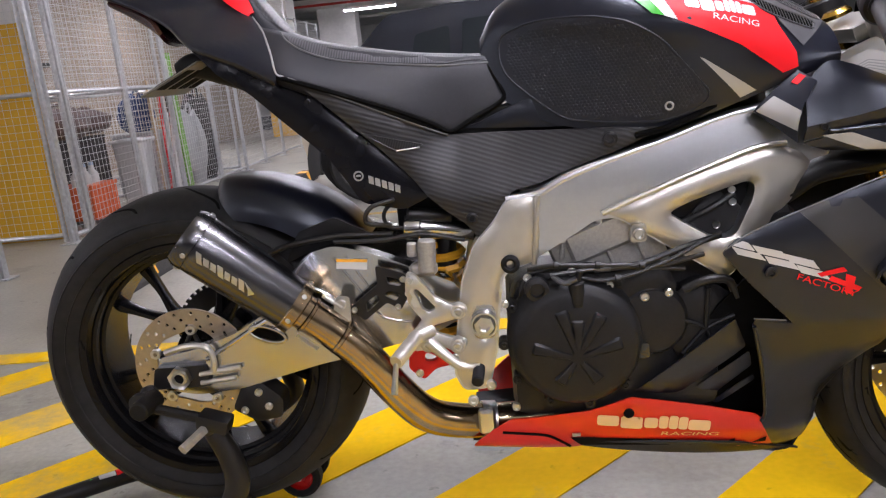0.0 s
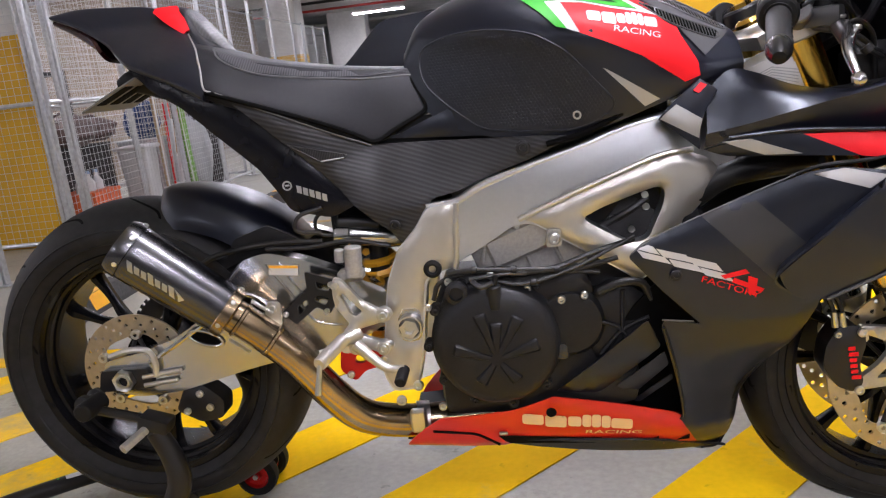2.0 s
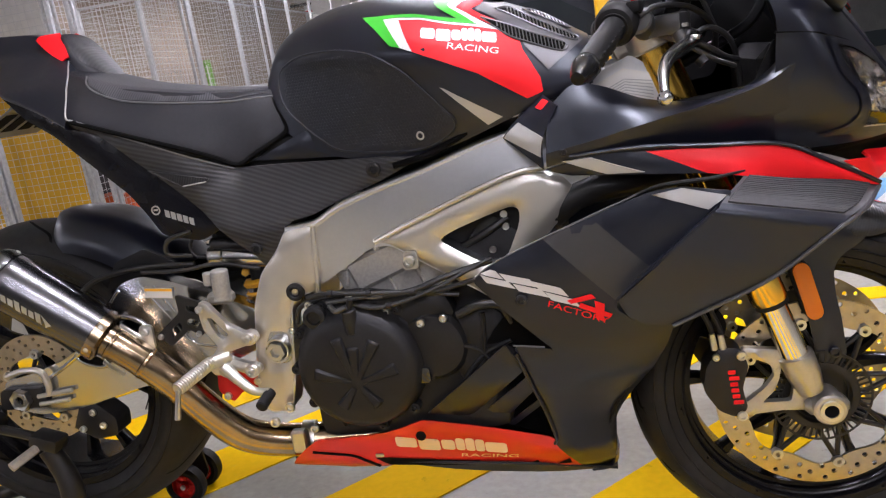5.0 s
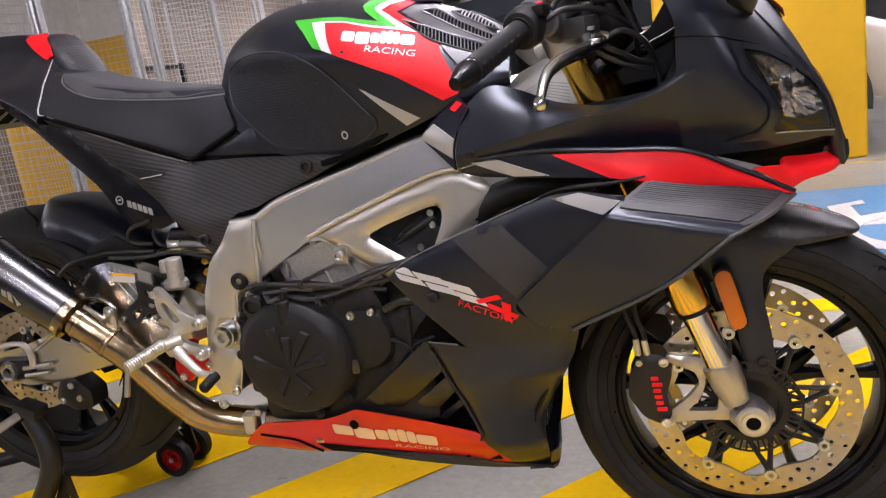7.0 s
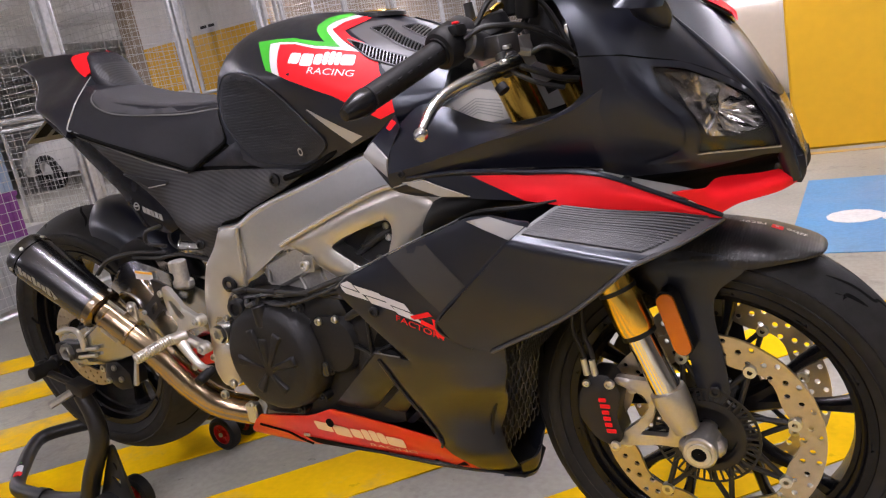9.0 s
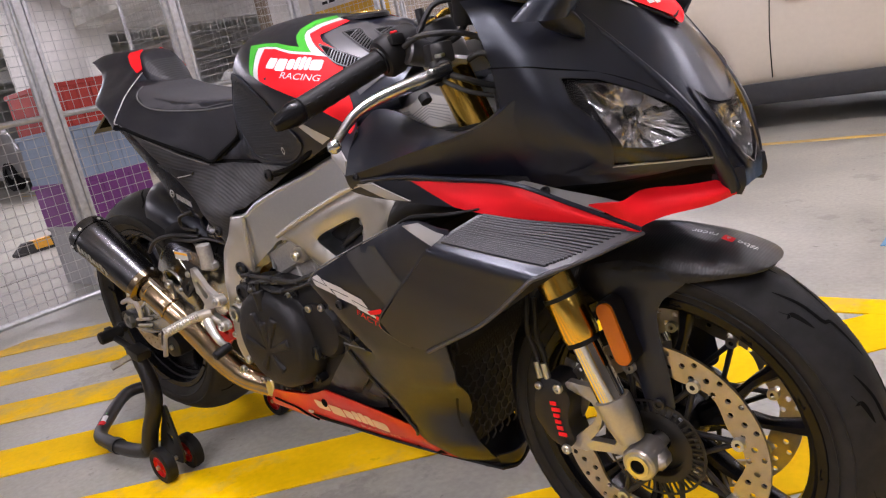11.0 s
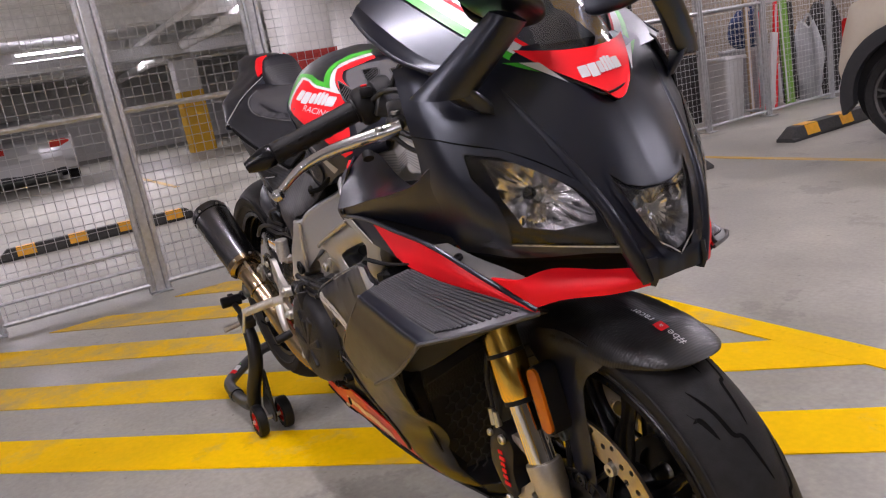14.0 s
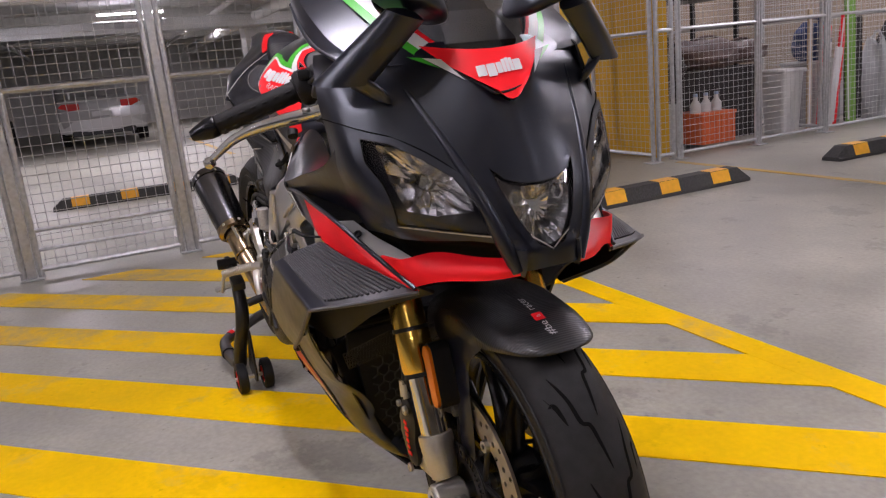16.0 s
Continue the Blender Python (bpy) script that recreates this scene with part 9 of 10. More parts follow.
part("axle", cyl(B(), (1.425, -0.12, 0.3), (1.425, 0.12, 0.3), 0.012), M_BOLT, bike)
# yokes
for z, nm in ((0.905, "top_yoke"), (0.73, "bottom_yoke")):
    c = on_fork(z, 0)
    m = Matrix.Translation(c) @ Matrix.Rotation(-math.atan2(-fd.x, fd.z), 4, "Y")
    bm = box(B(), (-0.055, -0.10, -0.013), (0.035, 0.10, 0.013), 0.008, m, 2)
    for s in (-1, 1):
        p = on_fork(z, 0.112 * s)
        cyl(bm, p - fd * 0.018, p + fd * 0.018, 0.036, n=28, bev=0.003)
    part(nm, bm, M_CAST if nm == "top_yoke" else M_SATIN, bike, "cast aluminium yoke")

# ---- bars, grips, levers
for s in (-1, 1):
    a, b = Vector((1.163, s * 0.15, 0.938)), Vector((1.104, s * 0.332, 0.879))
    g = (b - a).normalized()
    bar = part("handlebar", cyl(B(), a - g * 0.03, b, 0.011), M_SATIN, bike, "black clip-on handlebar")
    bm = cyl(B(), a + g * 0.045, b - g * 0.012, 0.0172, 0.0165, 24, 0.002)
    for k in range(7):
        p = (a + g * 0.06).lerp(b - g * 0.02, k / 6)
        for tt in range(3):
            u, w = basis(g)
            n = (u * math.cos(tt * 1.0 + 0.6) + w * math.sin(tt * 1.0 + 0.6))
            cyl(bm, p + n * 0.0165 - g * 0.003, p + n * 0.0165 + g * 0.005, 0.0018, n=6)
    part("grip", bm, M_BLACKIN, bar, "black rubber grip")
    part("grip_flange", lathe(B(), [(0, 0.0172), (0.0, 0.0205), (0.006, 0.0205), (0.006, 0.0172)], a + g * 0.045, g, 24), M_BLACKIN, bar)
    part("bar_end", lathe(B(), [(-0.012, 0.016), (-0.008, 0.0175), (0.004, 0.0172), (0.022, 0.0125), (0.033, 0.0085), (0.034, 0.0001)], b, g, 24), M_RIM, bar, "black tapered bar end")
    part("throttle_housing", lathe(B(), [(-0.022, 0.012), (-0.022, 0.026), (-0.016, 0.0295), (0.004, 0.0295), (0.008, 0.0265), (0.013, 0.0265), (0.017, 0.030), (0.034, 0.0295), (0.040, 0.026), (0.043, 0.017)], a + g * 0.006, g, 32), M_BLACKIN, bar, "black switch housing")
    part("bar_clamp", cyl(B(), on_fork(0.925, 0.112 * s), on_fork(0.955, 0.112 * s), 0.036, 0.035, 24, 0.004), M_SATIN, bar)
    lv = part("brake_lever" if s < 0 else "clutch_lever", tube(B(), [(1.256, s * 0.178, 0.893), (1.240, s * 0.215, 0.887), (1.222, s * 0.255, 0.881), (1.207, s * 0.288, 0.873), (1.198, s * 0.318, 0.860), (1.194, s * 0.352, 0.835)], [0.0115, 0.011, 0.0095, 0.0085, 0.0072, 0.0055], 14, 6), M_MACH, bar, "polished aluminium lever")
    part("lever_ball" if s < 0 else "lever_end", lathe(B(), [(-0.0095, 0.0005), (-0.0075, 0.006), (-0.003, 0.0092), (0.003, 0.0092), (0.0075, 0.006), (0.0095, 0.0005)], (1.194, s * 0.354, 0.832), g, 18), M_MACH, bar)
    bm = cyl(B(), (1.205, s * 0.125, 0.915), (1.252, s * 0.182, 0.896), 0.0125, 0.011, 16, 0.002)
    box(bm, (1.19, -0.012, -0.012), (1.2, 0.012, 0.012), 0.003, Matrix.Translation((0.0, s * 0.15, 0.93)))
    cyl(bm, (1.235, s * 0.178, 0.905), (1.246, s * 0.19, 0.878), 0.010, 0.010, 14, 0.002)
    part("lever_perch", bm, M_PERCH, bar)
    part("lever_bolt", bolt(B(), (1.252, s * 0.21, 0.893), (0.1, 0, 1), 0.0065), M_BOLT, bar)
    part("adjuster_knob", cyl(B(), (1.252, s * 0.235, 0.868), (1.258, s * 0.237, 0.86), 0.008, n=14), M_BLACKIN, bar)
bm = plate(B(), [(1.085, 0.825), (1.125, 0.866), (1.171, 0.884), (1.215, 0.852), (1.226, 0.806), (1.173, 0.797), (1.10, 0.80)], -0.126, 0.006, h=0.02, r=0.006)
headplate = part("head_plate", flip(bm), M_ALU, bike, "aluminium plate by the steering head")
part("plate_label", plate(B(), [(1.112, 0.846), (1.160, 0.866), (1.212, 0.850), (1.215, 0.815), (1.165, 0.812)], -0.1275, 0.001, h=0.03), M_LABEL, headplate, "white printed label")
bm = B()
for k in range(6):
    plate(bm, [(1.125, 0.836 - 0.004 * k), (1.160, 0.851 - 0.004 * k), (1.200, 0.843 - 0.005 * k), (1.200, 0.8415 - 0.005 * k), (1.160, 0.8495 - 0.004 * k), (1.125, 0.8345 - 0.004 * k)], -0.1282, 0.0004, h=0.05)
part("label_bar", bm, M_SILVERD, headplate)
# brake master cylinder, reservoir and switches
mc = part("brake_master", box(B(), (-0.026, -0.017, -0.014), (0.026, 0.017, 0.016), 0.006, Matrix.Translation((1.226, -0.158, 0.916)) @ Matrix.Rotation(radians(-35), 4, "Z"), 2), M_PERCH, bike, "black brake master cylinder with its reservoir")
part("clamp_half", cyl(B(), (1.196, -0.139, 0.918), (1.184, -0.176, 0.930), 0.019, 0.019, 20, 0.003), M_PERCH, mc)
part("reservoir", lathe(B(), [(-0.022, 0.0001), (-0.022, 0.013), (-0.018, 0.0155), (0.014, 0.0165), (0.015, 0.0185), (0.022, 0.0185), (0.024, 0.016), (0.024, 0.0001)], (1.262, -0.128, 0.968), (0.15, 0, 1), 24), M_BLACKIN, mc, "black fluid reservoir cup")
part("reservoir_hose", tube(B(), [(1.258, -0.128, 0.947), (1.252, -0.138, 0.935), (1.240, -0.150, 0.928)], 0.0045, 10, 5), M_CABLE, mc)
part("pivot_screw", bolt(B(), (1.243, -0.176, 0.912), (0.1, -0.1, 1), 0.0075, 0.005), M_BOLT, mc)
part("banjo_bolt", cyl(B(), (1.247, -0.150, 0.905), (1.262, -0.142, 0.900), 0.0065, 0.0065, 6), M_BOLT, mc)
part("starter_switch", box(B(), (-0.010, -0.010, -0.010), (0.010, 0.010, 0.006), 0.005, Matrix.Translation((1.180, -0.186, 0.950)) @ Matrix.Rotation(radians(-25), 4, "Z"), 2), M_BLACKIN, mc, "black switch block")
part("switch_button", box(B(), (-0.005, -0.004, 0.0), (0.005, 0.004, 0.004), 0.0015, Matrix.Translation((1.180, -0.188, 0.9555))), M_RED, mc, "red engine stop button")
part("throttle_cable", tube(B(), [(1.185, -0.180, 0.935), (1.215, -0.168, 0.945), (1.262, -0.135, 0.935), (1.295, -0.100, 0.905), (1.30, -0.07, 0.87)], 0.0042, 10, 6), M_CABLE, mc)
part("brake_hose", tube(B(), [(1.262, -0.142, 0.900), (1.285, -0.135, 0.905), (1.312, -0.120, 0.885), (1.325, -0.100, 0.845), (1.33, -0.09, 0.78)], 0.0042, 10, 6), M_CABLE, mc)
# dark inner walls of the cockpit and the instrument
INNER = [(1.16, 0.795), (1.21, 0.842), (1.262, 0.880), (1.310, 0.905), (1.345, 0.955), (1.37, 0.975), (1.41, 0.955), (1.44, 0.90), (1.45, 0.79), (1.40, 0.75), (1.25, 0.765)]
for s in (-1, 1):
    part("inner_fairing", plate(B(), INNER if s > 0 else [p for p in INNER if 1.335 < p[0] < 1.43], s * 0.172, -0.004 * s, h=0.04, r=0.004), M_BLACKIN, bike, "black inner wall of the fairing")
part("fairing_stay", tube(B(), [(1.22, 0.0, 0.84), (1.30, 0.03, 0.87), (1.37, 0.05, 0.90), (1.40, 0.05, 0.94)], 0.009, 10, 5), M_SATIN, bike, "black fairing stay")
part("cockpit_cover", loft(B(), [[(1.235, -0.055, 0.885), (1.235, -0.050, 0.958), (1.235, 0.075, 0.958), (1.235, 0.085, 0.885)], [(1.262, -0.066, 0.880), (1.265, -0.058, 0.972), (1.265, 0.080, 0.972), (1.262, 0.095, 0.880)], [(1.288, -0.060, 0.895), (1.290, -0.050, 0.962), (1.290, 0.070, 0.962), (1.288, 0.080, 0.895)]], 5, 4, closed=True), M_BLACKIN, bike, "black cover behind the instrument", smooth=50)
dash = part("instrument", box(B(), (-0.012, -0.085, -0.045), (0.012, 0.085, 0.045), 0.008, Matrix.Translation((1.345, 0, 0.985)) @ Matrix.Rotation(radians(-55), 4, "Y"), 2), M_BLACKIN, bike, "black instrument housing")
bm = tube(B(), [(1.255, -0.185, 0.89), (1.28, -0.17, 0.875), (1.30, -0.15, 0.862), (1.32, -0.13, 0.855)], 0.0045, 8)
tube(bm, [(1.25, -0.19, 0.882), (1.28, -0.18, 0.862), (1.31, -0.16, 0.848)], 0.0035, 8)
tube(bm, [(1.19, -0.15, 0.95), (1.22, -0.13, 0.985), (1.27, -0.10, 0.965), (1.30, -0.09, 0.90)], 0.004, 8)
tube(bm, [(1.18, 0.12, 0.95), (1.22, 0.10, 0.985), (1.27, 0.08, 0.965), (1.30, 0.07, 0.90)], 0.004, 8)
part("bar_hose", bm, M_CABLE, bike, "black hoses at the bars")
part("ignition_stem", cyl(B(), (1.165, -0.105, 0.945), (1.162, -0.105, 0.985), 0.008, 0.007, 12), M_SATIN, bike)
bm = box(B(), (-0.03, -0.085, -0.035), (0.03, 0.085, 0.04), 0.014, Matrix.Translation((1.285, 0, 1.005)) @ Matrix.Rotation(radians(-35), 4, "Y"), 2)
dash = part("dash", bm, M_BLACKIN, bike, "black instrument cluster")
part("dash_screen", box(B(), (-0.032, -0.065, -0.02), (-0.0305, 0.065, 0.03), 0.0, Matrix.Translation((1.285, 0, 1.005)) @ Matrix.Rotation(radians(-35), 4, "Y")), M_CARGLASS, dash)
part("fluid_pot", cyl(B(), (1.228, -0.085, 0.955), (1.228, -0.085, 0.995), 0.020, 0.021, 24, 0.003), M_BLACKIN, bike, "black brake fluid pot")
part("pot_bracket", tube(B(), [(1.20, -0.112, 0.965), (1.21, -0.10, 0.972), (1.226, -0.088, 0.965)], 0.005, 8), M_GOLD, bike)
part("steering_nut", lathe(B(), [(0, 0.024), (0.006, 0.024), (0.012, 0.018), (0.012, 0.0001)], on_fork(0.92, 0) + Vector((-0.03, 0, 0)), fd, 24), M_GOLD, bike, "gold steering nut")
# inner cockpit panels, label on the far spar
part("inner_panel", flip(plate(B(), [(1.10, 0.765), (1.12, 0.835), (1.20, 0.81), (1.33, 0.82), (1.36, 0.88), (1.40, 0.85), (1.40, 0.775), (1.25, 0.765)], -0.172, 0.004, h=0.03, r=0.01)), M_BLACKIN, bike, "black inner fairing panel")
part("cockpit_tray", box(B(), (1.24, -0.125, 0.722), (1.40, 0.125, 0.735), 0.004), M_BLACKIN, bike)
part("lamp_back", box(B(), (1.35, -0.12, 0.735), (1.40, 0.12, 0.87), 0.02), M_BLACKIN, bike)
part("paper_label", flip(plate(B(), [(1.070, 0.822), (1.075, 0.845), (1.125, 0.850), (1.130, 0.815), (1.105, 0.803)], lambda x, z: -0.140 + 0.25 * (x - 1.07), 0.001, h=0.02)), M_LABEL, bike, "white information label")
bm = B()
for k in range(7):
    z = 0.814 + k * 0.0045
    plate(bm, [(1.080, z), (1.080, z + 0.0014), (1.122, z + 0.0014), (1.122, z)], lambda x, zz: -0.1408 + 0.25 * (x - 1.07), 0.0006, h=0.05)
part("label_bar", bm, M_SILVERD, bike)

# ---- front mudguard
rows = []
for a, w, r0, drop in ((56.6, 0.014, 0.318, 0.002), (57.4, 0.034, 0.319, 0.006), (59.5, 0.050, 0.319, 0.013), (63, 0.061, 0.318, 0.023), (68, 0.069, 0.317, 0.036), (74, 0.073, 0.316, 0.047), (88, 0.074, 0.316, 0.050), (102, 0.073, 0.316, 0.050), (116, 0.068, 0.314, 0.050)):
    t = radians(a)
    rows.append([(FRONT[0] + math.cos(t) * rr, y, FRONT[2] + math.sin(t) * rr) for y, rr in ((0, r0), (w * 0.5, r0 - 0.07 * drop), (w * 0.88, r0 - 0.30 * drop), (w * 1.05, r0 - 0.70 * drop), (w * 1.07, r0 - drop))])
guard = part("front_mudguard", loft(B(), rows, 8, 5, mirror=True, thick=0.003), M_CARBONDARK, bike, "dark carbon front mudguard", smooth=60)
guard_skin = skin(guard)
for s in (-1, 1):
    SK = [(1.335, 0.552), (1.36, 0.580), (1.42, 0.590), (1.475, 0.580), (1.506, 0.562), (1.488, 0.546), (1.466, 0.533), (1.453, 0.512), (1.454, 0.474), (1.462, 0.426), (1.467, 0.366), (1.452, 0.351), (1.430, 0.352), (1.420, 0.375), (1.412, 0.433), (1.398, 0.50), (1.35, 0.53)]
    part("guard_side", plate(B(), SK, lambda x, z: s * (0.080 + 0.10 * max(0, 0.52 - z) * 0.6), -0.004 * s, h=0.016, r=0.012, rim=0.0035, rim_w=0.012), M_BLACK, guard, "matt black side leg of the mudguard", smooth=50)
    part("guard_bolt", bolt(B(), (1.447, s * 0.094, 0.378), (0, s, 0), 0.009, 0.005), M_SATIN, guard)
    n = 14
    A1, A2 = Vector((1.396, 0, 0.525)), Vector((1.413, 0, 0.457))
    cap = [(A1.x + 0.0125 * math.cos(t + 1.35 * 0 + math.radians(14)), A1.z + 0.0125 * math.sin(t + math.radians(14))) for t in [math.pi * i / 8 for i in range(9)]] + [(A2.x + 0.0125 * math.cos(t + math.pi + math.radians(14)), A2.z + 0.0125 * math.sin(t + math.pi + math.radians(14))) for t in [math.pi * i / 8 for i in range(9)]]
    rf = part("side_reflector", plate(B(), cap, s * 0.1215, -0.012 * s, h=0.012, rim=0.003, rim_w=0.005), M_ORANGE, bike, "amber side reflector")
    part("reflector_back", plate(B(), [(a + (a - 1.4045) * 0.12, b + (b - 0.491) * 0.06) for a, b in cap], s * 0.1135, -0.03 * s, h=0.02), M_BLACKIN, rf)
# slogan on the mudguard
UPW = dict(way=(0, 0, -1), to=lambda a, b, d: (a, b, d), start=2.0)
part("slogan_patch", decal(B(), [(1.530, -0.012), (1.545, -0.012), (1.545, 0.004), (1.530, 0.004)], guard_skin, h=0.005, r=0.002, **UPW), M_RED, guard, "small red patch of the slogan")


def word(text, centre, size, on, m, parent, turn):
    """Real letters laid on a skin from above: text runs along the bike."""
    cu = bpy.data.curves.new("word", "FONT")
    cu.body, cu.size, cu.align_x, cu.align_y = text, size, "CENTER", "CENTER"
    ob = bpy.data.objects.new("word", cu)
    scene.collection.objects.link(ob)
    bpy.context.view_layer.update()
    me = bpy.data.meshes.new_from_object(ob.evaluated_get(bpy.context.evaluated_depsgraph_get()))
    bpy.data.objects.remove(ob)
    bm = B()
    bm.from_mesh(me)
    c, s = math.cos(radians(turn)), math.sin(radians(turn))
    for v in list(bm.verts):
        x, y = centre[0] + v.co.x * c - v.co.y * s, centre[1] + v.co.x * s + v.co.y * c
        p, n, _, _ = on.ray_cast(Vector((x, y, 2)), Vector((0, 0, -1)))
        v.co = (p + Vector((0, 0, 0.0015))) if p else Vector((x, y, 0.6))
    bpy.data.meshes.remove(me)
    return part("slogan", bm, m, parent, "small white slogan letters", smooth=0)


word("#be", (1.562, -0.004), 0.017, guard_skin, M_WHITE, guard, 180)
word("a", (1.5375, -0.004), 0.011, guard_skin, M_WHITE, guard, 180)
word("racer", (1.506, -0.004), 0.017, guard_skin, M_WHITE, guard, 180)


# ---------------------------------------------------------------- paddock stand
stand = thing("paddock_stand", "black tubular paddock stand with red-hubbed castors under the rear wheel", "paddock stand", (0.0, 0, 0))
near = [(0.0, -0.212, 0.080), (-0.02, -0.218, 0.064), (-0.12, -0.222, 0.050), (-0.24, -0.222, 0.048), (-0.33, -0.205, 0.047), (-0.42, -0.13, 0.053), (-0.50, -0.05, 0.058)]
part("base_tube", tube(B(), near + [(-0.525, 0.0, 0.06)] + [(x, -y, z) for x, y, z in near[::-1]], 0.0195, 16, 8), M_SATIN, stand, "bent black tube")
for s in (-1, 1):
    for m, x0, y0, x1, y1, label in ((M_GREEN, -0.408, 0.140, -0.394, 0.152, "green end of the label"), (M_WHITE, -0.393, 0.153, -0.366, 0.1765, "white label on the tube"), (M_RED, -0.365, 0.1775, -0.350, 0.1905, "red end of the label")):
        part("tube_label", tube(B(), [(x0, s * y0, 0.0600), (x1, s * y1, 0.0578)], 0.0118, 16, 2), m, stand, label)
    part("tube_clamp", tube(B(), [(-0.17, s * 0.223, 0.049), (-0.20, s * 0.223, 0.0485)], 0.023, 16, 2), M_SATIN, stand, "clamp collar")
for s in (-1, 1):
    part("upright", tube(B(), [(-0.005, s * 0.212, 0.066), (0.03, s * 0.208, 0.13), (0.072, s * 0.200, 0.195), (0.088, s * 0.195, 0.238), (0.080, s * 0.190, 0.285), (0.060, s * 0.190, 0.335)], [0.0215, 0.0215, 0.0215, 0.0215, 0.020, 0.018], 16, 8), M_SATIN, stand, "bent black upright tube")
    pl = [(0.02, 0.085), (0.098, 0.205), (0.110, 0.200), (0.125, 0.060), (0.11, 0.035), (0.06, 0.035), (0.0, 0.055)]
    part("gusset", plate(B(), pl, s * 0.187, 0.006, [[(0.088, 0.160), (0.102, 0.152), (0.096, 0.132)], [(0.066, 0.120), (0.098, 0.112), (0.090, 0.085)]], h=0.02, r=0.006), M_SATIN, stand, "black drilled gusset plate")
    m = Matrix.Translation((0.058, s * 0.188, 0.352)) @ Matrix.Rotation(radians(18), 4, "Y")
    part("saddle", box(B(), (-0.022, -0.020, -0.012), (0.034, 0.020, 0.014), 0.006, m, 2), M_SATIN, stand, "black lifting saddle")
    part("saddle_bolt", cyl(B(), (0.05, s * 0.205, 0.345), (0.028, s * 0.250, 0.332), 0.009, 0.009, 6), M_CASTGREY, stand, "steel clamp bolt")
    part("saddle_hook", cyl(B(), (-0.045, s * 0.165, 0.392), (-0.05, s * 0.225, 0.392), 0.017, 0.017, 18, 0.003), M_BLACKIN, stand, "rubber-covered hook")
    part("saddle_arm", tube(B(), [(0.05, s * 0.19, 0.358), (0.0, s * 0.19, 0.372), (-0.05, s * 0.19, 0.385)], 0.009, 10), M_SATIN, stand)
    for y in (0.148, 0.226):
        w = part("castor", lathe(B(), [(-0.014, 0.030), (-0.016, 0.040), (-0.012, 0.0475), (0, 0.049), (0.012, 0.0475), (0.016, 0.040), (0.014, 0.030)], (0.085, s * y, 0.049), (0, 1, 0), 32), M_BLACKIN, stand, "castor with black tyre and red hub")
        bm = lathe(B(), [(-0.012, 0.0305), (-0.0135, 0.027), (-0.006, 0.024), (-0.006, 0.012), (-0.014, 0.010), (-0.014, 0.0001)], (0.085, s * y, 0.049), (0, 1, 0), 28)
        lathe(bm, [(0.012, 0.0305), (0.0135, 0.027), (0.006, 0.024), (0.006, 0.012), (0.014, 0.010), (0.014, 0.0001)], (0.085, s * y, 0.049), (0, 1, 0), 28)
        for k in range(5):
            a = 2 * math.pi * k / 5
            cyl(bm, (0.085 + 0.01 * math.cos(a), s * y, 0.049 + 0.01 * math.sin(a)), (0.085 + 0.028 * math.cos(a), s * y, 0.049 + 0.028 * math.sin(a)), 0.0085, n=6)
        part("hub", bm, M_REDANOD, w, "red metal hub")
    part("castor_axle", cyl(B(), (0.085, s * 0.13, 0.049), (0.085, s * 0.246, 0.049), 0.006, n=12), M_BOLT, stand)


# ---------------------------------------------------------------- things kept in the stores
M_CRATE_RED = mat("red_plastic_crate", (0.50, 0.035, 0.03), 0.45, noise_amt=0.08)
M_CRATE_PURPLE = mat("purple_plastic_crate", (0.22, 0.05, 0.26), 0.45, noise_amt=0.08)
M_CRATE_BLUE = mat("pale_blue_plastic_tub", (0.32, 0.42, 0.58), 0.4, noise_amt=0.06)
M_CRATE_CLEAR = mat("milky_plastic", (0.62, 0.62, 0.62), 0.35, noise_amt=0.06)
M_TUBGREY = mat("grey_plastic_tub", (0.40, 0.41, 0.42), 0.5, noise_amt=0.08)
M_ORANGEBOX = mat("orange_plastic_box", (0.68, 0.13, 0.03), 0.45, noise_amt=0.06)
M_CARD = mat("brown_cardboard", (0.42, 0.28, 0.15), 0.8, noise_amt=0.1, big=0.1)
M_NAVY = mat("navy_fabric", (0.02, 0.045, 0.14), 0.8, noise_amt=0.2)
M_LIME = mat("green_fabric", (0.16, 0.34, 0.05), 0.7, noise_amt=0.15)
M_DARKSTUFF = mat("dark_fabric", (0.025, 0.022, 0.022), 0.8, noise_amt=0.3)
M_MAROON = mat("maroon_fabric", (0.16, 0.03, 0.035), 0.8, noise_amt=0.2)
M_TIMBER = mat("pale_timber", (0.45, 0.33, 0.20), 0.6, noise_amt=0.15)


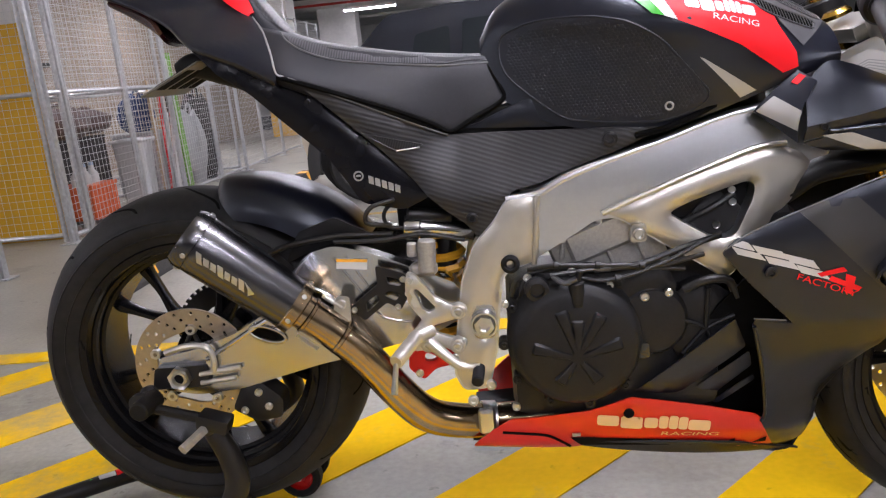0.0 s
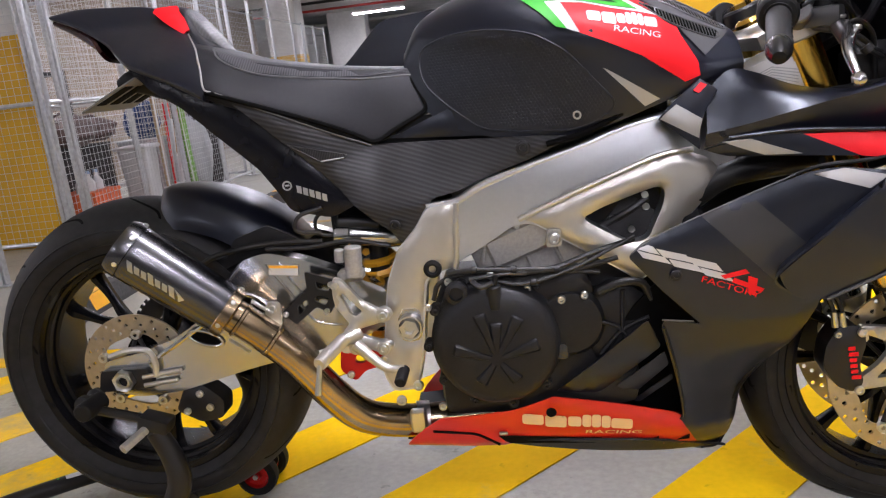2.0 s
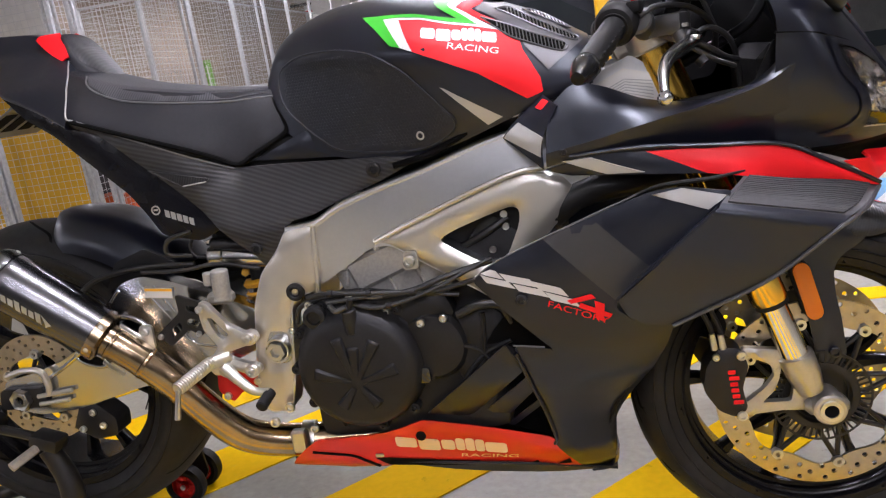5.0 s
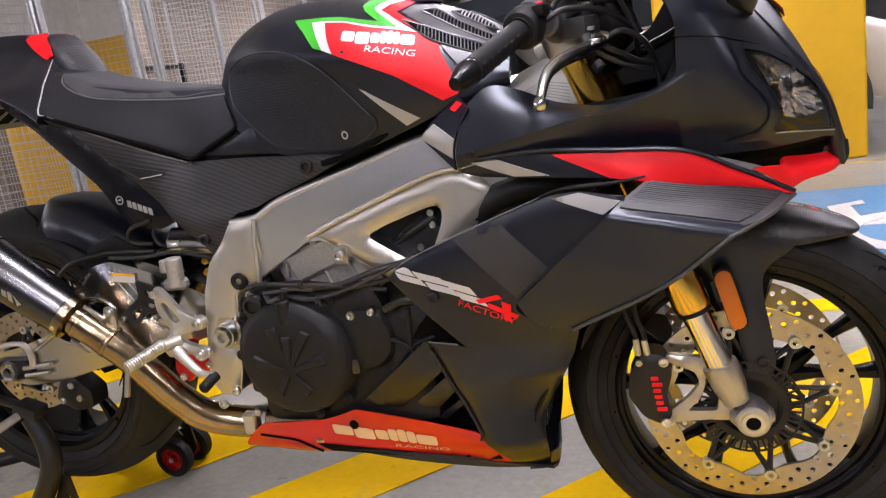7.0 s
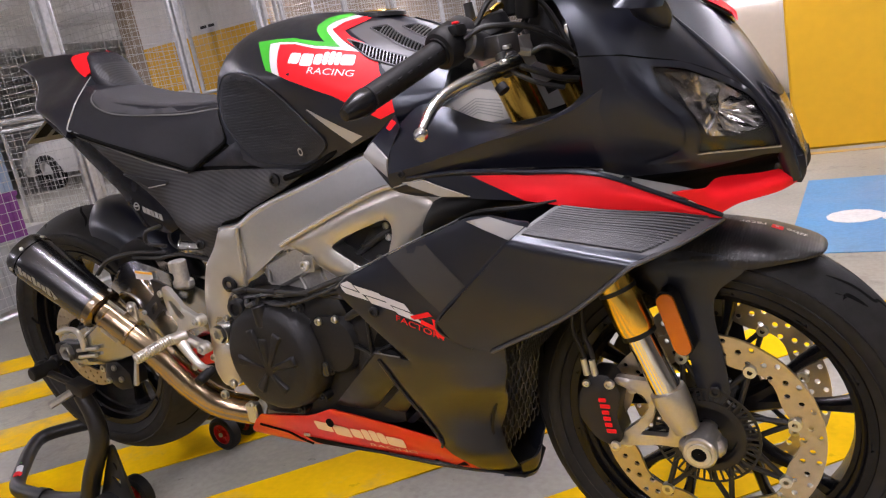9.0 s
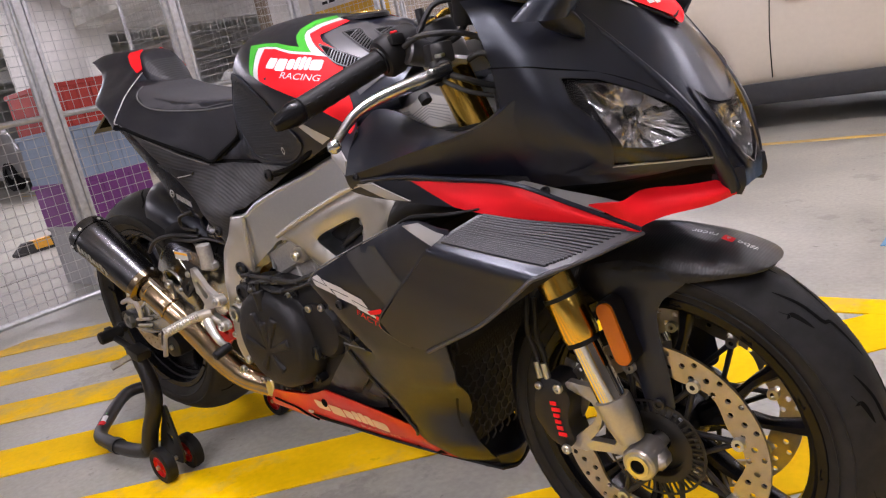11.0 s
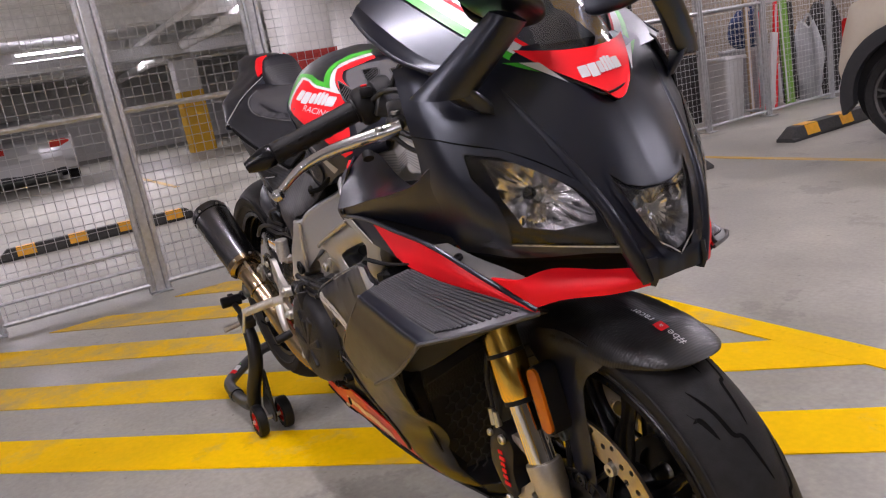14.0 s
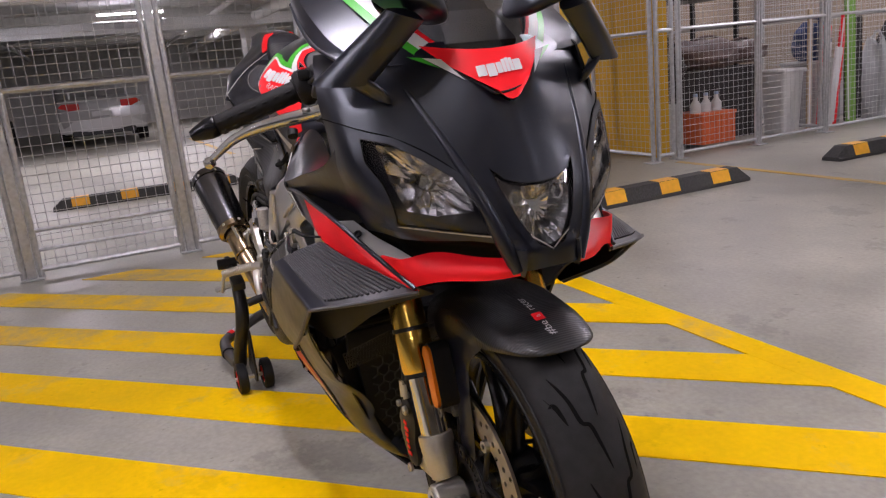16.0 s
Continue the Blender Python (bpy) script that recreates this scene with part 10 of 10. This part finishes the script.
def crate(x, y, z, lx, ly, lz, m, label, lid=None):
    """An open ribbed plastic crate."""
    c = thing("crate", label, "crate", (x, y, z), "plastic crates")
    bm = B()
    t = 0.006
    box(bm, (x - lx / 2, y - ly / 2, z), (x + lx / 2, y + ly / 2, z + t))
    for sx, sy in ((-1, 0), (1, 0), (0, -1), (0, 1)):
        if sx:
            box(bm, (x + sx * lx / 2 - t / 2, y - ly / 2, z), (x + sx * lx / 2 + t / 2, y + ly / 2, z + lz), 0.002)
        else:
            box(bm, (x - lx / 2, y + sy * ly / 2 - t / 2, z), (x + lx / 2, y + sy * ly / 2 + t / 2, z + lz), 0.002)
    part("body", bm, m, c)
    bm = box(B(), (x - lx / 2 - 0.012, y - ly / 2 - 0.012, z + lz - 0.03), (x + lx / 2 + 0.012, y + ly / 2 + 0.012, z + lz), 0.005)
    part("rim", bm, lid or m, c)
    n = 6
    for k in range(n):
        yy = y - ly / 2 + ly * (k + 0.5) / n
        part("rib", box(B(), (x + lx / 2, yy - 0.008, z + 0.01), (x + lx / 2 + 0.01, yy + 0.008, z + lz - 0.03), 0.002), m, c)
    return c


# behind the fence: a stack of crates
crate(-2.95, 1.17, 0.0, 0.5, 0.52, 0.385, M_TUBGREY, "grey plastic tub at the bottom of a stack")
crate(-2.95, 1.16, 0.385, 0.5, 0.52, 0.27, M_CRATE_PURPLE, "purple plastic crate in the middle of a stack")
crate(-2.95, 1.16, 0.655, 0.5, 0.52, 0.31, M_CRATE_BLUE, "pale blue plastic tub in a stack")
crate(-2.95, 1.18, 0.965, 0.5, 0.52, 0.26, M_CRATE_RED, "red plastic crate on top of a stack")
crate(-3.7, 1.75, 0.0, 0.6, 0.5, 0.35, M_CRATE_CLEAR, "milky plastic tub behind the fence")
crate(-3.0, 2.15, 0.0, 0.5, 0.5, 0.34, M_TUBGREY, "grey plastic tub behind the fence")
# the store past the pillar
crate(-2.80, 4.44, 0.04, 0.36, 0.38, 0.27, M_ORANGEBOX, "orange plastic box full of white bottles")
for k, y in enumerate((4.30, 4.42, 4.54)):
    b = thing("bottle", "white plastic bottle standing in the orange box", "bottle", (-2.75, y, 0.06), "bottles in the box")
    part("body", lathe(B(), [(0.0, 0.0001), (0.0, 0.045), (0.33, 0.045), (0.37, 0.02), (0.40, 0.018), (0.40, 0.0001)], (-2.75, y, 0.05), (0, 0, 1), 18), M_WHITE, b)
    part("cap", cyl(B(), (-2.75, y, 0.45), (-2.75, y, 0.475), 0.02, n=14), M_CRATE_BLUE, b)
bn = thing("bin", "tall white plastic bin with a flared rim", "bin", (-2.8, 5.40, 0))


def squircle(cx, cy, rx, ry, z):
    out = []
    for i in range(20):
        t = 2 * math.pi * (i + 0.5) / 20
        out.append((cx + rx * math.copysign(min(1, abs(math.cos(t)) * 1.3), math.cos(t)), cy + ry * math.copysign(min(1, abs(math.sin(t)) * 1.3), math.sin(t)), z))
    return out


part("body", cap_ends(loft(B(), [squircle(-2.8, 5.40, r, r, z) for z, r in ((0.0, 0.105), (0.03, 0.115), (0.3, 0.128), (0.56, 0.140))], 4, 2, closed=True)), M_CRATE_CLEAR, bn, smooth=50)
part("rim", box(B(), (-2.96, 5.245, 0.555), (-2.64, 5.555, 0.59), 0.012), M_CRATE_CLEAR, bn)
crate(-3.05, 4.02, 0.0, 0.45, 0.30, 0.40, M_TUBGREY, "grey plastic tub with black lettering bars")
# shelf with dark bags
sh2 = thing("shelf", "dark metal shelf unit against the beige wall", "shelf", (-3.7, 4.7, 0))
for x in (-4.0, -3.4):
    for y in (3.95, 5.45):
        part("upright", box(B(), (x - 0.02, y - 0.02, 0), (x + 0.02, y + 0.02, 1.35), 0.003), M_SATIN, sh2)
for z in (0.42, 0.62, 1.3):
    part("board", box(B(), (-4.02, 3.93, z), (-3.38, 5.47, z + 0.03), 0.004), M_SATIN, sh2)


def soft_bag(x, y, z, lx, ly, lz, m, label, seed):
    """A slumped bag: a rounded lump with folds."""
    rnd = random.Random(seed)
    rows = []
    for k in range(7):
        f = k / 6
        w = math.sin(math.pi * (0.12 + 0.80 * f)) ** 0.5
        rows.append([(x + lx * 0.5 * w * math.cos(t) * (1 + rnd.uniform(-0.12, 0.12)), y + ly * 0.5 * w * math.sin(t) * (1 + rnd.uniform(-0.12, 0.12)), z + lz * f * (1 + 0.06 * math.sin(3 * t))) for t in [2 * math.pi * i / 12 for i in range(12)]])
    o = thing("bag", label, "bag", (x, y, z), "stored bags")
    part("body", cap_ends(loft(B(), rows, 3, 3, closed=True)), m, o, smooth=60)
    part("strap", tube(B(), [(x, y - ly * 0.3, z + lz * 0.8), (x + lx * 0.1, y - ly * 0.1, z + lz * 1.1), (x + lx * 0.1, y + ly * 0.15, z + lz * 1.08), (x, y + ly * 0.3, z + lz * 0.8)], 0.012, 6), m, o)
    return o


soft_bag(-3.6, 4.15, 0.65, 0.45, 0.45, 0.25, M_DARKSTUFF, "slumped black bag lying on the shelf", 1)
soft_bag(-3.6, 4.6, 0.65, 0.45, 0.50, 0.32, M_DARKSTUFF, "slumped black bag lying on the shelf", 2)
soft_bag(-3.6, 5.1, 0.65, 0.45, 0.55, 0.20, M_MAROON, "flat maroon bag lying on the shelf", 3)
soft_bag(-3.55, 4.4, 0.05, 0.5, 0.6, 0.34, M_DARKSTUFF, "dark bag under the shelf", 4)
soft_bag(-3.4, 5.15, 0.0, 0.35, 0.4, 0.40, M_DARKSTUFF, "dark bag on the floor of the store", 5)
soft_bag(-3.05, 6.08, 0.62, 0.35, 0.36, 0.36, M_NAVY, "navy blue jacket bundle hung in the store", 6)
crate(-3.05, 6.08, 0.0, 0.4, 0.36, 0.62, M_TUBGREY, "tall grey tub under a blue bundle")
crate(-3.0, 7.0, 0.0, 0.5, 0.5, 0.36, M_CRATE_CLEAR, "milky plastic tub in the far store")
crate(-3.6, 7.9, 0.0, 0.5, 0.5, 0.7, M_CARD, "brown cardboard box in the far store")


def board(x, y, ly, lz, lean, m, label):
    b = thing("board", label, "board", (x, y, 0), "boards leaning in the store")
    mm = Matrix.Translation((x, y, 0.0)) @ Matrix.Rotation(radians(lean), 4, "X")
    part("plank", box(B(), (-0.012, -ly / 2, 0.02), (0.012, ly / 2, lz), 0.008, mm, 2), m, b)
    part("edge", box(B(), (0.0125, -ly / 2 + 0.01, 0.05), (0.0145, -ly / 2 + 0.03, lz - 0.05), 0.0, mm), M_WHITE, b)
    return b


board(-2.62, 5.70, 0.10, 0.95, -4, M_RED, "red and white ski leaning in the store")
board(-2.60, 5.78, 0.09, 0.75, -10, M_WHITE, "white board leaning in the store")
board(-2.62, 6.12, 0.13, 1.35, 3, M_LIME, "green board bag leaning in the store")
board(-2.65, 5.58, 0.05, 1.1, 0, M_TIMBER, "pale timber batten leaning in the store")
board(-2.75, 6.32, 0.24, 1.0, 2, M_DARKSTUFF, "dark board leaning in the store")

M_TARP = mat("brown_tarpaulin", (0.10, 0.062, 0.055), 0.6, noise_amt=0.25, noise_scale=14)
soft_bag(-3.10, 4.72, 0.66, 0.55, 0.75, 0.26, M_TARP, "crumpled brown tarpaulin heaped in the store", 11)
soft_bag(-3.12, 5.16, 0.68, 0.5, 0.62, 0.20, M_TARP, "crumpled brown tarpaulin heaped in the store", 12)
soft_bag(-3.05, 4.20, 0.60, 0.45, 0.42, 0.22, M_DARKSTUFF, "dark cloth bundle on the boxes", 13)
crate(-3.25, 4.62, 0.0, 0.55, 1.25, 0.66, M_DARKSTUFF, "dark storage chest under a tarpaulin")
soft_bag(-2.75, 6.60, 0.0, 0.3, 0.35, 0.75, M_TUBGREY, "grey plastic sack standing in the store", 14)
soft_bag(-2.80, 6.95, 0.0, 0.4, 0.4, 0.9, M_DARKSTUFF, "dark sack standing in the store", 15)
board(-2.60, 5.66, 0.04, 0.80, -9, M_WHITE, "white ski pole leaning in the store")
board(-2.63, 5.88, 0.07, 1.05, -7, M_RED, "red ski leaning in the store")
